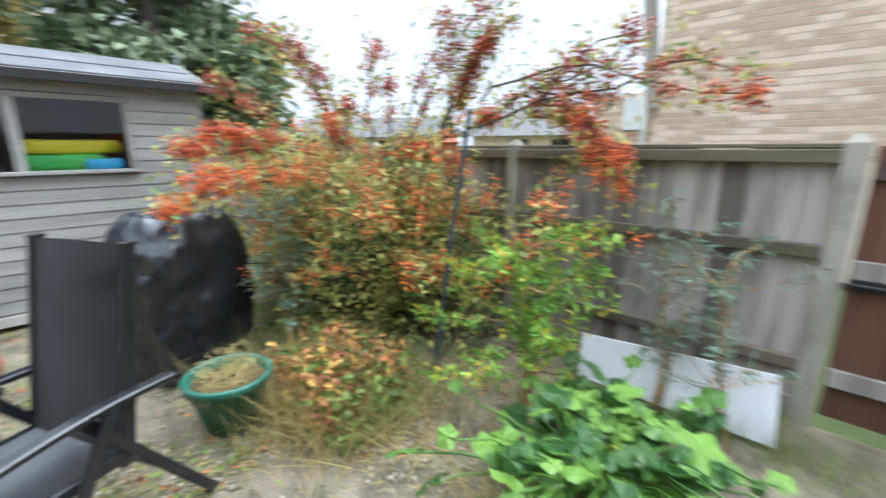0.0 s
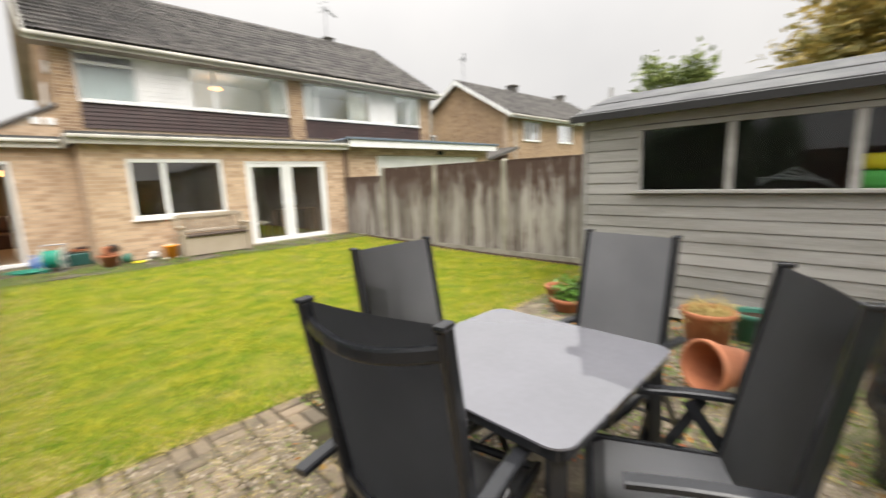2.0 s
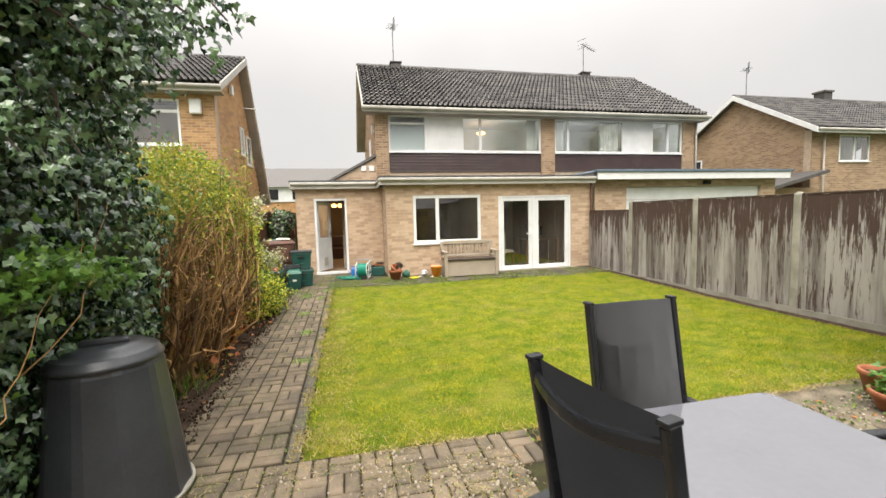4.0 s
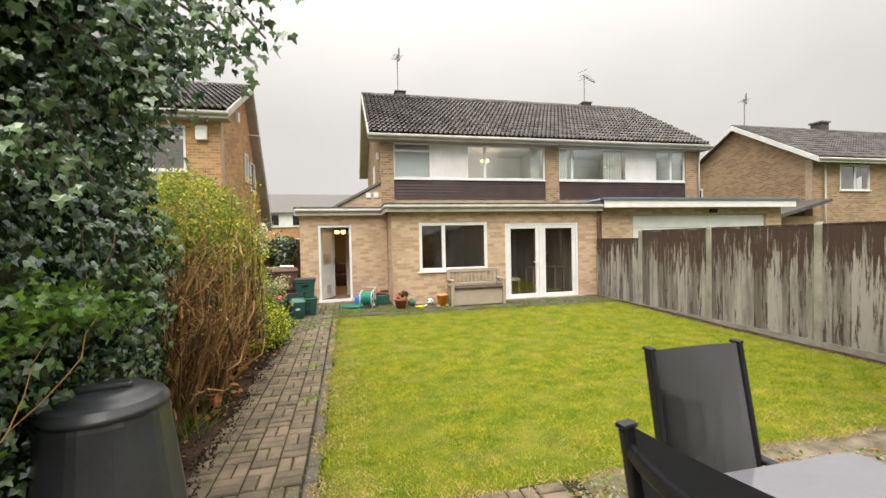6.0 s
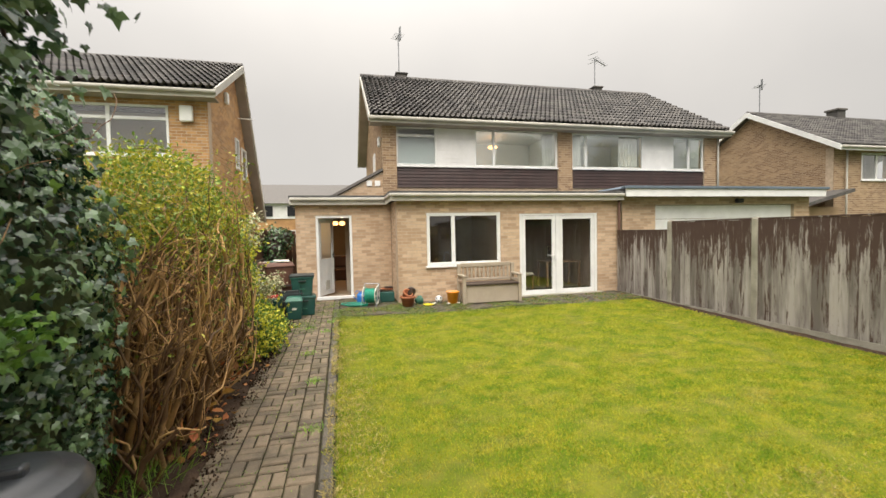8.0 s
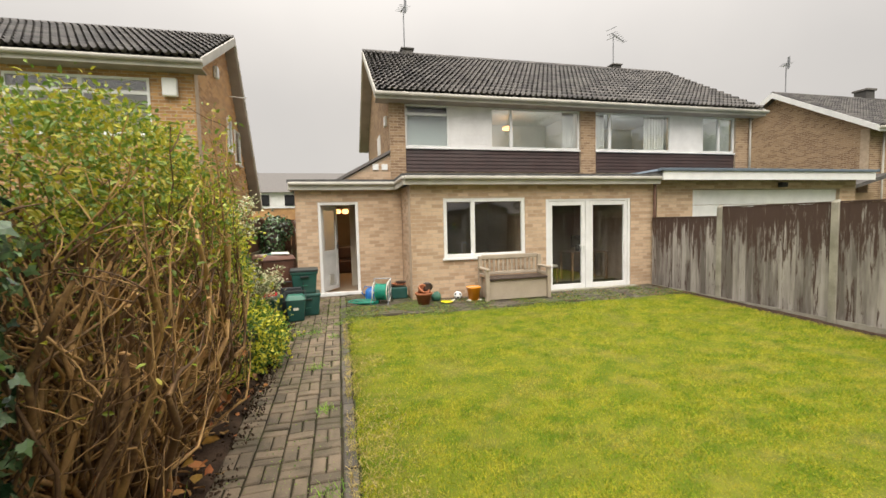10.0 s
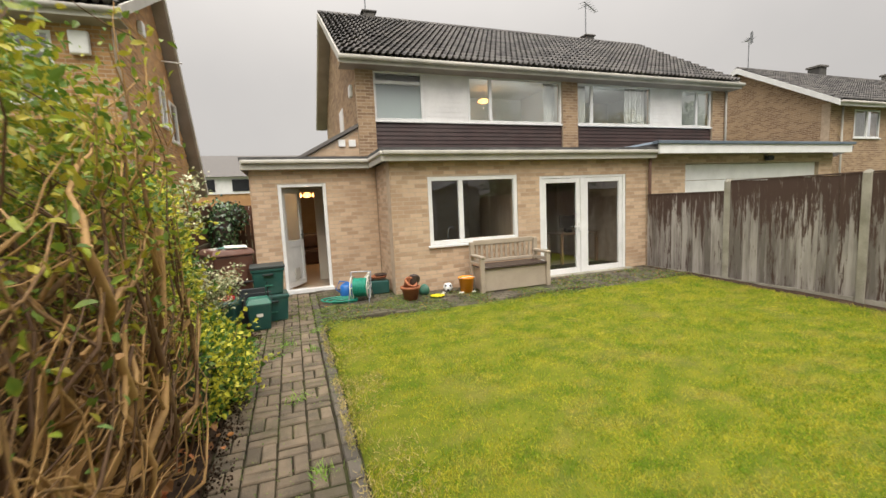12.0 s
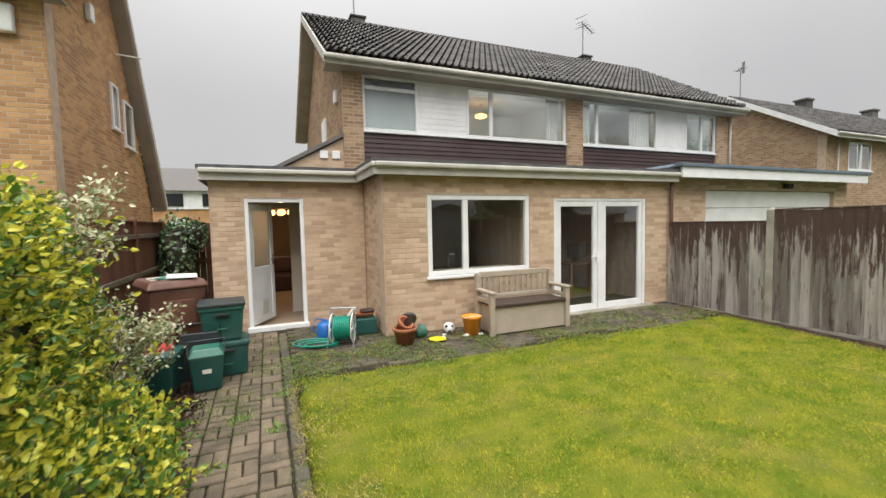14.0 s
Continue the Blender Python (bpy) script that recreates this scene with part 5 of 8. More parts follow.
for cy in (SY0 - 0.006, SY1 - 0.044):
    into(shed, box_part("corner_trim", (SX - 0.016, cy, 0.08), (SX + 0.03, cy + 0.05, 2.12), M["shed"], shed, bevel=0.004))
m1, m2 = 1.17, 0.33
for a, b in ((wy0 - 0.03, wy0 + 0.02), (m2 - 0.035, m2 + 0.035), (m1 - 0.035, m1 + 0.035), (wy1 - 0.02, wy1 + 0.03)):
    into(shed, box_part("window_bar", (SX - 0.018, a, wz0), (SX + 0.03, b, wz1), M["shed"], shed, bevel=0.004))
into(shed, box_part("window_head", (SX - 0.016, wy0 - 0.03, wz1), (SX + 0.03, wy1 + 0.03, wz1 + 0.05), M["shed"], shed, bevel=0.004))
into(shed, box_part("window_sill", (SX - 0.05, wy0 - 0.05, wz0 - 0.035), (SX + 0.03, wy1 + 0.05, wz0), M["shed"], shed, bevel=0.006))
for a, b in ((wy0 + 0.02, m2 - 0.035), (m2 + 0.035, m1 - 0.035), (m1 + 0.035, wy1 - 0.02)):
    ob = into(shed, box_part("pane", (SX + 0.002, a, wz0), (SX + 0.006, b, wz1), M["thin_glass"], shed))
    ob.visible_shadow = False
for sgn, name in ((-1, "roof_slope"), (1, "roof_slope")):
    ex = SX - 0.12 if sgn < 0 else SXB + 0.08
    bm = bmesh.new()
    prism(bm, [(RXS, RZS), (ex, 2.12), (ex, 2.145), (RXS, RZS + 0.03)], SY0 - 0.10, SY1 + 0.10, "y")
    into(shed, part("roof_slope", bm, M["shed_felt"], shed, "grey mineral felt"))
    for k in range(2):
        t0 = 0.45 * k + 0.5
        bm = bmesh.new()
        xa, za = RXS + (ex - RXS) * t0, RZS + (2.12 - RZS) * t0
        beam(bm, (xa, SY0 - 0.10, za + 0.03), (xa, SY1 + 0.10, za + 0.03), 0.03, 0.008)
        into(shed, part("felt_lap", bm, M["shed_felt"], shed))
into(shed, box_part("eave_board", (SX - 0.15, SY0 - 0.10, 2.07), (SX - 0.122, SY1 + 0.10, 2.142), M["black"], shed))
for gy in (SY0 - 0.115, SY1 + 0.10):
    bm = bmesh.new()
    prism(bm, [(SX - 0.13, 2.06), (RXS, RZS - 0.05), (SXB + 0.08, 2.06), (SXB + 0.08, 2.14), (RXS, RZS + 0.03), (SX - 0.13, 2.14)], gy, gy + 0.018, "y")
    into(shed, part("bargeboard", bm, M["shed"], shed))
    into(shed, box_part("finial", (RXS - 0.035, gy - 0.012, RZS - 0.15), (RXS + 0.035, gy + 0.006, RZS + 0.14), M["shed"], shed))
into(shed, box_part("bearer", (SX - 0.03, SY0, 0.0), (SX + 0.04, SY1, 0.085), M["fascia"], shed))


def loose(name, label, category, material, at, size, turn=0.0, kind_of="fold"):
    t = thing(name, label, category, at, turn)
    bm = bmesh.new()
    vs = box(bm, (-size[0] / 2, -size[1] / 2, 0), (size[0] / 2, size[1] / 2, size[2]), min(size) * 0.3)
    bmesh.ops.subdivide_edges(bm, edges=bm.edges, cuts=2, use_grid_fill=True)
    for v in bm.verts:
        v.co += Vector((noise.noise(v.co * 6), noise.noise(v.co * 6 + Vector((7, 0, 0))), noise.noise(v.co * 5 + Vector((0, 9, 0))))) * 0.025
    part("body", bm, material, t, smooth=True)
    return t


# a shelf inside the shed with toys on it
sh = thing("shelf", "dark timber shelf behind the shed window", "shelf", (SX + 0.3, 0.8, 1.26))
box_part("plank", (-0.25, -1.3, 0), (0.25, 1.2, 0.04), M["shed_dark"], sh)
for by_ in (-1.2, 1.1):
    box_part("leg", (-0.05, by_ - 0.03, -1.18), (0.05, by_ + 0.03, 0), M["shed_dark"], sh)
loose("yellow_float", "bright yellow foam toy on the shelf", "toy", M["yellow"], (SX + 0.25, -0.05, 1.46), (0.2, 0.72, 0.13), 2)
loose("green_float", "green plastic toy on the shelf", "toy", M["lime"], (SX + 0.22, 0.02, 1.30), (0.2, 0.6, 0.155), -2)
loose("blue_float", "sky blue plastic toy on the shelf", "toy", M["skyblue"], (SX + 0.12, -0.25, 1.30), (0.12, 0.3, 0.12), 0)
lever = thing("deckchair", "pale blue folded deckchair on the shelf", "deckchair", (SX + 0.2, 0.72, 1.30))
bm = bmesh.new()
for q in range(4):
    tube(bm, [(0, -0.28 + q * 0.02, 0.02 + 0.02 * q), (0.02, 0.0 + 0.05 * q, 0.20 - 0.03 * q), (0.03, 0.26, 0.05 + 0.02 * q)], 0.012, 6)
part("tubes", bm, M["steel"], lever)

# ---- beyond the bottom fence ----
bh = thing("rear_house", "pale brick house wall behind the bottom fence", "house", (-1.5, -6.5, 0), spread_out=True)
box_part("wall", (-7.0, -10.0, 0), (2.36, -5.712, 7.0), M["mortar_pale"], bh)
brick_face(bh, (-4.0, -5.70, 1.2), (1, 0, 0), (0, 1, 0), 6.36, 4.2, [], M["brick_pale"])
box_part("low_wing", (2.36, -9.0, 0), (3.35, -6.012, 2.25), M["mortar_pale"], bh)
brick_face(bh, (2.37, -6.0, 1.2), (1, 0, 0), (0, 1, 0), 0.98, 1.05, [], M["brick_pale"])
bm = bmesh.new()
prism(bm, [(2.30, 2.0), (2.42, 2.0), (2.78, 4.9), (2.62, 4.9)], -5.72, -5.58, "y")
part("bargeboard", bm, M["soffit"], bh)
downpipe(bh, 2.45, -5.64, 1.0, 2.9, M["white"])
box_part("window_frame", (2.52, -6.03, 1.75), (2.85, -5.97, 2.2), M["white"], bh)
box_part("roof", (-7.2, -10.2, 7.0), (2.6, -5.4, 7.1), M["tile"], bh)
for k, (hx, hy, hz, ln, tn) in enumerate(((34, -26, 4.3, 14, 35), (17, -34, 4.6, 16, 20), (48, -8, 4.5, 16, 70))):
    far = thing("far_bungalow", "distant low house with a grey roof", "house", (hx, hy, 0), tn)
    box_part("wall", (-ln / 2, -4, 0), (ln / 2, 4, 2.5), M["brick_pale"], far)
    bm = bmesh.new()
    prism(bm, [(-4.5, 2.4), (4.5, 2.4), (0, hz)], -ln / 2 - 0.4, ln / 2 + 0.4, "x")
    part("roof", bm, M["tile"], far)
    for q in range(4):
        box_part("window", (-ln / 2 + 1.5 + q * 3.3, 4.0, 1.0), (-ln / 2 + 3.0 + q * 3.3, 4.03, 2.1), M["screen"], far)
# terrace seen through the side passage
ter = thing("terrace_house", "far terrace of houses with white windows across the road", "house", (-6, 40, 0))
box_part("wall", (-14, 0, 0), (14, 6, 3.1), M["brick_warm"], ter)
box_part("upper_wall", (-14, -0.1, 3.1), (14, 0.0, 4.4), M["white_clad"], ter)
bm = bmesh.new()
prism(bm, [(-0.5, 4.4), (6.5, 4.4), (3.2, 6.4)], -14.3, 14.3, "x")
part("roof", bm, M["tile"], ter)
for q in range(9):
    w = box_part("window", (-13 + q * 3, -0.16, 3.3), (-11.2 + q * 3, -0.1, 4.2), M["screen"], ter)
    box_part("window", (-13 + q * 3, -0.06, 1.0), (-11.2 + q * 3, 0.0, 2.1), M["white"], ter)


def tree(name, label, at, trunk_h, crown_r, crown_h, material, leaves, leaf_size, conifer=False):
    t = thing(name, label, "tree", at)
    lines, radii = [], []
    top = np.array([0, 0, trunk_h + crown_h * (0.95 if conifer else 0.6)])
    lines.append(limb_points((0, 0, -0.1), top, 0.02, 8))
    radii.append((0.06 * crown_r + 0.08, 0.03))
    for k in range(34):
        s = rng.random()
        z = trunk_h + crown_h * s * (0.95 if conifer else 0.55)
        ang = rng.random() * 6.283
        reach = crown_r * ((1 - s) * 0.9 + 0.15 if conifer else 0.6 + 0.4 * rng.random())
        rise = crown_h * (0.02 if conifer else 0.38) * rng.random()
        lines.append(limb_points((0, 0, z), (math.cos(ang) * reach, math.sin(ang) * reach, z + rise - (0.1 * reach if conifer else 0)), 0.12, 6))
        radii.append((0.05, 0.01))
    limbs("trunk", lines, radii, M["bark_dark"], t)
    pos, dire = along_lines(lines[1:], leaves, 0.35, crown_r * 0.13)
    strew("crown", pos, dire + rng.normal(size=pos.shape) * 0.8, leaf_size * (0.6 + 0.8 * rng.random(leaves)), material, t, width=0.55)
    return t


tree("conifer_tree", "tall dark green conifer behind the shed", (13.2, -2.6, 0), 1.5, 2.6, 9.0, M["conifer"], 9000, 0.34, True)
tree("conifer_tree", "tall dark green conifer behind the shed", (15.2, -4.4, 0), 1.5, 2.6, 9.5, M["conifer"], 7000, 0.36, True)
tree("autumn_tree", "tree turning yellow-brown beyond the fence", (20.0, 0.6, 0), 3.0, 2.6, 5.0, M["autumn"], 4500, 0.30)
tree("autumn_tree", "tree turning yellow-brown beyond the fence", (17.5, -6.2, 0), 2.0, 2.4, 4.5, M["autumn"], 4500, 0.30)
tree("green_tree", "small green tree beyond the fence", (21.5, 6.4, 0), 3.0, 1.7, 3.6, M["treegreen"], 3000, 0.28)

# ---- garden furniture ----
def bent_bar(bm, pts, w, h):
    """One bar of rounded rectangular section that follows pts; w across, h upwards."""
    sec = [(-0.5, -0.32), (-0.36, -0.5), (0.36, -0.5), (0.5, -0.32), (0.5, 0.32), (0.36, 0.5), (-0.36, 0.5), (-0.5, 0.32)]
    rings = []
    for i, p in enumerate(pts):
        d = (pts[min(i + 1, len(pts) - 1)] - pts[max(i - 1, 0)]).normalized()
        s = d.cross(Vector((0, 0, 1))).normalized()
        u = s.cross(d)
        rings.append([bm.verts.new(p + s * a * w + u * b * h) for a, b in sec])
    for a, b in zip(rings, rings[1:]):
        for k in range(8):
            bm.faces.new((a[k], a[(k + 1) % 8], b[(k + 1) % 8], b[k]))
    bm.faces.new(rings[0][::-1])
    bm.faces.new(rings[-1])


def garden_chair(back_y=-0.20, back_z=1.18):
    """A folding recliner in sling fabric; the sitter faces +y."""
    c = thing("garden_chair", "anthracite folding garden chair with grey sling fabric", "chair", (0, 0, 0), 0, "chairs round the garden table")
    hw = 0.242
    low, top = Vector((0, -0.06, 0.40)), Vector((0, back_y, back_z))
    for s in (-1, 1):
        bm = bmesh.new()
        beam(bm, low + Vector((s * hw, 0, 0)), top + Vector((s * hw, 0, 0)), 0.028, 0.048, (0, 1, 0.3), 0.008)
        box(bm, (s * hw - 0.017, back_y - 0.028, back_z - 0.006), (s * hw + 0.017, back_y + 0.026, back_z + 0.01), 0.005)
        part("back_upright", bm, M["chair_frame"], c)
    bm = bmesh.new()
    nx, nz = 10, 8
    grid = [[bm.verts.new((-hw + 2 * hw * i / nx, low.y + (top.y - low.y) * j / nz + 0.012 - 0.016 * math.sin(math.pi * i / nx), low.z + 0.02 + (top.z - low.z - 0.022) * j / nz)) for i in range(nx + 1)] for j in range(nz + 1)]
    for j in range(nz):
        for i in range(nx):
            bm.faces.new((grid[j][i], grid[j][i + 1], grid[j + 1][i + 1], grid[j + 1][i]))
    bmesh.ops.solidify(bm, geom=bm.faces[:], thickness=0.006)
    part("backrest", bm, M["mesh_fabric"], c, "grey woven sling back")
    for z, name in ((back_z - 0.095, "top_bar"), (0.52, "lower_bar")):
        t = (z - low.z) / (top.z - low.z)
        y = low.y + (top.y - low.y) * t
        bm = bmesh.new()
        pts = [Vector((-hw + 2 * hw * k / 8, y - 0.012 - 0.050 * math.sin(math.pi * k / 8), z + 0.03 - 0.03 * math.sin(math.pi * k / 8))) for k in range(9)]
        bent_bar(bm, pts, 0.022, 0.042)
        part(name, bm, M["chair_frame"], c)
    bm = bmesh.new()
    grid = [[bm.verts.new((-hw + 2 * hw * i / nx, -0.07 + 0.49 * j / nz, 0.435 - 0.03 * math.sin(math.pi * i / nx) - (0.03 if j == nz else 0))) for i in range(nx + 1)] for j in range(nz + 1)]
    for j in range(nz):
        for i in range(nx):
            bm.faces.new((grid[j][i], grid[j][i + 1], grid[j + 1][i + 1], grid[j + 1][i]))
    bmesh.ops.solidify(bm, geom=bm.faces[:], thickness=0.006)
    part("seat", bm, M["mesh_fabric"], c, "grey woven sling seat")
    bm = bmesh.new()
    for s in (-1, 1):
        beam(bm, (s * hw, -0.10, 0.42), (s * hw, 0.42, 0.425), 0.026, 0.04, bevel=0.006)
    tube(bm, [(-hw, 0.42, 0.41), (hw, 0.42, 0.41)], 0.017, 8)
    part("seat_frame", bm, M["chair_frame"], c)
    for s in (-1, 1):
        bm = bmesh.new()
        x = s * (hw + 0.035)
        pts = [Vector((x, -0.25 + 0.58 * k / 7, 0.635 + 0.022 * math.sin(math.pi * (k + 0.6) / 8))) for k in range(8)]
        bent_bar(bm, pts, 0.054, 0.026)
        part("armrest", bm, M["chair_frame"], c)
        for foot, top_y in ((0.34, 0.0), (-0.36, 0.06)):
            bm = bmesh.new()
            xx = x + (0.016 if foot > 0 else -0.016) * s
            beam(bm, (xx, top_y, 0.63), (xx, foot, 0.012), 0.022, 0.044, (0, 1, 0), 0.006)
            leg = part("leg", bm, M["chair_frame"], c)
            box_part("rubber_foot", (xx - 0.014, foot - 0.03, 0.0), (xx + 0.014, foot + 0.03, 0.02), M["black"], leg, bevel=0.004)
    bm = bmesh.new()
    tube(bm, [(-hw - 0.03, 0.26, 0.14), (hw + 0.03, 0.26, 0.14)], 0.011, 8)
    tube(bm, [(-hw - 0.03, -0.28, 0.14), (hw + 0.03, -0.28, 0.14)], 0.011, 8)
    part("stretcher", bm, M["chair_frame"], c)
    return c


def chair_pose(tx, ty, turn):
    """The pose at which the middle of the chair's top edge stands over (tx, ty)."""
    m = pose(0, 0, 0, 0, 0, turn)
    off = m @ Vector((0, -0.20, 0))
    return pose(tx - off.x, ty - off.y, 0, 0, 0, turn)


chair = garden_chair()
chair.matrix_basis = chair_pose(1.44, 1.17, -78)
copy_thing(chair, chair_pose(2.22, 2.04, 180))
copy_thing(chair, chair_pose(3.16, 1.16, 84))
copy_thing(chair, chair_pose(2.44, 0.34, 26))

table = thing("garden_table", "square garden table with glossy grey glass top", "table", (2.32, 1.30, 0))
half = 0.49
bm = bmesh.new()
ring = []
for cx, cy, a0 in ((half, half, 0), (-half, half, 90), (-half, -half, 180), (half, -half, 270)):
    r = 0.075
    for k in range(7):
        a = radians(a0 + 15 * k)
        ring.append((cx - math.copysign(r, cx) + r * math.cos(a), cy - math.copysign(r, cy) + r * math.sin(a)))
lo = [bm.verts.new((x, y, 0.722)) for x, y in ring]
hi = [bm.verts.new((x, y, 0.730)) for x, y in ring]
bm.faces.new(lo[::-1])
bm.faces.new(hi)
for i in range(len(ring)):
    bm.faces.new((lo[i], lo[(i + 1) % len(ring)], hi[(i + 1) % len(ring)], hi[i]))
part("tabletop", bm, M["table_glass"], table, "glossy grey glass top")
bm = bmesh.new()
for a, b in (((-0.46, -0.46), (0.46, -0.46)), ((0.46, -0.46), (0.46, 0.46)), ((0.46, 0.46), (-0.46, 0.46)), ((-0.46, 0.46), (-0.46, -0.46))):
    beam(bm, (*a, 0.699), (*b, 0.699), 0.035, 0.044, bevel=0.006)
part("apron", bm, M["chair_frame"], table)
for sx in (-1, 1):
    for sy in (-1, 1):
        bm = bmesh.new()
        beam(bm, (sx * 0.425, sy * 0.425, 0.68), (sx * 0.44, sy * 0.44, 0.012), 0.062, 0.062, (sx, -sy, 0), 0.012)
        leg = part("leg", bm, M["chair_frame"], table)
        bm = bmesh.new()
        lathe(bm, [(0.03, 0.0), (0.03, 0.014)], 12, (sx * 0.44, sy * 0.44, 0))
        part("rubber_foot", bm, M["black"], leg)

# barbecue under a black cover
bbq = thing("covered_barbecue", "barbecue under a creased black plastic cover", "barbecue", (3.63, -0.28, 0), -67)
bm = bmesh.new()
rings, sides = [], 96
for j in range(45):
    t = j / 44
    z = 0.03 + 1.07 * min(1.0, t * 1.12)
    shrink = (1.0 - 0.10 * abs(t - 0.35)) if t < 0.62 else (1.0 - 0.027) * math.sqrt(max(0.0, 1 - ((t - 0.62) / 0.385) ** 2))
    wx, wy = 0.43 * (0.93 + 0.10 * math.sin(t * 2.6)) * shrink + 0.004, 0.31 * (0.95 + 0.08 * math.sin(t * 2.6)) * shrink + 0.004
    ring = []
    for k in range(sides):
        a = 2 * math.pi * k / sides
        ca, sa = math.cos(a), math.sin(a)
        px = math.copysign(abs(ca) ** 0.78, ca) * wx
        py = math.copysign(abs(sa) ** 0.78, sa) * wy
        fold = 1 + 0.045 * math.sin(7 * a + 3 * t) * (1 - t * 0.6) + 0.10 * noise.noise(Vector((ca * 2.1, sa * 2.1, t * 3.6))) + 0.05 * noise.noise(Vector((ca * 5, sa * 5, t * 9)))
        crease = 0.11 * abs(noise.noise(Vector((ca * 3 + t * 3, sa * 3, t * 7)))) + 0.05 * abs(noise.noise(Vector((ca * 6, sa * 6 + t * 6, t * 13))))
        ring.append(bm.verts.new((px * (fold - crease), py * (fold - crease), z + 0.025 * noise.noise(Vector((ca * 3, sa * 3, t * 6 + 4))))))
    rings.append(ring)
for a, b in zip(rings, rings[1:]):
    for k in range(sides):
        bm.faces.new((a[k], a[(k + 1) % sides], b[(k + 1) % sides], b[k]))
bm.faces.new(rings[-1])
part("cover", bm, M["cover"], bbq, smooth=True)
for sx in (-0.3, 0.3):
    box_part("leg", (sx - 0.02, -0.18, 0.0), (sx + 0.02, 0.18, 0.05), M["black"], bbq)


def pot(name, label, at, r0, r1, h, material, turn=None, rim=0.022, soil=True):
    """A plant pot with a rolled rim, hollow."""
    p = thing(name, label, "plant pot", at)
    if turn is not None:
        p.matrix_world = turn
    bm = bmesh.new()
    lathe(bm, [(r0, 0), (r1 * 0.97, h - rim * 2.2), (r1 + 0.012, h - rim * 2.1), (r1 + 0.014, h - 0.006), (r1 + 0.008, h), (r1 - 0.008, h), (r1 - 0.014, h - 0.02), (r0 - 0.012, 0.02), (0.0, 0.02)], 28)
    part("shell", bm, material, p, smooth=True)
    if soil:
        bm = bmesh.new()
        lathe(bm, [(r1 - 0.018, h * 0.82), (0.0, h * 0.86)], 20)
        part("compost", bm, M["soil"], p)
    return p


gp = pot("plant_pot", "round green plastic pot of withered plants", (2.70, -0.18, 0), 0.14, 0.215, 0.31, M["greenpot"])
pot("plant_pot", "large terracotta pot of fading plants beside the shed", (4.85, 1.12, 0), 0.15, 0.20, 0.33, M["terracotta"])
pot("plant_pot", "terracotta pot lying on its side", (4.05, 0.98, 0.17), 0.12, 0.17, 0.32, M["terracotta"], pose(4.18, 0.78, 0.165, 0, 82, 150), soil=False)
pot("plant_pot", "small terracotta pot beside the shed corner", (5.27, 2.80, 0), 0.09, 0.13, 0.2, M["terracotta"])
pot("plant_pot", "wide terracotta bowl at the lawn's edge", (5.02, 2.52, 0), 0.12, 0.17, 0.15, M["terracotta"])
pot("plant_pot", "dark green plastic pot beside the shed", (5.25, 0.85, 0), 0.12, 0.16, 0.26, M["greenpot"])

# leaning white board and the bird-feeder pole
bd_ = thing("white_board", "white melamine board leaning on the bottom fence", "board", (0.96, -1.98, 0))
bm = bmesh.new()
box(bm, (-0.53, -0.009, -0.04), (0.53, 0.009, 0.33), 0.002, pose(0, 0.0, 0.0, 14, 5.2, 0))
for v in bm.verts:
    v.co.z = max(v.co.z, 0.0)
part("panel", bm, M["board"], bd_)
pole = thing("feeder_pole", "leaning blue-grey metal bird-feeder pole", "pole", (2.22, -1.32, 0))
bm = bmesh.new()
tube(bm, [(0, 0, -0.05), (-0.12, -0.02, 0.9), (-0.25, -0.05, 1.72)], 0.014, 10)
tube(bm, [(-0.225, -0.045, 1.55), (-0.16, -0.05, 1.62), (-0.10, -0.05, 1.58)], 0.007, 6)
part("shaft", bm, M["pole"], pole)
bm = bmesh.new()
lathe(bm, [(0.03, 0), (0.045, 0.03), (0.045, 0.11), (0.06, 0.12), (0.0, 0.15)], 16, (-0.10, -0.05, 1.42))
part("feeder", bm, M["terracotta"], pole, "small brown bird feeder")

# compost bin
comp = thing("compost_bin", "dark grey tapered plastic compost bin with a lid", "compost bin", (-0.60, 2.95, 0), 12)
bm = bmesh.new()
n_f = 40
prof = [(0.375, 0.0), (0.38, 0.012), (0.365, 0.03), (0.275, 0.82), (0.265, 0.85)]
lathe(bm, prof, n_f)
for v in bm.verts:
    # broad flutes up the side
    k = int(round(math.atan2(v.co.y, v.co.x) / (2 * math.pi / n_f))) % 4
    grow = 1.03 if k < 2 else 1.0
    v.co.x, v.co.y = v.co.x * grow, v.co.y * grow
part("bin", bm, M["composter"], comp)
bm = bmesh.new()
lathe(bm, [(0.385, 0.0), (0.395, 0.008), (0.395, 0.02), (0.37, 0.026)], n_f)
part("base_flange", bm, M["concrete"], comp, "pale scuffed bottom edge")
bm = bmesh.new()
lathe(bm, [(0.27, 0.845), (0.283, 0.848), (0.283, 0.872), (0.268, 0.880), (0.262, 0.905), (0.252, 0.912), (0.20, 0.925), (0.195, 0.940), (0.08, 0.946), (0.0, 0.946)], 40)
lid = part("lid", bm, M["composter"], comp, smooth=True)
bm = bmesh.new()
box(bm, (-0.12, -0.03, 0.93), (0.12, 0.03, 0.975), 0.014)
part("lid_handle", bm, M["composter"], lid)

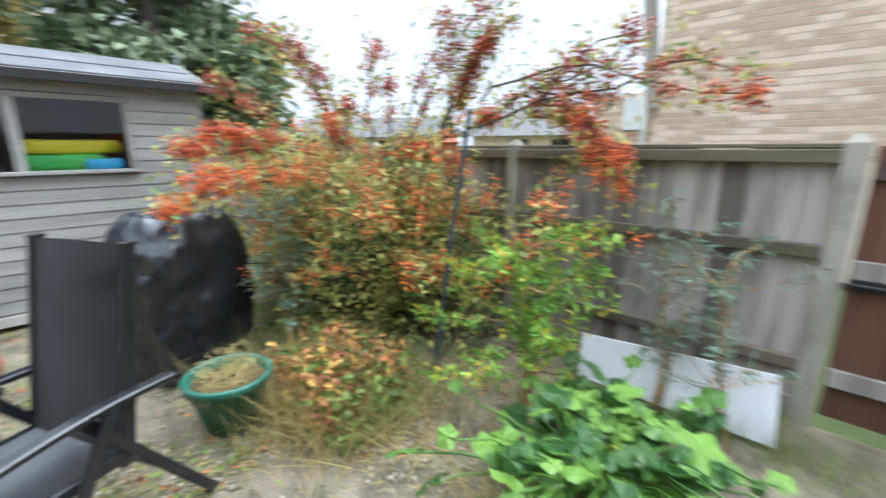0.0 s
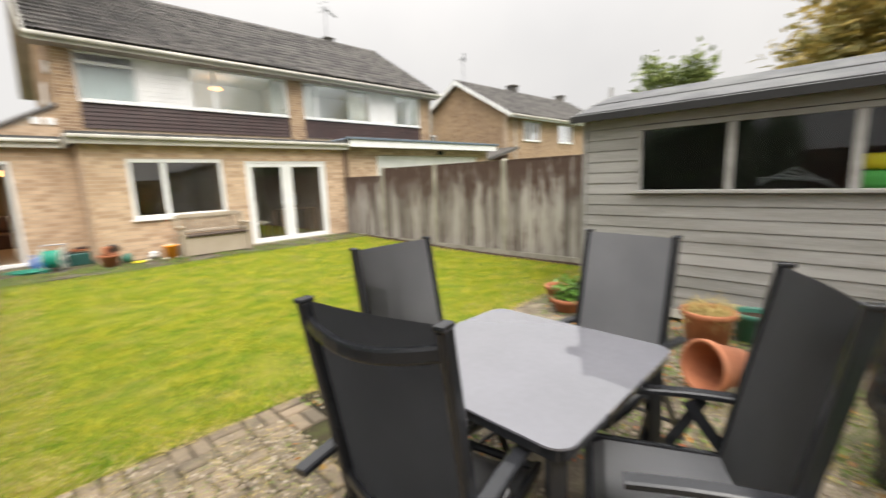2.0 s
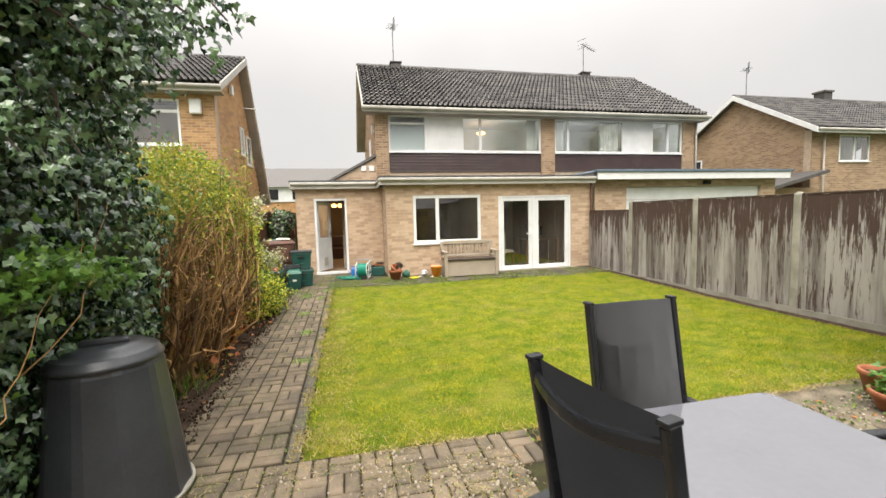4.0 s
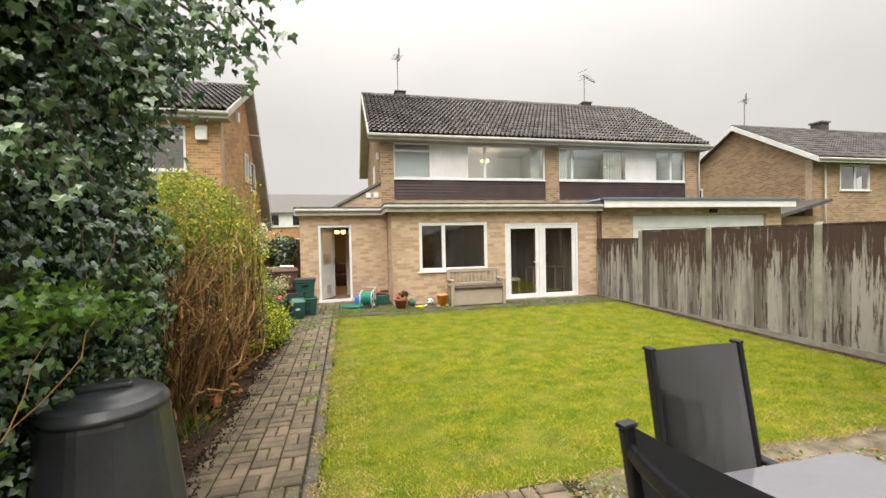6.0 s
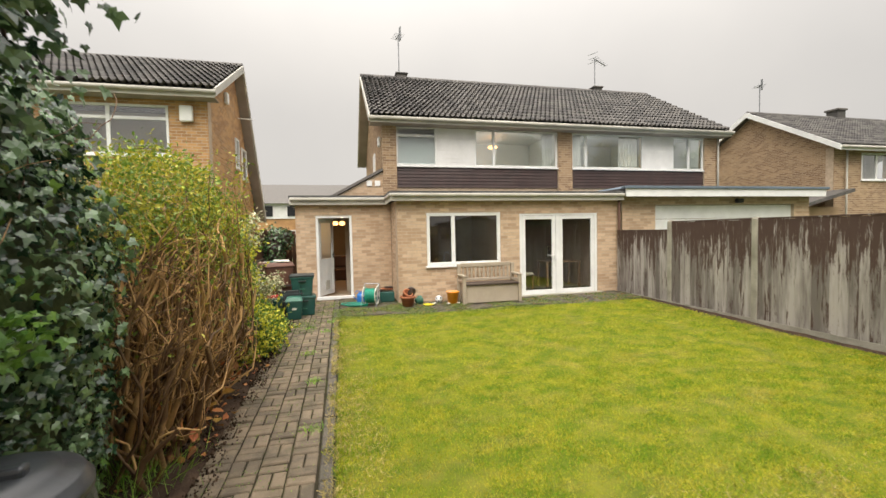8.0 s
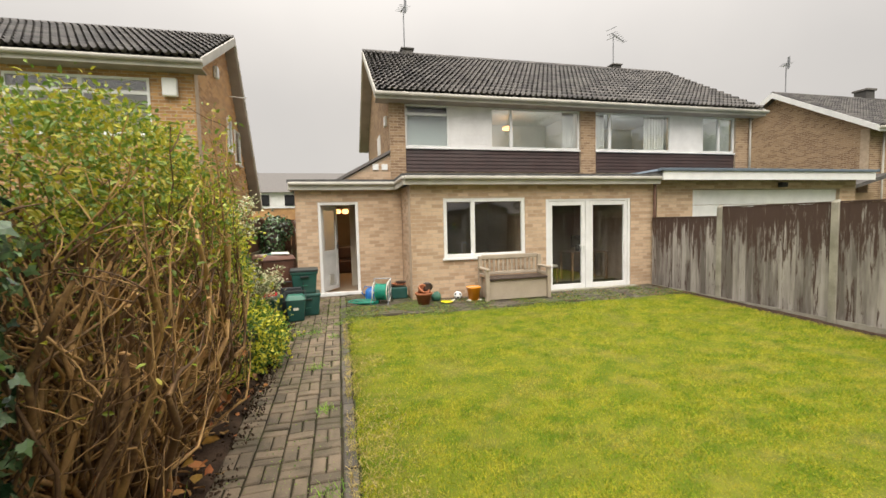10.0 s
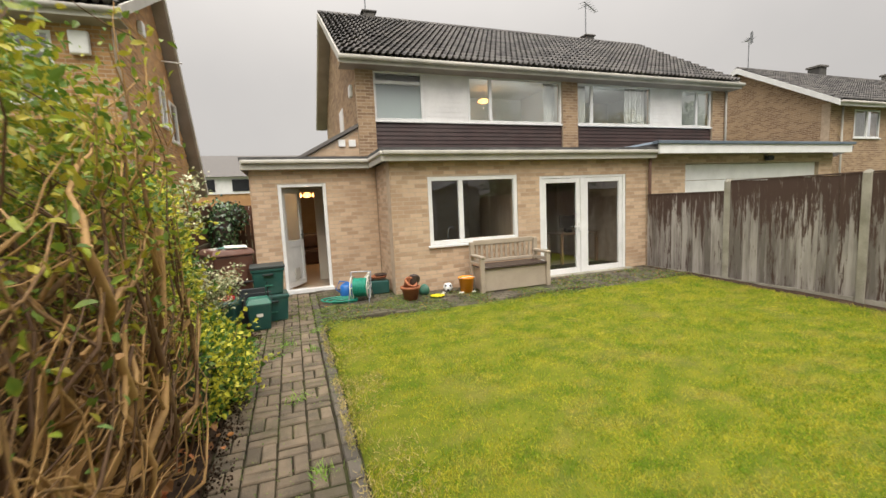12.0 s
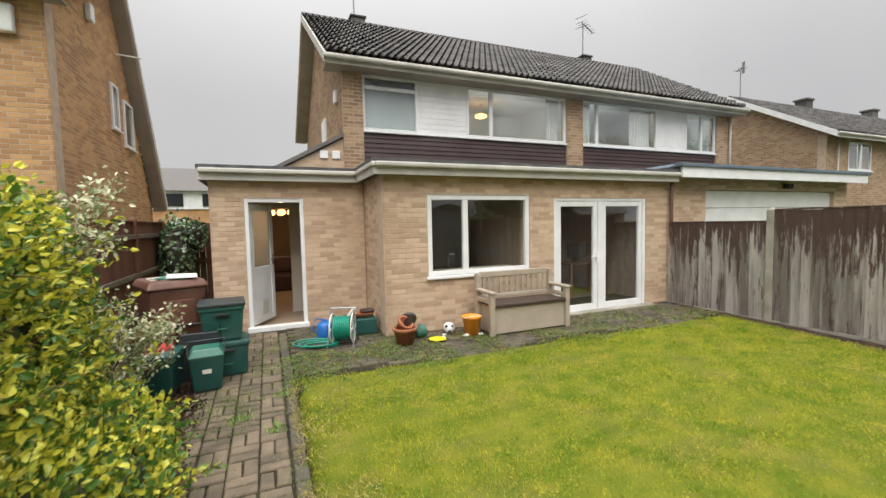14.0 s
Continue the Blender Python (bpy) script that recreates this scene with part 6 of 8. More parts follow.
# ---- along the house wall ----
bench = thing("storage_bench", "taupe resin storage bench with slatted back and dark seat", "bench", (3.77, 10.36, 0.08))
bx = 0.655
box_part("front_panel", (-bx + 0.04, -0.21, 0.02), (bx - 0.04, -0.19, 0.41), M["bench"], bench, bevel=0.008)
for sx in (-1, 1):
    box_part("side_panel", (sx * (bx - 0.04) - 0.012, -0.20, 0.02), (sx * (bx - 0.04) + 0.012, 0.22, 0.41), M["bench"], bench, bevel=0.006)
    for py in (-0.22, 0.20):
        box_part("leg", (sx * bx - 0.04, py - 0.03, 0.0), (sx * bx + 0.04, py + 0.05, 0.62 if py < 0 else 0.86), M["bench"], bench, bevel=0.012)
    bm = bmesh.new()
    box(bm, (sx * bx - 0.045, -0.27, 0.60), (sx * bx + 0.045, 0.24, 0.645), 0.016)
    part("armrest", bm, M["bench"], bench)
    box_part("arm_rail", (sx * bx - 0.03, -0.2, 0.46), (sx * bx + 0.03, 0.2, 0.52), M["bench"], bench, bevel=0.008)
box_part("rear_panel", (-bx + 0.04, 0.20, 0.02), (bx - 0.04, 0.22, 0.41), M["bench"], bench)
box_part("seat", (-bx + 0.03, -0.25, 0.41), (bx - 0.03, 0.22, 0.45), M["bench_seat"], bench, "dark brown lid seat", 0.012)
box_part("top_rail", (-bx + 0.04, 0.205, 0.79), (bx - 0.04, 0.245, 0.88), M["bench"], bench, bevel=0.012)
box_part("bottom_rail", (-bx + 0.04, 0.205, 0.47), (bx - 0.04, 0.24, 0.53), M["bench"], bench, bevel=0.01)
for k in range(12):
    x = -bx + 0.11 + k * (2 * bx - 0.22) / 11
    box_part("slat", (x - 0.022, 0.212, 0.53), (x + 0.022, 0.234, 0.79), M["bench"], bench, bevel=0.005)

bucket = thing("bucket", "orange plastic bucket by the bench", "bucket", (2.91, 10.38, 0.08))
bm = bmesh.new()
lathe(bm, [(0.10, 0.0), (0.135, 0.25), (0.15, 0.255), (0.15, 0.275), (0.138, 0.28), (0.126, 0.25), (0.09, 0.015), (0, 0.015)], 28)
part("body", bm, M["orange"], bucket, smooth=True)
bm = bmesh.new()
tube(bm, [(0.15 * math.cos(a), 0.15 * math.sin(a) - 0.01, 0.255 - 0.05 * math.sin(a)) for a in np.linspace(3.3, 6.1, 12)], 0.005, 6)
part("handle", bm, M["white"], bucket)
ball = thing("football", "white football with black panels", "ball", (2.64, 10.60, 0.08))
bm = bmesh.new()
bmesh.ops.create_icosphere(bm, subdivisions=3, radius=0.085, matrix=Matrix.Translation((0, 0, 0.085)))
part("skin", bm, M["white"], ball, smooth=True)
bm = bmesh.new()
ico = bmesh.new()
bmesh.ops.create_icosphere(ico, subdivisions=1, radius=1.0)
for v in ico.verts:
    d = v.co.normalized()
    q = d.to_track_quat("Z", "Y").to_matrix().to_4x4()
    q.translation = d * 0.080 + Vector((0, 0, 0.085))
    bmesh.ops.create_cone(bm, cap_ends=True, segments=5, radius1=0.027, radius2=0.024, depth=0.011, matrix=q)
ico.free()
part("patches", bm, M["black"], ball)
p1_ = pot("plant_pot", "terracotta pot with smaller pots tumbled in it", (1.89, 10.38, 0.08), 0.11, 0.155, 0.23, M["terracotta"], soil=False)
pot("plant_pot", "small brown pot lying in a larger pot", (1.93, 10.45, 0.2), 0.07, 0.10, 0.16, M["terracotta"], pose(1.84, 10.40, 0.28, 35, 25, 0), soil=False)
pot("plant_pot", "small dark brown pot lying in a larger pot", (1.98, 10.43, 0.2), 0.06, 0.09, 0.15, M["bench_seat"], pose(1.95, 10.36, 0.33, -40, 40, 20), soil=False)
pot("plant_pot", "green plastic pot on its side by the wall", (2.2, 10.6, 0.08), 0.06, 0.085, 0.14, M["greenpot"], pose(2.10, 10.52, 0.165, 0, 85, 30), soil=False)
pl = thing("plate", "cream plastic plate on the paving", "plate", (2.34, 10.32, 0.088), 0)
bm = bmesh.new()
lathe(bm, [(0.07, 0.0), (0.12, 0.02), (0.125, 0.02), (0.075, 0.008), (0, 0.008)], 24)
part("dish", bm, M["yellow"], pl, smooth=True)
for k, (x, y, r) in enumerate(((2.55, 10.5, 0.03), (2.88, 10.42, 0.035), (2.62, 10.62, 0.025), (3.1, 10.40, 0.03))):
    s_ = thing("white_stone", "pale rounded stone on the paving", "stone", (x - 0.09, y - 0.1, 0.08))
    bm = bmesh.new()
    bmesh.ops.create_icosphere(bm, subdivisions=2, radius=r, matrix=Matrix.Translation((0, 0, r * 0.55)) @ Matrix.Diagonal((1.5, 1, 0.6, 1)))
    for v in bm.verts:
        v.co += v.normal * 0.004 * noise.noise(v.co * 40)
    part("rock", bm, M["paper"], s_, smooth=True)
reel = thing("hose_reel", "green garden hose wound on a metal reel", "hose reel", (1.12, 10.75, 0.08), -20)
bm = bmesh.new()
turns = []
for row in range(3):
    # one length of hose wound in three layers, to and fro
    for k in range(9 * 18):
        a, run = k * 2 * math.pi / 18, k / (9 * 18)
        x = -0.11 + 0.22 * (run if row % 2 == 0 else 1 - run)
        r = 0.10 + 0.025 * row
        turns.append((x, r * math.cos(a), 0.23 + r * math.sin(a)))
tube(bm, turns, 0.013, 6)
part("wound_hose", bm, M["hose"], reel, smooth=True)
for x in (-0.14, 0.14):
    bm = bmesh.new()
    pts = [(x, 0.19 * math.cos(a), 0.23 + 0.19 * math.sin(a)) for a in np.linspace(0, 6.283, 28)]
    tube(bm, pts, 0.011, 6, caps=False)
    tube(bm, [(x, -0.19, 0.23), (x, 0.19, 0.23)], 0.009, 6)
    tube(bm, [(x, 0, 0.04), (x, 0, 0.42)], 0.009, 6)
    part("side_hoop", bm, M["paper"], reel)
bm = bmesh.new()
for x in (-0.17, 0.17):
    tube(bm, [(x, -0.22, 0.012), (x, 0.0, 0.30), (x, 0.10, 0.48)], 0.011, 6)
    tube(bm, [(x, 0.22, 0.012), (x, 0.0, 0.23)], 0.011, 6)
tube(bm, [(-0.17, 0.10, 0.48), (0.17, 0.10, 0.48)], 0.011, 6)
part("stand", bm, M["steel"], reel)
bm = bmesh.new()
for k in range(3):
    pts = [(-0.28 + (0.22 + 0.04 * k) * math.cos(a) - 0.04 * k, -0.06 + (0.13 + 0.03 * k) * math.sin(a), 0.016 + 0.018 * k) for a in np.linspace(0, 6.283, 30)]
    tube(bm, pts, 0.012, 6, caps=False)
part("loose_hose", bm, M["hose"], reel, smooth=True)
wc = thing("watering_can", "blue plastic watering can beside the hose reel", "watering can", (0.94, 11.2, 0.08))
bm = bmesh.new()
lathe(bm, [(0.11, 0), (0.12, 0.02), (0.115, 0.20), (0.06, 0.25), (0.05, 0.24), (0, 0.24)], 24)
part("tank", bm, M["blue"], wc, smooth=True)
bm = bmesh.new()
tube(bm, [(0.1, 0, 0.06), (0.22, 0, 0.2), (0.28, 0, 0.28)], 0.016, 8)
part("spout", bm, M["blue"], wc)
bm = bmesh.new()
tube(bm, [(-0.11, 0, 0.08), (-0.19, 0, 0.16), (-0.12, 0, 0.29), (0.03, 0, 0.26)], 0.011, 8)
part("handle", bm, M["blue"], wc)
trough = thing("planter_trough", "dark green trough heaped with pots and trays", "trough", (1.45, 11.25, 0.08))
bm = bmesh.new()
box(bm, (-0.24, -0.15, 0), (0.24, 0.15, 0.24), 0.02)
part("trough", bm, M["recycling"], trough)
for k, (x, r) in enumerate(((-0.12, 0.11), (0.08, 0.13), (0.12, 0.10))):
    bm = bmesh.new()
    lathe(bm, [(r, 0.24 + 0.035 * k), (r + 0.02, 0.27 + 0.035 * k), (r + 0.012, 0.275 + 0.035 * k), (r - 0.03, 0.25 + 0.035 * k), (0, 0.25 + 0.035 * k)], 20, (x, 0, 0))
    part("tray", bm, M["terracotta"] if k % 2 else M["bench_seat"], trough)
bm = bmesh.new()
lathe(bm, [(0.05, 0), (0.06, 0.02), (0.02, 0.22), (0, 0.22)], 14, (0, 0, 0), pose(-0.2, -0.16, 0.24, 25, 20, 0))
part("white_funnel", bm, M["paper"], trough)


# ---- bins ----
def tapered_box(bm, w0, d0, w1, d1, z0, z1, bevel=0.02):
    vs = [bm.verts.new(p) for p in ((-w0 / 2, -d0 / 2, z0), (w0 / 2, -d0 / 2, z0), (w0 / 2, d0 / 2, z0), (-w0 / 2, d0 / 2, z0), (-w1 / 2, -d1 / 2, z1), (w1 / 2, -d1 / 2, z1), (w1 / 2, d1 / 2, z1), (-w1 / 2, d1 / 2, z1))]
    fs = [bm.faces.new([vs[i] for i in q]) for q in ((3, 2, 1, 0), (4, 5, 6, 7), (0, 1, 5, 4), (1, 2, 6, 5), (2, 3, 7, 6), (3, 0, 4, 7))]
    bmesh.ops.bevel(bm, geom=list({e for f in fs for e in f.edges}), offset=bevel, segments=2, profile=0.5, affect="EDGES")


def recycling_box(at, turn, h=0.39, lid=None, label="dark green plastic recycling box"):
    b = thing("recycling_box", label, "recycling box", at, turn, "recycling boxes by the path")
    bm = bmesh.new()
    tapered_box(bm, 0.37, 0.36, 0.43, 0.42, 0.0, h)
    part("tub", bm, M["recycling"], b)
    bm = bmesh.new()
    for a, c in (((-0.225, -0.22, h - 0.05), (0.225, -0.205, h - 0.012)), ((-0.225, 0.205, h - 0.05), (0.225, 0.22, h - 0.012)), ((-0.225, -0.205, h - 0.05), (-0.21, 0.205, h - 0.012)), ((0.21, -0.205, h - 0.05), (0.225, 0.205, h - 0.012))):
        box(bm, a, c, 0.006)
    part("rim", bm, M["recycling"], b)
    bm = bmesh.new()
    box(bm, (-0.07, -0.235, h - 0.11), (0.07, -0.205, h - 0.08), 0.006)
    part("hand_grip", bm, M["box_dark"], b)
    box_part("printed_mark", (-0.05, -0.206, h * 0.34), (0.05, -0.198, h * 0.38), M["greenpot"], b)
    if lid:
        bm = bmesh.new()
        box(bm, (-0.235, -0.23, h - 0.012), (0.235, 0.23, h + 0.03), 0.012)
        part("lid", bm, lid, b)
    return b


recycling_box((-0.25, 10.25, 0.08), 6, lid=None, label="dark green recycling box at the bottom of a stack")
recycling_box((-0.28, 10.25, 0.475), 4, lid=M["box_dark"], label="dark green recycling box with a dark lid stacked on another")
recycling_box((-0.86, 9.86, 0.08), -6, 0.42, label="dark green recycling box with red things in it")
for k, (x, y) in enumerate(((-0.94, 9.84), (-0.78, 9.90))):
    r_ = thing("red_tub", "red plastic tub in a recycling box", "tub", (x, y, 0.10))
    bm = bmesh.new()
    lathe(bm, [(0.06, 0), (0.085, 0.44), (0.078, 0.445), (0.06, 0.42), (0.0, 0.42)], 18)
    part("tub", bm, M["red"], r_, smooth=True)
cad = thing("food_caddy", "green food waste caddy with a paler lid", "caddy", (-0.40, 9.80, 0.08), 6)
bm = bmesh.new()
tapered_box(bm, 0.25, 0.24, 0.31, 0.30, 0.0, 0.36)
part("tub", bm, M["recycling"], cad)
bm = bmesh.new()
tapered_box(bm, 0.33, 0.32, 0.24, 0.22, 0.35, 0.43, 0.015)
part("lid", bm, M["greenpot"], cad, "paler green lid")
bm = bmesh.new()
tube(bm, [(-0.165, 0, 0.34), (-0.17, 0.10, 0.47), (0.17, 0.10, 0.47), (0.165, 0, 0.34)], 0.008, 6)
part("carry_handle", bm, M["box_dark"], cad)
box_part("printed_mark", (-0.04, -0.147, 0.19), (0.04, -0.139, 0.23), M["paper"], cad)
rack = thing("folded_rack", "grey folded crate standing behind the caddy", "crate", (-0.49, 10.05, 0.08), 4)
box_part("panel", (-0.17, -0.02, 0.02), (0.17, 0.02, 0.52), M["composter"], rack, bevel=0.008)
bm = bmesh.new()
for a, b in (((-0.2, 0, 0), (-0.2, 0, 0.62)), ((0.2, 0, 0), (0.2, 0, 0.62)), ((-0.2, 0, 0.62), (0.2, 0, 0.62))):
    tube(bm, [a, b], 0.012, 8)
part("frame", bm, M["black"], rack)
wb = thing("wheelie_bin", "brown wheelie bin with papers on its lid", "wheelie bin", (-0.86, 10.75, 0.06), 24)
bm = bmesh.new()
tapered_box(bm, 0.44, 0.54, 0.56, 0.70, 0.06, 0.98, 0.03)
part("body", bm, M["brownbin"], wb)
bm = bmesh.new()
tapered_box(bm, 0.62, 0.77, 0.54, 0.66, 0.98, 1.07, 0.025)
part("lid", bm, M["brownbin"], wb)
box_part("front_panel", (-0.17, -0.345, 0.55), (0.17, -0.318, 0.85), M["brownbin"], wb, bevel=0.012)
for sx in (-1, 1):
    bm = bmesh.new()
    lathe(bm, [(0.0, -0.025), (0.1, -0.025), (0.1, 0.025), (0.0, 0.025)], 20, (0, 0, 0), pose(sx * 0.25, 0.26, 0.1, 0, 90, 0))
    part("wheel", bm, M["black"], wb)
pap = thing("papers", "loose papers and card on the bin lid", "paper", (-0.86, 10.75, 1.13), 24)
for k in range(4):
    bm = bmesh.new()
    box(bm, (-0.2, -0.16, 0.004 + 0.008 * k), (0.16, 0.14, 0.010 + 0.008 * k), 0, pose(0.03 * k, -0.04 * k, 0, 2, -2, 25 * k))
    part("sheet", bm, (M["paper"], M["fascia"], M["greenpot"], M["paper"])[k], pap)

# ---- inside the house ----
def ceiling_lamp(at, bulbs, spread, label, watts):
    l_ = thing("ceiling_lamp", label, "lamp", at)
    bm = bmesh.new()
    tube(bm, [(0, 0, 0.05), (0, 0, 0.32)], 0.006, 6)
    part("cord", bm, M["steel"], l_)
    for k in range(bulbs):
        a = 6.283 * k / bulbs
        x, y = spread * math.cos(a), spread * math.sin(a)
        bm = bmesh.new()
        lathe(bm, [(0.05, -0.07), (0.085, -0.045), (0.095, 0.0), (0.07, 0.045), (0, 0.06)] if spread else [(0.0, -0.07), (0.10, -0.065), (0.17, -0.03), (0.15, 0.02), (0.07, 0.05), (0, 0.06)], 20, (x, y, 0))
        part("shade", bm, M["lampglow"], l_, "lit warm glass shade", True)
        if spread:
            bm = bmesh.new()
            tube(bm, [(0, 0, 0.1), (x, y, 0.04)], 0.006, 6)
            part("arm", bm, M["steel"], l_)
    pt = new("lamp_light", bpy.data.lights.new("lamp_light", "POINT"))
    pt.data.energy, pt.data.color, pt.data.shadow_soft_size = watts, (1.0, 0.68, 0.38), 0.008
    pt.location = (at[0], at[1], at[2] - 0.2)


ceiling_lamp((0.55, 15.6, 2.05), 4, 0.22, "ceiling lamp with four lit warm glass shades", 14)
ceiling_lamp((5.75, 15.3, 4.62), 1, 0.0, "lit bedroom pendant lamp with warm shade", 1.0)


def curtain(x0, x1, y, z0, z1, label):
    c = thing("curtain", label, "curtain", ((x0 + x1) / 2, y, z0))
    bm = bmesh.new()
    n_c = 40
    rows_ = []
    for z in (0, (z1 - z0) / 2, z1 - z0):
        rows_.append([bm.verts.new((x0 - (x0 + x1) / 2 + (x1 - x0) * k / n_c, 0.03 * math.sin(k * 1.1) + 0.01 * math.sin(k * 2.7), z)) for k in range(n_c + 1)])
    for a, b in zip(rows_, rows_[1:]):
        for k in range(n_c):
            bm.faces.new((a[k], a[k + 1], b[k + 1], b[k]))
    bmesh.ops.solidify(bm, geom=bm.faces[:], thickness=0.004)
    part("cloth", bm, M["curtain"], c, smooth=True)
    bm = bmesh.new()
    tube(bm, [(-(x1 - x0) / 2 - 0.05, 0, z1 - z0 + 0.01), ((x1 - x0) / 2 + 0.05, 0, z1 - z0 + 0.01)], 0.012, 8)
    part("rail", bm, M["white"], c)


curtain(7.05, 7.42, 14.16, 2.72, 4.86, "pale curtain drawn back in the bedroom window")
curtain(8.05, 8.48, 14.16, 2.72, 4.86, "pale curtain drawn back in the bedroom window")
curtain(9.95, 10.70, 14.16, 2.72, 4.86, "pale curtain drawn back in the bedroom window")
curtain(21.9, 22.8, 14.45, 3.0, 4.55, "pale curtain in the far neighbour's window")
dc = thing("dining_chair", "cream upholstered dining chair inside the patio door", "chair", (5.35, 12.0, 0.05), 20)
bm = bmesh.new()
box(bm, (-0.21, -0.21, 0.40), (0.21, 0.21, 0.48), 0.03)
part("seat", bm, M["cream"], dc)
bm = bmesh.new()
box(bm, (-0.21, 0.16, 0.46), (0.21, 0.22, 1.0), 0.03)
part("backrest", bm, M["cream"], dc)
for sx in (-0.18, 0.18):
    for sy in (-0.18, 0.18):
        box_part("leg", (sx - 0.02, sy - 0.02, 0), (sx + 0.02, sy + 0.02, 0.4), M["wood"], dc)
desk = thing("desk", "oak desk inside the patio door", "desk", (6.55, 12.3, 0.05))
box_part("desktop", (-0.5, -0.3, 0.72), (0.6, 0.35, 0.75), M["wood"], desk, bevel=0.005)
for sx in (-0.45, 0.55):
    for sy in (-0.25, 0.3):
        box_part("leg", (sx - 0.03, sy - 0.03, 0), (sx + 0.03, sy + 0.03, 0.72), M["wood"], desk)
mon = thing("monitor", "black computer monitor on the desk", "monitor", (6.5, 12.35, 0.80))
box_part("screen", (-0.24, -0.02, 0.10), (0.24, 0.02, 0.42), M["screen"], mon, bevel=0.006)
box_part("stand", (-0.08, -0.06, 0.0), (0.08, 0.06, 0.10), M["black"], mon)
sink = thing("kitchen_worktop", "kitchen worktop below the window", "worktop", (3.3, 11.45, 0.05))
box_part("counter", (-1.2, -0.28, 0.0), (1.05, 0.3, 0.86), M["plaster"], sink)
tap = thing("kitchen_tap", "chrome swan-neck kitchen tap at the window", "tap", (2.95, 11.3, 0.91))
bm = bmesh.new()
tube(bm, [(0, 0, 0), (0, 0, 0.2), (0.03, 0, 0.28), (0.09, 0, 0.29), (0.12, 0, 0.24)], 0.012, 8)
part("spout", bm, M["steel"], tap)
sofa = thing("sofa", "dark red sofa in the room beyond the back door", "sofa", (0.7, 16.6, 0.08))
for nm, a, b in (("seat", (-0.6, -0.4, 0.0), (0.7, 0.4, 0.42)), ("backrest", (-0.6, 0.3, 0.42), (0.7, 0.5, 0.85)), ("arm", (-0.75, -0.4, 0), (-0.6, 0.5, 0.6))):
    box_part(nm, a, b, M["cladding"], sofa, bevel=0.05)

# ---- plants ----
def shell_points(blobs, count):
    """Points on the outside of overlapping lumps, with the way out of them."""
    areas = np.array([b[3] * b[4] + b[4] * b[5] + b[3] * b[5] for b in blobs])
    out_p, out_n = [], []
    need = count
    while need > 0:
        k = rng.choice(len(blobs), need * 2, p=areas / areas.sum())
        b = np.array([blobs[i] for i in k], float)
        d = unit(rng.normal(size=(len(k), 3)))
        lump = 1 + 0.10 * np.sin(d[:, 0] * 9 + b[:, 1] * 3) * np.sin(d[:, 1] * 8 + d[:, 2] * 7 + b[:, 0])
        p = b[:, :3] + d * b[:, 3:6] * (lump * (0.80 + 0.25 * rng.random(len(k))))[:, None]
        keep = np.ones(len(k), bool)
        for c in blobs:
            inside = (((p - np.array(c[:3])) / (np.array(c[3:6]) * 0.74)) ** 2).sum(1) < 1
            keep &= ~inside
        keep &= p[:, 2] > 0.02
        out_p.append(p[keep][:need])
        out_n.append(unit(d / b[:, 3:6])[keep][:need])
        need = count - sum(len(q) for q in out_p)
    return np.concatenate(out_p)[:count], np.concatenate(out_n)[:count]


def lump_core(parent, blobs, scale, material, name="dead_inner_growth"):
    # Solid dark lumps added inside the foliage; their colour gives its inner shade.
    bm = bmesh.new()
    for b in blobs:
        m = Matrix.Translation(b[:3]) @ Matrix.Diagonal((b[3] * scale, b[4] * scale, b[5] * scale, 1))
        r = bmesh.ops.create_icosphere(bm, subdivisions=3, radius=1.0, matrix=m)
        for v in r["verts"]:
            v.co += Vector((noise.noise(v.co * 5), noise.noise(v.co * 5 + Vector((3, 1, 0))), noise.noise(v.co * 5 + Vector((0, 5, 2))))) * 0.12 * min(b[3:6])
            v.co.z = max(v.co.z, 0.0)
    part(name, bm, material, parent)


# ivy smothering the path-side fence, with an arm hanging over
ivy = thing("ivy", "dense dark glossy ivy smothering the fence and hanging over", "ivy", (-1.6, 4.0, 0), spread_out=True)
ivy_blobs = [(-1.35, 2.75, 0.55, 0.50, 0.7, 0.75), (-1.28, 3.75, 0.6, 0.48, 0.7, 0.8), (-1.22, 2.7, 1.5, 0.55, 0.75, 0.7), (-1.15, 3.75, 1.55, 0.52, 0.7, 0.75), (-1.25, 4.2, 1.0, 0.40, 0.42, 0.9),
             (-1.25, 2.75, 2.3, 0.6, 0.7, 0.6), (-1.2, 3.7, 2.15, 0.45, 0.6, 0.45), (-1.5, 2.1, 1.2, 0.5, 0.5, 1.1), (-1.3, 2.6, 3.0, 0.7, 0.7, 0.5), (-0.75, 2.45, 2.75, 0.48, 0.45, 0.4), (-1.02, 2.42, 0.50, 0.20, 0.26, 0.35), (-1.0, 2.45, 0.95, 0.2, 0.28, 0.35), (-0.95, 2.2, 1.5, 0.25, 0.3, 0.4), (-1.65, 1.6, 1.5, 0.3, 0.4, 1.3), (-0.55, 2.50, 2.68, 0.34, 0.30, 0.26), (-0.30, 2.66, 2.66, 0.24, 0.24, 0.18)]
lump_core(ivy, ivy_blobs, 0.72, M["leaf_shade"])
p, nr = shell_points(ivy_blobs, 29000)
p += rng.normal(size=p.shape) * 0.04
strew("leaves", p, nr * 0.35 + np.array([0.1, -0.05, -0.9]) + rng.normal(size=p.shape) * 0.45, 0.034 + 0.040 * rng.random(len(p)), M["ivy"], ivy, IVY_V, IVY_F, 1.0, nr * 1.4)
pick = rng.choice(len(p), 420)
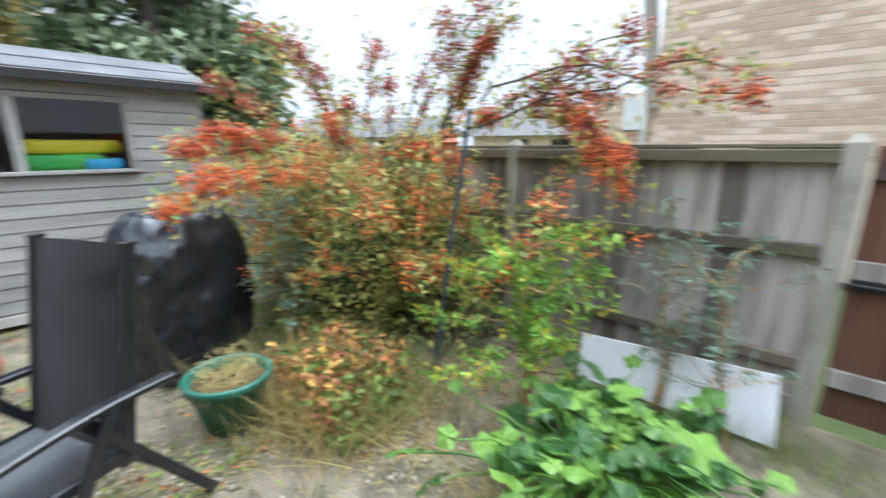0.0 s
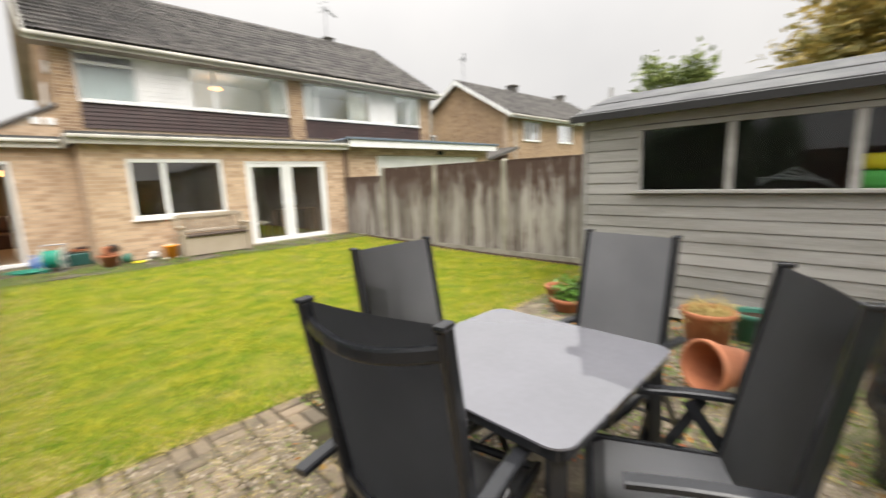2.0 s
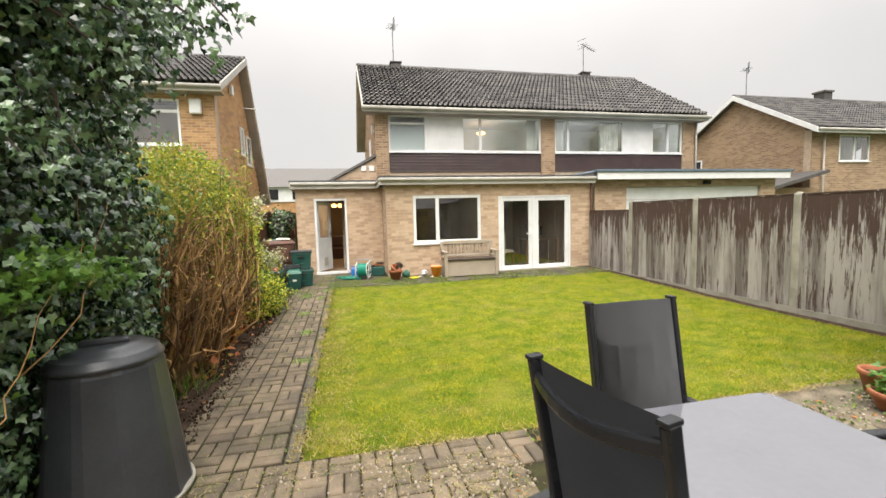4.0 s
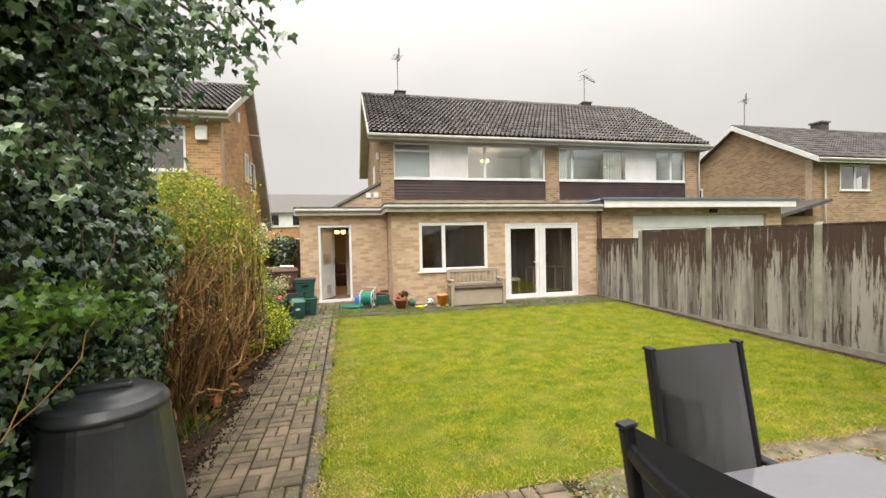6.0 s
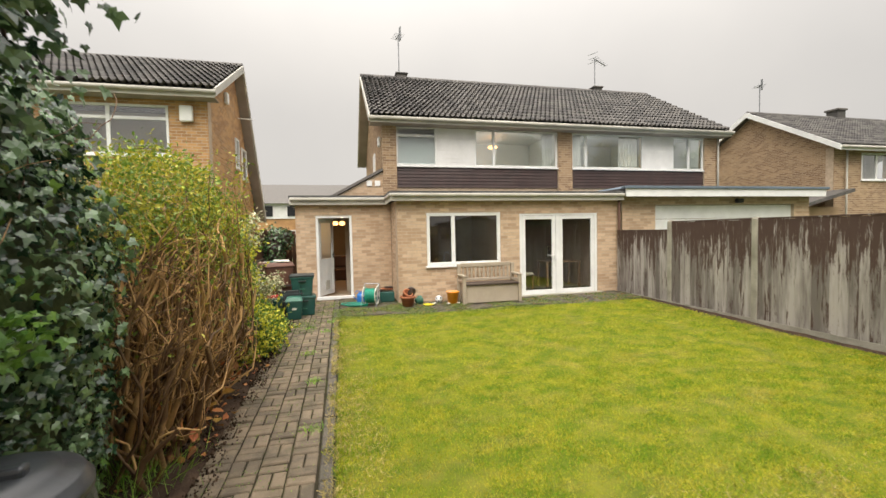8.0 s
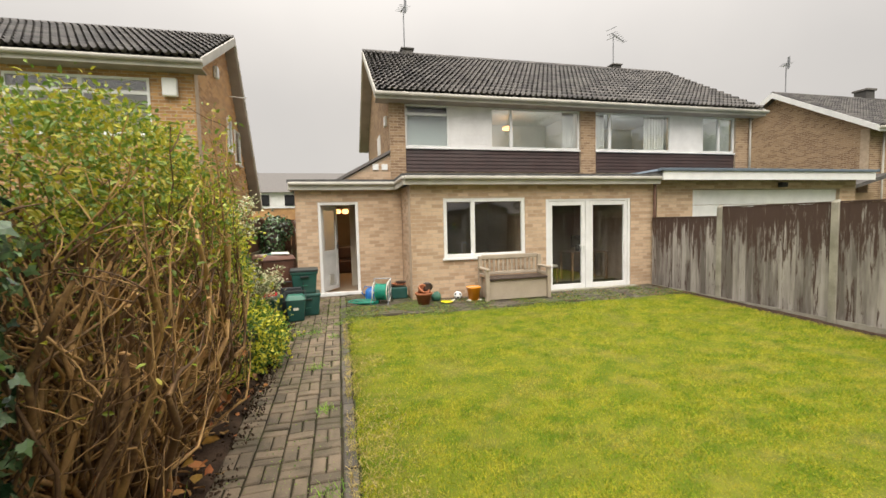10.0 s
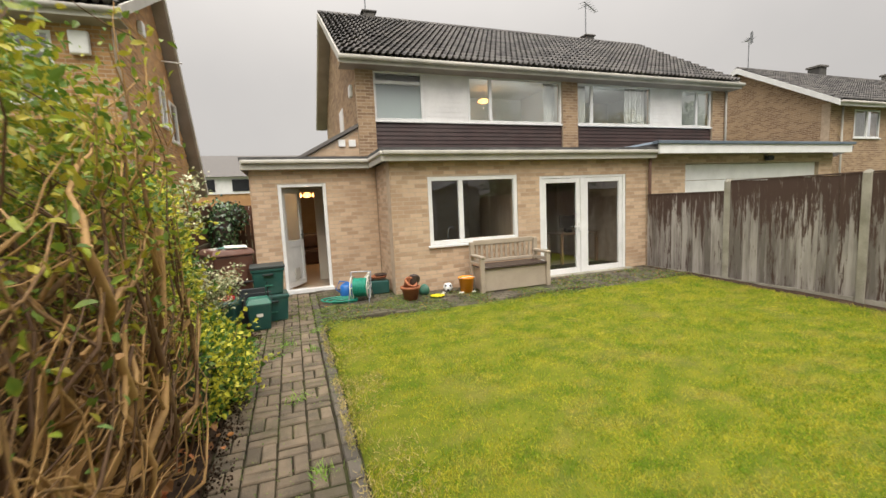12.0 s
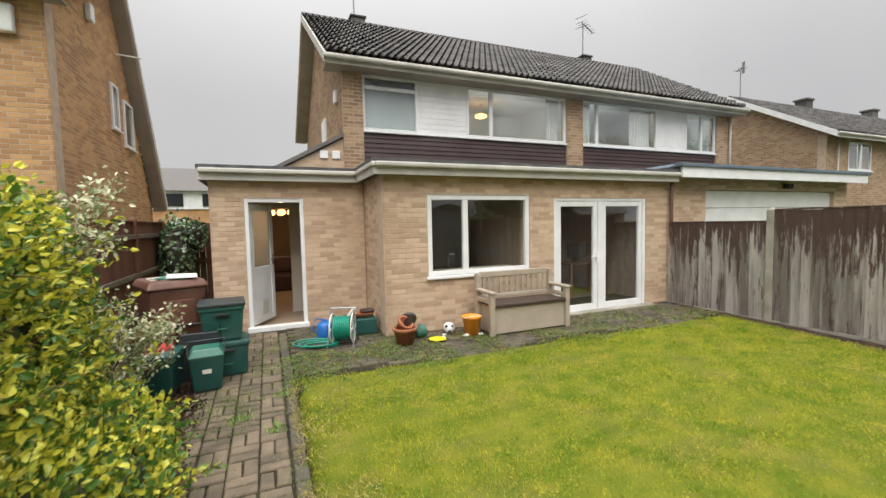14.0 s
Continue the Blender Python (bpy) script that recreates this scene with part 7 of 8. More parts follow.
strew("young_leaves", p[pick] + nr[pick] * 0.05, nr[pick] * 0.6 + np.array([0, 0, -0.4]) + rng.normal(size=(420, 3)) * 0.5, 0.035 + 0.03 * rng.random(420), M["ivy_young"], ivy, IVY_V, IVY_F, 1.0, nr[pick])
arms = [limb_points((-0.75, 2.3, 2.75), (0.30, 2.08, 2.44), 0.03, 8, 0.12), limb_points((-0.7, 2.25, 2.8), (0.40, 2.0, 2.45), 0.04, 8, 0.15), limb_points((-0.7, 2.35, 2.6), (-0.02, 2.22, 2.30), 0.05, 7, 0.1), limb_points((-0.7, 2.5, 2.6), (-0.2, 2.45, 2.2), 0.05, 7, 0.1),
        limb_points((-0.55, 2.35, 2.6), (-0.28, 2.3, 1.95), 0.05, 7), limb_points((-0.75, 2.15, 2.5), (-0.35, 2.05, 1.95), 0.05, 7), limb_points((-0.6, 2.2, 2.8), (0.05, 1.95, 2.7), 0.05, 7, 0.1), limb_points((-0.8, 2.1, 2.7), (-0.2, 1.85, 2.55), 0.05, 7, 0.1), limb_points((-0.6, 2.3, 2.7), (-0.05, 2.25, 2.5), 0.05, 7, 0.1)]
arms += [limb_points((-0.55 + 0.06 * k, 2.7, 2.72), (-0.36 + 0.07 * k, 2.70 + 0.05 * rng.normal(), 2.02 + 0.12 * k), 0.05, 7) for k in range(5)]
limbs("stems", arms, [(0.014, 0.004)] * len(arms), M["bark_dark"], ivy)
p, d = along_lines(arms, 3400, 0.05, 0.07)
strew("hanging_leaves", p, d * 0.3 + np.array([0, 0, -0.9]) + rng.normal(size=p.shape) * 0.4, 0.026 + 0.028 * rng.random(len(p)), M["ivy"], ivy, IVY_V, IVY_F, 1.0, rng.normal(size=p.shape) + np.array([0.3, -0.8, 0.3]))
shoots = [limb_points((-0.85, 2.5 + 0.09 * k, 1.25 + 0.06 * (k % 4)), (-0.60 + 0.06 * rng.normal(), 2.42 + 0.09 * k, 1.46 + 0.10 * rng.normal()), 0.1, 6) for k in range(9)]
limbs("shoots", shoots, [(0.004, 0.002)] * len(shoots), M["ivy_young"], ivy)
p, d = along_lines(shoots, 420, 0.2, 0.05)
strew("shoot_leaves", p, d * 0.5 + rng.normal(size=p.shape) * 0.6 + np.array([0.2, -0.2, -0.2]), 0.03 + 0.035 * rng.random(len(p)), M["ivy_young"], ivy, IVY_V, IVY_F, 1.0, np.tile([0.4, -0.6, 0.7], (len(p), 1)))
creep = [limb_points((-0.8, 2.3 + 0.3 * k, 0.6 + 0.3 * k), (-0.7, 2.7 + 0.3 * k, 1.3 + 0.25 * k), 0.15, 8) for k in range(6)]
limbs("bare_stems", creep, [(0.004, 0.002)] * 6, M["bark"], ivy)

# pruned shrub of bare brown stems with leaf at the top
shrub = thing("pruned_shrub", "tall pruned shrub of bare brown stems with thin yellow-green leaf", "shrub", (-1.15, 6.6, 0), spread_out=True)
def wander(a, direction, length, steps, kink=0.22, rise_=0.10):
    """A crooked stem: it wanders from its direction and turns slowly upwards."""
    p, d, out = np.array(a, float), unit(np.array([direction], float))[0], []
    for _ in range(steps):
        out.append(p.copy())
        d = unit((d + rng.normal(size=3) * kink + np.array([0, 0, rise_]))[None])[0]
        p = p + d * length / (steps - 1)
        p[0], p[1] = min(max(p[0], -1.62), -0.40 - 0.10 * (p[1] > 6.3)), min(max(p[1], 4.42), 6.45)
        p[2] = min(p[2], 2.45 - 0.12 * abs(p[1] - 5.6))
    return np.array(out)


lines, radii, sprays, spray_r, tips = [], [], [], [], []
for k in range(150):
    clump = k % 12
    base = np.array([-1.02 + 0.13 * math.sin(clump * 2.3) + rng.normal() * 0.10, 4.72 + 0.138 * clump + rng.normal() * 0.08, -0.03])
    base[0] = min(base[0], -0.70)
    ln = wander(base, (0.16 + rng.normal() * 0.30, rng.normal() * 0.34, 1.0), 0.9 + 1.1 * rng.random(), 9, 0.20)
    r = 0.009 + 0.016 * rng.random() ** 1.5
    lines.append(ln)
    radii.append((r * 1.3, r * 0.55))
    tips.append((ln[-1], unit((ln[-1] - ln[-2])[None])[0], r * 0.55))
    for j in range(3):
        i = rng.integers(2, 9)
        br = wander(ln[i], (0.25 + rng.normal() * 0.6, rng.normal() * 0.75, 0.75), 0.35 + 0.75 * rng.random(), 7, 0.26)
        sprays.append(br)
        spray_r.append((r * 0.5, 0.0028))
        for q in range(2):
            sprays.append(wander(br[rng.integers(2, 7)], (0.2 + rng.normal() * 0.7, rng.normal() * 0.8, 0.5), 0.18 + 0.32 * rng.random(), 5, 0.30))
            spray_r.append((0.0036, 0.0016))
for ln, r in zip(lines, radii):
    limbs("stem", [ln], [r], M["bark"], shrub, 7)
limbs("twigs", sprays, spray_r, M["bark"], shrub, 4)["kind"] = "stuff"
cross = [wander((-0.85 + 0.16 * rng.normal(), 4.7 + 1.8 * rng.random(), 0.15 + 1.0 * rng.random()), (0.3 * rng.normal() + 0.1, rng.normal(), 0.35 * rng.normal()), 0.3 + 0.6 * rng.random(), 6, 0.25) for _ in range(55)]
limbs("crossing_twigs", cross, [(0.005, 0.0022)] * len(cross), M["bark"], shrub, 5)["kind"] = "stuff"
bm = bmesh.new()
for c, d, r in tips[::3]:
    q = Vector(d).to_track_quat("Z", "Y").to_matrix().to_4x4()
    q.translation = Vector(c)
    bmesh.ops.create_cone(bm, cap_ends=True, segments=7, radius1=r * 1.15, radius2=r * 1.1, depth=0.006, matrix=q)
stub_lines, stub_r = [], []
for k, (x, y, z, r) in enumerate(((-0.55, 4.55, 1.13, 0.016), (-0.62, 5.25, 0.85, 0.022), (-0.58, 5.05, 0.70, 0.020), (-0.64, 5.5, 1.0, 0.022), (-0.60, 5.9, 0.9, 0.02), (-0.66, 4.9, 1.25, 0.018), (-0.60, 5.4, 0.45, 0.02), (-0.56, 6.1, 1.15, 0.022), (-0.54, 6.2, 1.1, 0.02))):
    e = np.array([x, y, z])
    base = np.array([x - 0.22, y + 0.08 * rng.normal(), -0.02])
    stub_lines.append(limb_points(base, e, 0.09, 7))
    stub_r.append((r * 1.3, r))
    d = unit((stub_lines[-1][-1] - stub_lines[-1][-2])[None])[0]
    q = Vector(d).to_track_quat("Z", "Y").to_matrix().to_4x4()
    q.translation = Vector(stub_lines[-1][-1])
    bmesh.ops.create_cone(bm, cap_ends=True, segments=12, radius1=r * 1.03, radius2=r, depth=0.008, matrix=q)
part("cut_ends", bm, M["cutwood"], shrub, "pale sawn stem ends")["kind"] = "stuff"
for ln, r in zip(stub_lines, stub_r):
    limbs("cut_stem", [ln], [r], M["bark"], shrub, 10)
p, d = along_lines([t for t in sprays if t[-1][2] > 1.0], 17000, 0.2, 0.04)
keep = rng.random(len(p)) < np.clip((p[:, 2] - 1.25 + 0.25 * (p[:, 1] - 5.2)) / 0.7, 0.05, 1)
p, d = p[keep], d[keep]
strew("leaves", p, d * 0.5 + rng.normal(size=p.shape) * 0.6 + np.array([0.2, -0.1, -0.1]), 0.022 + 0.030 * rng.random(len(p)), M["hedge_leaf"], shrub, width=0.52)
crown = [(-1.12, 4.95, 1.95, 0.36, 0.35, 0.36), (-1.05, 5.45, 2.08, 0.42, 0.4, 0.38), (-1.08, 5.95, 2.08, 0.42, 0.4, 0.38), (-1.15, 6.3, 1.98, 0.4, 0.35, 0.38)]
p, nr = shell_points(crown, 9000)
p += rng.normal(size=p.shape) * 0.06
strew("crown_leaves", p, nr * 0.5 + rng.normal(size=p.shape) * 0.6 + np.array([0.2, -0.1, -0.1]), 0.022 + 0.030 * rng.random(len(p)), M["hedge_leaf"], shrub, width=0.52)
n_d = 70
p = np.stack([-0.64 + 0.10 * rng.normal(size=n_d), 4.7 + 2.3 * rng.random(n_d), 0.05 + 0.5 * rng.random(n_d) ** 2], -1)
strew("dying_leaves", p, rng.normal(size=p.shape) + np.array([0.3, 0, -0.6]), 0.06 + 0.05 * rng.random(n_d), M["dead_leaf"], shrub, width=0.7)

# golden variegated bush
gold = thing("variegated_bush", "rounded bush with yellow and green variegated leaves", "bush", (-1.0, 8.7, 0), spread_out=True)
gb = [(-1.12, 6.95, 0.9, 0.40, 0.38, 0.80), (-1.15, 7.2, 1.65, 0.38, 0.42, 0.42), (-0.75, 7.15, 0.45, 0.32, 0.38, 0.40), (-1.25, 7.75, 0.95, 0.45, 0.62, 0.85), (-1.28, 8.35, 0.95, 0.45, 0.5, 0.9), (-1.22, 7.9, 1.60, 0.36, 0.45, 0.45), (-0.72, 7.62, 0.32, 0.42, 0.42, 0.34), (-0.78, 8.15, 0.34, 0.38, 0.5, 0.32), (-1.1, 7.2, 0.75, 0.42, 0.35, 0.65)]
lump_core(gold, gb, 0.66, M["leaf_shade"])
p, nr = shell_points(gb, 27000)
p += rng.normal(size=p.shape) * 0.035
strew("leaves", p, nr * 0.7 + rng.normal(size=p.shape) * 0.6 + np.array([0, 0, 0.2]), 0.028 + 0.030 * rng.random(len(p)), M["gold_leaf"], gold, width=0.68, face=nr)
sp = [limb_points(a, a + b * (0.18 + 0.15 * rng.random()) + np.array([0, 0, 0.06]), 0.1, 5) for a, b in zip(p[:150], nr[:150])]
limbs("sprigs", sp, [(0.003, 0.001)] * len(sp), M["bark"], gold, 4)
q, d = along_lines(sp, 1300, 0.4, 0.012)
strew("sprig_leaves", q, d + rng.normal(size=q.shape) * 0.6, 0.035 + 0.025 * rng.random(len(q)), M["gold_leaf"], gold, width=0.6)

cv = thing("variegated_shrub", "loose shrub with small cream-edged leaves", "shrub", (-0.95, 9.65, 0), spread_out=True)
lines = [limb_points((-1.15 + 0.1 * rng.normal(), 9.15 + 0.1 * rng.normal(), 0.05), (-1.02 + 0.22 * rng.normal(), 9.1 + 0.2 * rng.normal(), 0.6 + 0.6 * rng.random()), 0.15, 7) for _ in range(46)]
lines += [limb_points((-1.1, 9.15, 0.6), (-0.50 - 0.3 * rng.random(), 9.15 + 0.15 * rng.normal(), 0.70 + 0.28 * rng.random()), 0.12, 6) for _ in range(24)]
lines += [limb_points((-1.25, 8.6, 1.3), (-0.92 + 0.18 * rng.normal(), 8.45 + 0.2 * rng.normal(), 1.6 + 0.5 * rng.random()), 0.1, 6) for _ in range(22)]
limbs("stems", lines, [(0.007, 0.002)] * len(lines), M["bark"], cv, 4)
p, d = along_lines(lines, 5200, 0.35, 0.04)
strew("leaves", p, d * 0.4 + rng.normal(size=p.shape) * 0.7, 0.028 + 0.022 * rng.random(len(p)), M["cream_leaf"], cv, width=0.6)

# climber by the side gate
cl = thing("climber", "dark green climber on the side fence", "climber", (-1.2, 14.2, 0), spread_out=True)
cb = [(-1.35, 14.2, 1.2, 0.3, 0.35, 0.8), (-1.2, 14.4, 1.6, 0.35, 0.3, 0.35)]
lump_core(cl, cb, 0.7, M["bark_dark"])
p, nr = shell_points(cb, 900)
strew("leaves", p, nr * 0.4 + np.array([0, 0, -0.8]) + rng.normal(size=p.shape) * 0.4, 0.07, M["ivy"], cl, IVY_V, IVY_F, 1.0, nr)

# firethorn heavy with orange berries
fire = thing("firethorn", "sprawling firethorn covered in orange and dark red berries", "shrub", (3.5, -1.6, 0), spread_out=True)
lines, radii = [], []
for k in range(120):
    b = np.array([3.55 + 0.55 * rng.normal(), -1.85 + 0.22 * rng.normal(), 0.0])
    ang = rng.random() * 6.283
    reach = 0.4 + 0.85 * rng.random()
    tip = b + np.array([math.cos(ang) * reach * 1.2, math.sin(ang) * reach * 0.75 + 0.25, 0.5 + 1.15 * rng.random()])
    tip[1] = max(tip[1], -2.3)
    tip[2] = min(tip[2], 1.75)
    lines.append(limb_points(b, tip, 0.12, 7, 0.15))
    radii.append((0.012, 0.003))
arching = [((3.2, -1.9, 1.3), (2.45, -1.85, 2.45)), ((2.8, -1.9, 1.4), (2.18, -1.9, 2.55)), ((2.7, -1.9, 1.45), (2.05, -1.95, 2.35)), ((2.7, -1.85, 1.5), (1.25, -1.75, 2.02)), ((2.2, -1.8, 1.75), (0.72, -1.75, 1.80)), ((2.0, -1.8, 1.8), (1.25, -1.65, 1.38)),
           ((1.8, -1.75, 1.9), (1.05, -1.6, 1.25)), ((3.6, -1.6, 1.5), (3.1, -1.0, 2.25)), ((3.6, -1.6, 1.5), (3.55, -0.9, 2.4)), ((3.8, -1.5, 1.4), (3.95, -0.45, 1.42)), ((3.7, -1.4, 1.3), (3.35, -0.15, 1.20)), ((3.6, -1.4, 1.3), (3.15, -0.05, 1.16)), ((3.9, -1.4, 1.4), (3.6, -0.35, 1.52)),
           ((3.2, -1.7, 1.5), (2.8, -1.4, 2.15)), ((3.0, -1.8, 1.4), (2.25, -1.6, 1.35)), ((3.4, -1.5, 1.4), (2.75, -1.0, 1.75)), ((2.6, -1.9, 1.5), (2.3, -1.9, 2.15)), ((4.3, -1.6, 1.4), (4.3, -0.9, 2.0))]
for a, b in arching:
    for rep in range(2):
        lines.append(limb_points(np.array(a) + rng.normal(size=3) * 0.06, np.array(b) + rng.normal(size=3) * 0.07, 0.05, 8, 0.12))
        radii.append((0.009, 0.003))
limbs("branches", lines, radii, M["bark_dark"], fire, 5)
p, d = along_lines(lines, 17000, 0.12, 0.07)
strew("leaves", p, d * 0.5 + rng.normal(size=p.shape) * 0.8, 0.034 + 0.028 * rng.random(len(p)), M["pyra_leaf"], fire, width=0.5)
fb = [(3.5, -1.65, 0.65, 0.95, 0.6, 0.7), (4.3, -1.75, 0.7, 0.8, 0.5, 0.75), (2.75, -1.95, 0.6, 0.5, 0.35, 0.6), (3.3, -1.3, 0.5, 0.6, 0.45, 0.5)]
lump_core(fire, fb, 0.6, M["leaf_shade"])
p, nr = shell_points(fb, 11000)
strew("inner_leaves", p + rng.normal(size=p.shape) * 0.06, nr * 0.6 + rng.normal(size=p.shape) * 0.7, 0.034 + 0.026 * rng.random(len(p)), M["pyra_leaf"], fire, width=0.5, face=nr)


def berries(name, centres, per, material, r=0.0088, cluster=0.028):
    c = np.repeat(centres, per, 0) + rng.normal(size=(len(centres) * per, 3)) * cluster
    up = np.tile([0.0, 1.0, 0.0], (len(c), 1))
    strew(name, c, up, r * (0.8 + 0.5 * rng.random(len(c))), material, fire, OCT_V, OCT_F, 1.0, smooth=True)


c1, _ = along_lines(lines[120:], 430, 0.25, 0.02)
low = c1[c1[:, 2] < 1.75]
berries("berries", low, 30, M["berry"])
berries("dark_berries", c1[c1[:, 2] >= 1.45], 24, M["berry_dark"])
c2, _ = along_lines(lines[:120], 800, 0.45, 0.05)
berries("low_berries", c2, 14, M["berry"])

# young tree, tall weeds and squash in front of the bottom fence
def sapling(name, label, at, stems, height, spread, material, leaves, size, width=0.4, bark="bark", start=0.35, extra=None):
    t = thing(name, label, "plant", at)
    lines = [limb_points((0.02 * rng.normal(), 0.02 * rng.normal(), 0), (spread * rng.normal() * 0.5, spread * rng.normal() * 0.5, height * (0.75 + 0.3 * rng.random())), 0.06, 7) for _ in range(stems)]
    side = []
    for k in range(stems * 9):
        s = lines[rng.integers(stems)]
        a = s[rng.integers(2, 7)]
        side.append(limb_points(a, a + np.array([rng.normal() * spread, rng.normal() * spread, 0.06 + 0.12 * rng.random()]), 0.1, 5))
    limbs("stems", lines + side, [(0.009, 0.004)] * len(lines) + [(0.004, 0.0015)] * len(side), M[bark], t, 5)
    p, d = along_lines(side + lines, leaves, start, 0.02)
    strew("leaves", p, d * 0.4 + rng.normal(size=p.shape) * 0.7 + np.array([0, 0, -0.1]), size * (0.7 + 0.6 * rng.random(leaves)), material, t, width=width)
    if extra:
        p, d = along_lines(side, extra, 0.5, 0.02)
        strew("yellow_leaves", p, d * 0.4 + rng.normal(size=p.shape) * 0.7, size, M["yellow_leaf"], t, width=width)
    return t


sapling("young_shrub", "young shrub with reddish stems and bright green leaflets", (1.55, -1.38, 0), 5, 0.98, 0.23, M["lush"], 1500, 0.05, 0.38, extra=260)
sapling("tall_weed", "tall thin weed with grey-green leaves by the fence", (0.98, -1.95, 0), 3, 1.25, 0.15, M["grey_leaf"], 420, 0.055, 0.3)
sapling("tall_weed", "tall thin weed with grey-green leaves by the fence", (0.66, -1.80, 0), 2, 1.0, 0.15, M["grey_leaf"], 260, 0.055, 0.3)
sapling("yellow_flower", "straggly plant with yellow flowers by the barbecue", (3.55, -0.95, 0), 4, 0.75, 0.14, M["weed"], 260, 0.05, 0.4, extra=40)
sapling("leafy_weed", "pale-leaved weed beside the barbecue cover", (3.3, -0.85, 0), 5, 1.05, 0.15, M["grey_leaf"], 520, 0.05, 0.5)
sq = thing("squash_plant", "sprawling squash plant with broad green leaves", "plant", (0.95, -1.1, 0), spread_out=True)
SQ_V = np.array([(0, 0, 0)] + [(0.55 * math.cos(a) * (1 + 0.16 * math.cos(5 * a)), 0.42 + 0.55 * math.sin(a) * (1 + 0.16 * math.cos(5 * a)), 0.07 * math.cos(5 * a + 1) - 0.10) for a in np.linspace(-1.2, 4.35, 15)] + [(0, 0.42, 0.02)], float)
SQ_F = np.array([(i, i + 1, 16) for i in range(15)] + [(15, 0, 16)])
n_s = 210
base = np.stack([0.94 + 0.28 * rng.normal(size=n_s), -1.10 + 0.30 * rng.normal(size=n_s), 0.10 + 0.26 * rng.random(n_s)], -1)
base[:, 1] = np.clip(base[:, 1], -1.9, -0.35)
strew("leaves", base, rng.normal(size=base.shape) * np.array([1, 1, 0.2]) + np.array([0, 0.2, 0.05]), 0.06 + 0.10 * rng.random(n_s), M["squash"], sq, SQ_V, SQ_F, 1.0, np.tile([0, 0.35, 1.2], (n_s, 1)))
strew("yellow_leaf", base[:1] + np.array([0, 0.15, 0.12]), rng.normal(size=(1, 3)), 0.13, M["yellow_leaf"], sq, SQ_V, SQ_F, 1.0)
vines = [limb_points((1.0, -1.1, 0.02), b_, 0.1, 6, 0.05) for b_ in base]
limbs("vines", vines, [(0.008, 0.005)] * len(vines), M["ivy_young"], sq, 5)


def tuft(name, label, at, count, height, spread, material, width=0.02, lean=0.5, category="weeds"):
    t = thing(name, label, category, at)
    p = np.stack([spread[0] * rng.normal(size=count), spread[1] * rng.normal(size=count), np.zeros(count)], -1)
    d = np.array([0, 0, 1.0]) + rng.normal(size=(count, 3)) * np.array([lean, lean, 0.2])
    strew("blades", p, d, height * (0.5 + 0.7 * rng.random(count)), material, t, BLADE_V, BLADE_F, width)
    t["kind"] = "stuff"
    return t


tuft("dry_grass", "clump of dry straw-coloured grass", (2.42, -0.62, -0.02), 2200, 0.52, (0.24, 0.20), M["straw"], 0.011, 0.75)
tuft("dry_grass", "clump of dry straw-coloured grass", (2.05, -1.1, -0.02), 700, 0.22, (0.35, 0.25), M["straw"], 0.02, 0.8)
tuft("dry_grass", "clump of dry straw-coloured grass", (1.15, -0.62, -0.02), 420, 0.3, (0.14, 0.14), M["straw"], 0.016, 0.6)
tuft("long_grass", "tuft of long green grass", (0.55, -2.0, -0.02), 700, 0.2, (0.4, 0.12), M["weed"], 0.025, 0.6)
tuft("long_grass", "tuft of long green grass", (2.9, -0.95, -0.02), 800, 0.35, (0.45, 0.25), M["weed"], 0.018, 0.6)
tuft("long_grass", "tuft of long green grass", (3.9, -0.1, -0.02), 600, 0.25, (0.35, 0.3), M["weed"], 0.02, 0.6)
tuft("long_grass", "tuft of green grass behind the compost bin", (-0.95, 4.6, 0.0), 260, 0.35, (0.2, 0.2), M["lush"], 0.016, 0.6)


def low_leaves(name, label, box_, count, size, material, z=(0.0, 0.1), category="weeds", tv=LEAF_V, tf=LEAF_F, width=0.65, flat=0.5, parent=None):
    """Loose leaves or weeds over a stretch of ground."""
    x0, x1, y0, y1 = box_
    p = np.stack([x0 + (x1 - x0) * rng.random(count), y0 + (y1 - y0) * rng.random(count), z[0] + (z[1] - z[0]) * rng.random(count) ** 2], -1)
    clump = np.array([noise.noise(Vector((a * 2.2, b * 2.2, 11))) for a, b, _ in p]) + 0.35 * rng.normal(size=count) * 0.5
    p = p[clump > -0.05]
    d = rng.normal(size=p.shape) * np.array([1, 1, flat])
    p[:, 2] += rise(p[:, 1])
    ob = strew(name, p, d, size * (0.6 + 0.8 * rng.random(len(p))), material, parent, tv, tf, width)
    return tagged(ob, label, category, kind="stuff")


low_leaves("strawberry_weeds", "low weeds with orange-tinged leaves round the green pot", (2.0, 2.9, -0.98, -0.42), 2200, 0.05, M["weed"], (0.0, 0.36))
low_leaves("autumn_weeds", "orange and yellow dying leaves round the green pot", (2.1, 2.75, -0.98, -0.40), 2300, 0.05, M["dead_leaf"], (0.02, 0.40))
low_leaves("bush_weeds", "weeds growing under the firethorn", (2.2, 4.6, -2.2, -0.7), 3500, 0.045, M["weed"], (0.0, 0.35))
low_leaves("ground_weeds", "small weeds over the rough ground", (2.0, 5.3, -2.2, 3.0), 9000, 0.03, M["weed"], (-0.01, 0.05))
low_leaves("path_litter", "crumbs of soil spilled on the path edge", (-0.52, -0.36, 3.1, 10.0), 1500, 0.009, M["chip"], (0.002, 0.01), "litter", OCT_V, OCT_F, 0.6, 0.2)
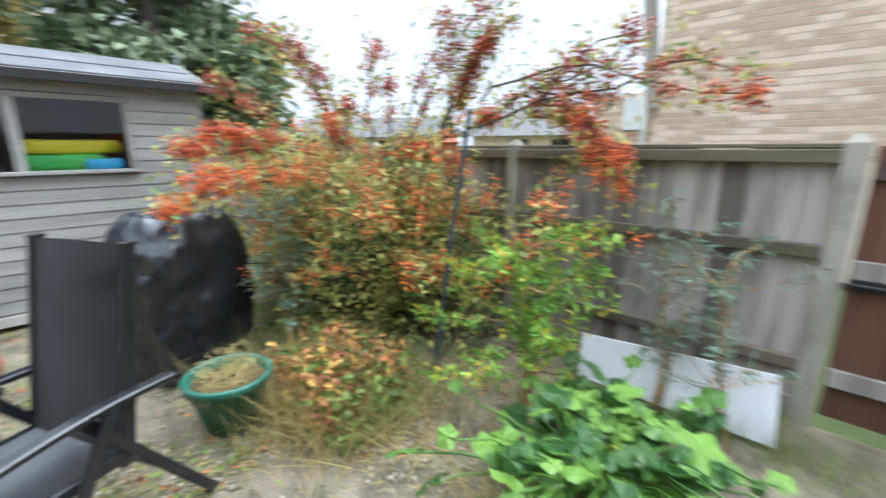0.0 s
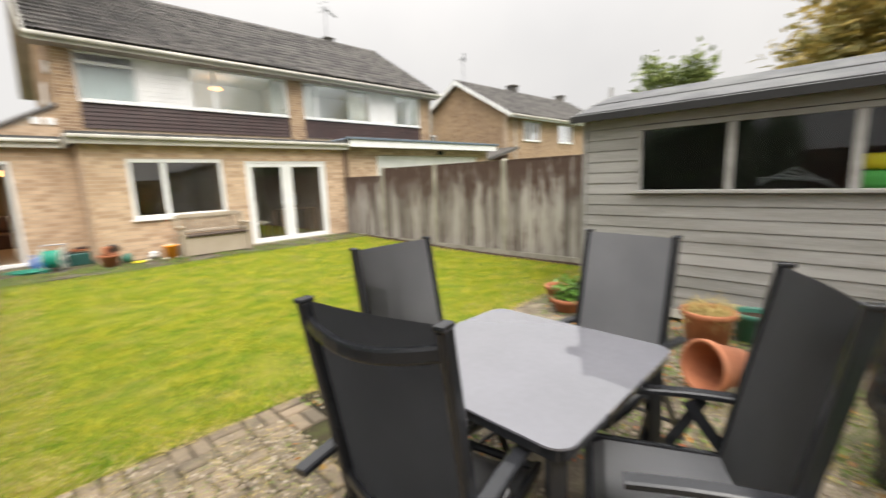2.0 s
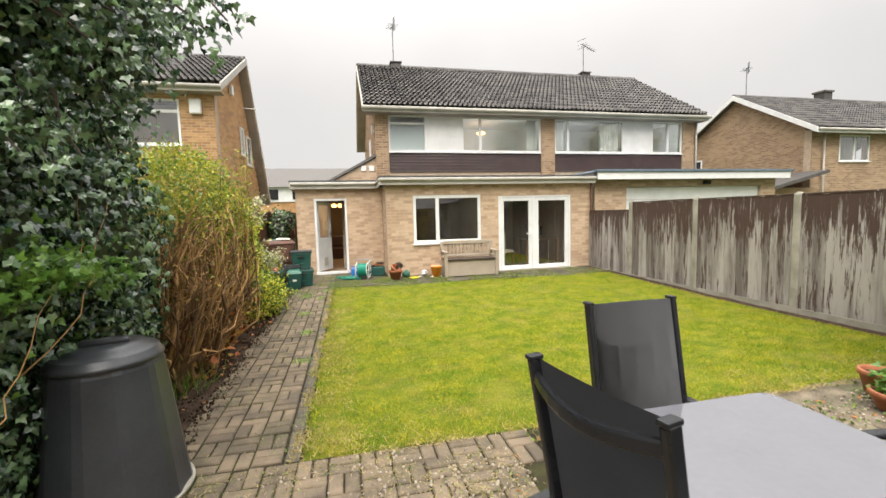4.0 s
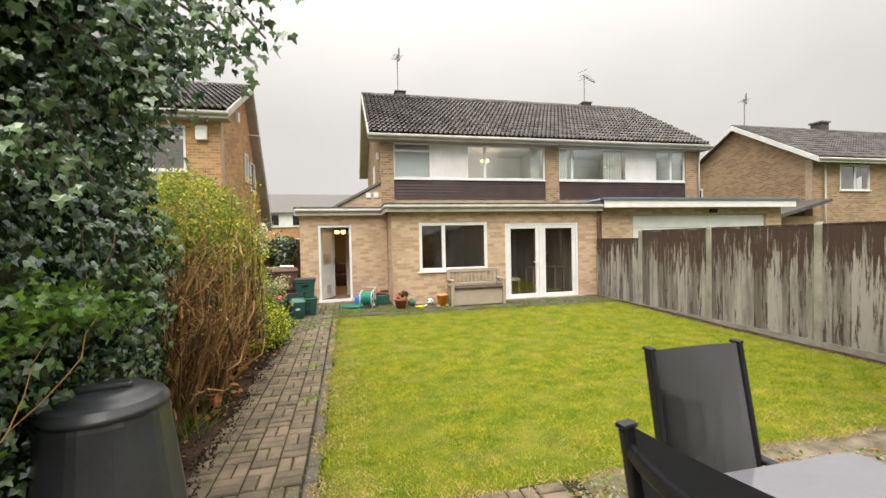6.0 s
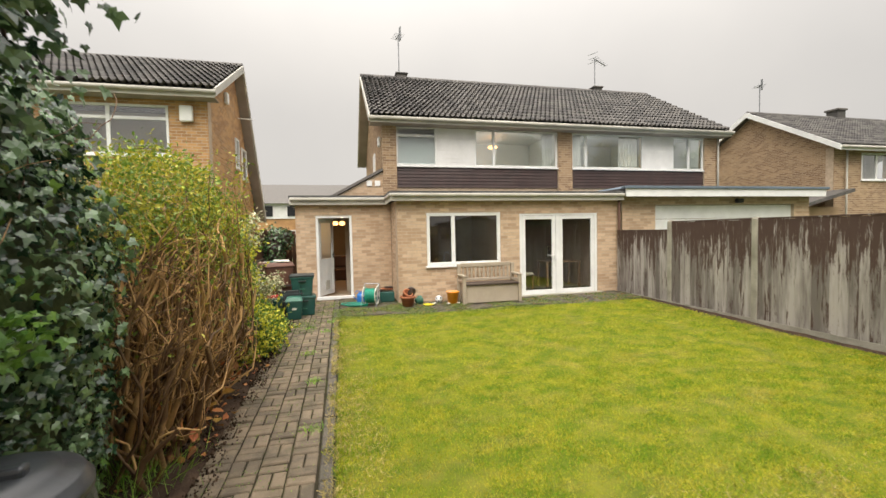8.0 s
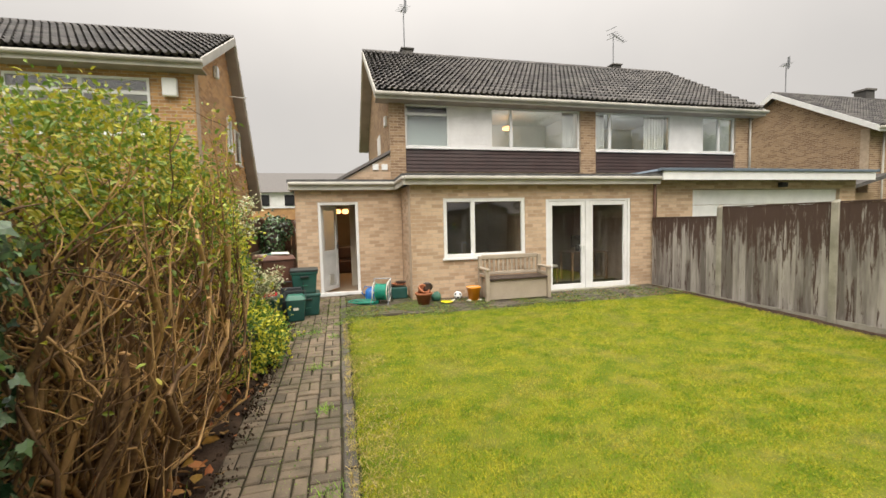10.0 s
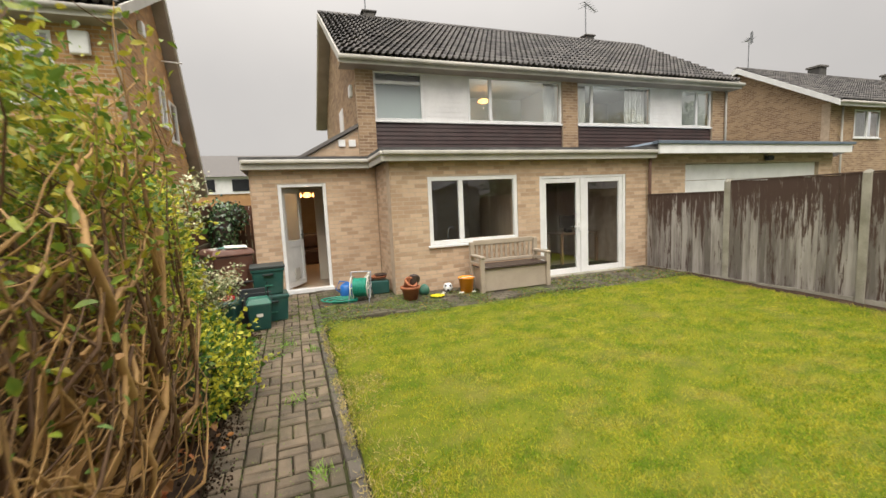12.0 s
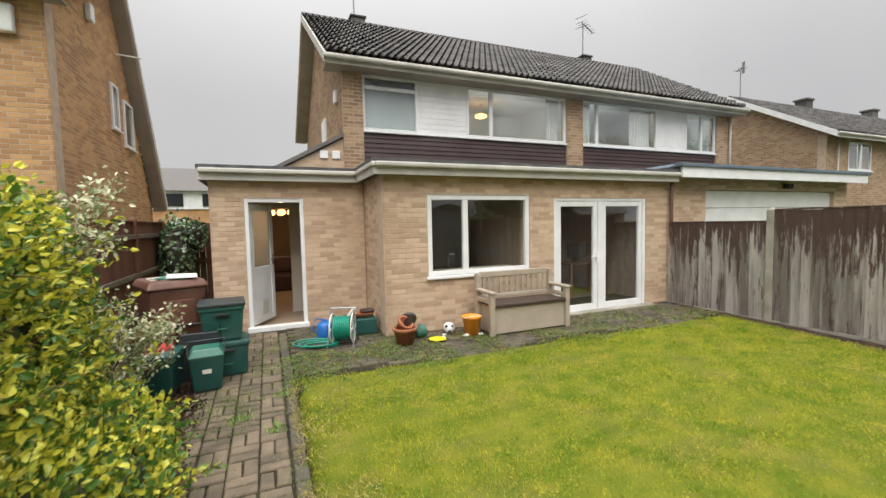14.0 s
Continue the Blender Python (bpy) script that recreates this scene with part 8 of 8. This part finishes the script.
low_leaves("fallen_leaves", "brown fallen leaves on the rough ground", (1.7, 5.4, -2.3, 2.9), 1900, 0.04, M["dead_leaf"], (-0.012, 0.006), "leaves", flat=0.12)
low_leaves("straw_litter", "dry straw litter on the rough ground", (0.6, 4.6, -2.2, 0.9), 14000, 0.07, M["straw"], (-0.012, 0.015), "litter", BLADE_V, BLADE_F, 0.06, 0.1)
low_leaves("border_litter", "bark chips and clods on the soil border", (-1.5, -0.44, 2.3, 9.9), 9000, 0.013, M["chip"], (0.005, 0.025), "litter", OCT_V, OCT_F, 0.6, 0.2)
low_leaves("border_leaves", "fallen leaves on the soil border", (-1.5, -0.45, 3.4, 9.6), 260, 0.05, M["dead_leaf"], (0.02, 0.04), "leaves", flat=0.15)
low_leaves("gravel", "pale gravel scattered on the earth", (0.2, 5.2, -1.4, 2.9), 15000, 0.012, M["stone"], (-0.02, 0.0), "gravel", OCT_V, OCT_F, 1.0, 0.2)
low_leaves("joint_weeds", "small weeds and moss in the paving joints", (-0.5, 2.6, 0.2, 3.05), 5000, 0.015, M["weed"], (-0.006, 0.012))
low_leaves("patio_litter", "dry straw and dirt lying on the patio", (-0.4, 2.3, 0.3, 3.0), 9000, 0.045, M["straw"], (0.002, 0.012), "litter", BLADE_V, BLADE_F, 0.06, 0.08)
low_leaves("patio_gravel", "pale grit on the patio blocks", (0.0, 2.4, 0.3, 3.0), 2200, 0.011, M["stone"], (0.002, 0.006), "gravel", OCT_V, OCT_F, 1.0, 0.2)
low_leaves("patio_tufts", "dry grass and moss growing between the patio blocks", (0.35, 2.4, 0.9, 3.0), 7000, 0.032, M["straw"], (-0.008, 0.004), "weeds", BLADE_V, BLADE_F, 0.12, 0.5)
low_leaves("patio_moss", "green moss between the patio blocks", (-0.5, 2.4, 0.4, 3.0), 7000, 0.018, M["weed"], (-0.008, 0.006), "weeds", BLADE_V, BLADE_F, 0.25, 0.6)
low_leaves("path_weeds", "small weeds in the path joints", (-0.45, 0.42, 3.1, 11.2), 4500, 0.014, M["weed"], (-0.006, 0.012))
low_leaves("house_weeds", "mat of low weeds creeping over the paving", (0.3, 4.6, 9.35, 10.6), 14000, 0.021, M["weed"], (0.0, 0.03))
low_leaves("house_weeds", "mat of low weeds creeping over the paving", (4.4, 7.3, 9.4, 10.6), 3000, 0.03, M["weed"], (0.0, 0.03))
low_leaves("corner_weeds", "low green weeds and moss spreading over the end of the path", (-0.45, 2.0, 8.6, 11.6), 12000, 0.017, M["weed"], (-0.004, 0.02))
low_leaves("terrace_litter", "dead leaves and dirt on the paving by the house", (0.5, 7.3, 9.5, 10.8), 2600, 0.022, M["dead_leaf"], (0.0, 0.012), "leaves", flat=0.15)
low_leaves("pot_plants", "fading plants in the shed-side pots", (4.68, 5.02, 0.95, 1.28), 900, 0.10, M["straw"], (0.27, 0.40), "plant", BLADE_V, BLADE_F, 0.06, 0.9)
low_leaves("pot_plants", "yellow-green plant in the pot by the shed corner", (4.90, 5.14, 2.40, 2.64), 420, 0.06, M["ivy_young"], (0.15, 0.38), "plant")
low_leaves("pot_weeds", "withered plants in the green pot", (2.55, 2.86, -0.32, -0.02), 1500, 0.06, M["straw"], (0.25, 0.40), "plant", BLADE_V, BLADE_F, 0.05, 0.7)
for k, (x, y) in enumerate(((0.18, 6.3), (0.22, 8.6), (0.02, 7.4), (0.30, 9.3), (-0.05, 8.9), (0.25, 5.1))):
    tuft("path_tuft", "small tuft of weed in the path", (x, y, float(rise(y))), 70, 0.07, (0.05, 0.05), M["lush"], 0.10, 0.9)

# ---- lawn ----
def lawn_blades(name, count, x0, x1, y0, y1, seed, height):
    g = np.random.default_rng(seed)
    p = np.stack([x0 + (x1 - x0) * g.random(count), y0 + (y1 - y0) * g.random(count), np.zeros(count) - 0.004], -1)
    p[:, 2] += rise(p[:, 1])
    wob = 0.05 * np.sin(p[:, 0] * 5.1) + 0.035 * np.sin(p[:, 0] * 13.0 + 1)
    wob2 = 0.02 * np.sin(p[:, 1] * 6.3) + 0.015 * np.sin(p[:, 1] * 17.0)
    far = 9.50 + 0.12 * np.sin(p[:, 0] * 1.9) + wob
    keep = (p[:, 1] > 3.06 + wob * 0.5) & (p[:, 1] < far) & (p[:, 0] > 0.39 + 2.2 * wob2 + 0.05 * g.random(len(p)))
    p = p[keep]
    d = np.array([0, 0, 1.0]) + g.normal(size=p.shape) * np.array([0.85, 0.85, 0.1])
    ob = strew(name, p, d, height * (0.6 + 0.7 * g.random(len(p))), M["grass"], None, BLADE_V, BLADE_F, 0.17)
    return tagged(ob, "short green grass with yellowed patches", "grass", kind="stuff")


lawn_blades("grass", 200000, 0.30, 7.2, 3.0, 6.2, 3, 0.030)
lawn_blades("grass", 110000, 0.30, 7.2, 6.2, 9.75, 4, 0.032)

def edge_straw(name, count, x0, x1, y0, y1, seed):
    """Yellowed ragged grass along an edge of the lawn."""
    g = np.random.default_rng(seed)
    p = np.stack([x0 + (x1 - x0) * g.random(count) ** 1.7, y0 + (y1 - y0) * g.random(count), np.zeros(count)], -1)
    if x1 - x0 > y1 - y0:
        p[:, 0], p[:, 1] = x0 + (x1 - x0) * g.random(count), y0 + (y1 - y0) * g.random(count) ** 1.7
    patchy = np.array([noise.noise(Vector((a * 2.6, b * 2.6, 4))) for a, b, _ in p])
    p = p[patchy + 0.25 * g.normal(size=count) > -0.02]
    p[:, 2] += rise(p[:, 1])
    d = np.array([0, 0, 0.55]) + g.normal(size=p.shape) * np.array([0.9, 0.9, 0.1])
    ob = strew(name, p, d, 0.045 * (0.6 + 0.8 * g.random(len(p))), M["straw"], None, BLADE_V, BLADE_F, 0.12)
    return tagged(ob, "ragged yellowed grass along the lawn edge", "grass", kind="stuff")


edge_straw("edge_grass", 9000, 0.36, 0.85, 3.0, 9.4, 21)
edge_straw("edge_grass", 8000, 0.40, 7.1, 3.0, 3.55, 22)

# ---- paving ----
def paver_mesh(w, ln, h, material):
    c = 0.009
    v = [(0, 0, -h), (w, 0, -h), (w, ln, -h), (0, ln, -h), (0, 0, -c), (w, 0, -c), (w, ln, -c), (0, ln, -c), (c, c, 0), (w - c, c, 0), (w - c, ln - c, 0), (c, ln - c, 0)]
    f = [(8, 9, 10, 11), (0, 1, 5, 4), (1, 2, 6, 5), (2, 3, 7, 6), (3, 0, 4, 7), (4, 5, 9, 8), (5, 6, 10, 9), (6, 7, 11, 10), (7, 4, 8, 11)]
    me = bpy.data.meshes.new("paving_block")
    me.from_pydata(v, [], f)
    me.materials.append(material)
    return me, np.array(v), np.array(f)


def lay(parent, spots, w, ln, material, singles):
    """Blocks at spots (x, y): the first ones singly, the rest in one mesh."""
    me, v, f = paver_mesh(w, ln, 0.05, material)
    rest = []
    for k, (x, y) in enumerate(spots):
        z = random.uniform(-0.005, 0.004) + float(rise(y))
        if k < singles:
            ob = new("paving_block", me)
            ob.parent = parent
            ob.matrix_world = pose(x, y, z, random.uniform(-1.4, 1.4), random.uniform(-1.4, 1.4), random.uniform(-1.6, 1.6))
        else:
            rest.append((x, y, z))
    if rest:
        o = np.array(rest)
        vv = (v[None] + o[:, None] + rng.normal(size=(len(o), 1, 3)) * np.array([0.001, 0.001, 0])).reshape(-1, 3)
        ff = (f[None] + (np.arange(len(o)) * len(v))[:, None, None]).reshape(-1, 4)
        ob = link_mesh("paving_blocks", fast_mesh("paving_blocks", vv, ff), material, parent)
        ob["kind"] = "stuff"


def bed(name, x0, x1, y0, y1, z):
    """The jointing under a stretch of blocks; it follows the rise towards the house."""
    bm = bmesh.new()
    ys = [y for y in (y0, 6.0, 9.8, y1) if y0 <= y <= y1]
    prism(bm, [(y, z + float(rise(y))) for y in ys] + [(y1, -0.06), (y0, -0.06)], x0, x1, "x")
    return part(name, bm, M["joint"], None)


path = tagged(bed("path", -0.53, 0.43, 3.06, 12.05, -0.013), "grey-brown block paved garden path with weedy joints", "path", kind="structure")
def weave(x0, x1, y0, y1, keep=None):
    """Basketweave: pairs of blocks by turns along and across; two lists of spots."""
    across, along, cell = [], [], 0.207
    for i in range(int(round((x1 - x0) / cell))):
        for j in range(int((y1 - y0) / cell)):
            x, y = x0 + i * cell, y0 + j * cell
            if keep is not None and not keep(x + 0.1, y + 0.1):
                continue
            if (i + j) % 2:
                across += [(x, y), (x, y + 0.1035)]
            else:
                along += [(x, y), (x + 0.1035, y)]
    return across, along


across, along_y = weave(-0.515, 0.313, 3.07, 12.0)
across.sort(key=lambda s: s[1])
along_y.sort(key=lambda s: s[1])
lay(path, across, 0.195, 0.091, M["paver"], 130)
lay(path, along_y, 0.091, 0.195, M["paver"], 120)
lay(path, [(0.322, 3.07 + 0.207 * k) for k in range(42)], 0.095, 0.20, M["paver_edge"], 42)
patio = tagged(box_part("patio", (-1.05, 0.1, -0.06), (2.2, 3.06, -0.013), M["joint"], None), "weedy block paved patio under the garden table", "patio", kind="structure")
across, along_y = weave(-1.03, 2.1, 0.155, 3.06, lambda x, y: y > 0.35 + 0.25 * math.sin(x * 2.3) + 0.25 * max(0, x - 1) and x < 1.95 + 0.1 * math.sin(y * 5))
lay(patio, across, 0.195, 0.091, M["paver"], 150)
lay(patio, along_y, 0.091, 0.195, M["paver"], 150)
terrace = tagged(bed("terrace", 0.43, 7.42, 9.3, 12.05, -0.012), "dark weedy block paving along the house wall", "paving", kind="structure")
spots = []
for r in range(25):
    y = 11.96 - r * 0.104
    x = 0.44 - (0.10 if r % 2 else 0)
    while x < 7.2:
        if x > 0.43 and (x < 1.6 or y < 10.77) and (y > 9.62 + 0.12 * math.sin(x * 1.9)):
            spots.append((x, y))
        x += 0.207
lay(terrace, spots, 0.20, 0.097, M["paver_dark"], 280)
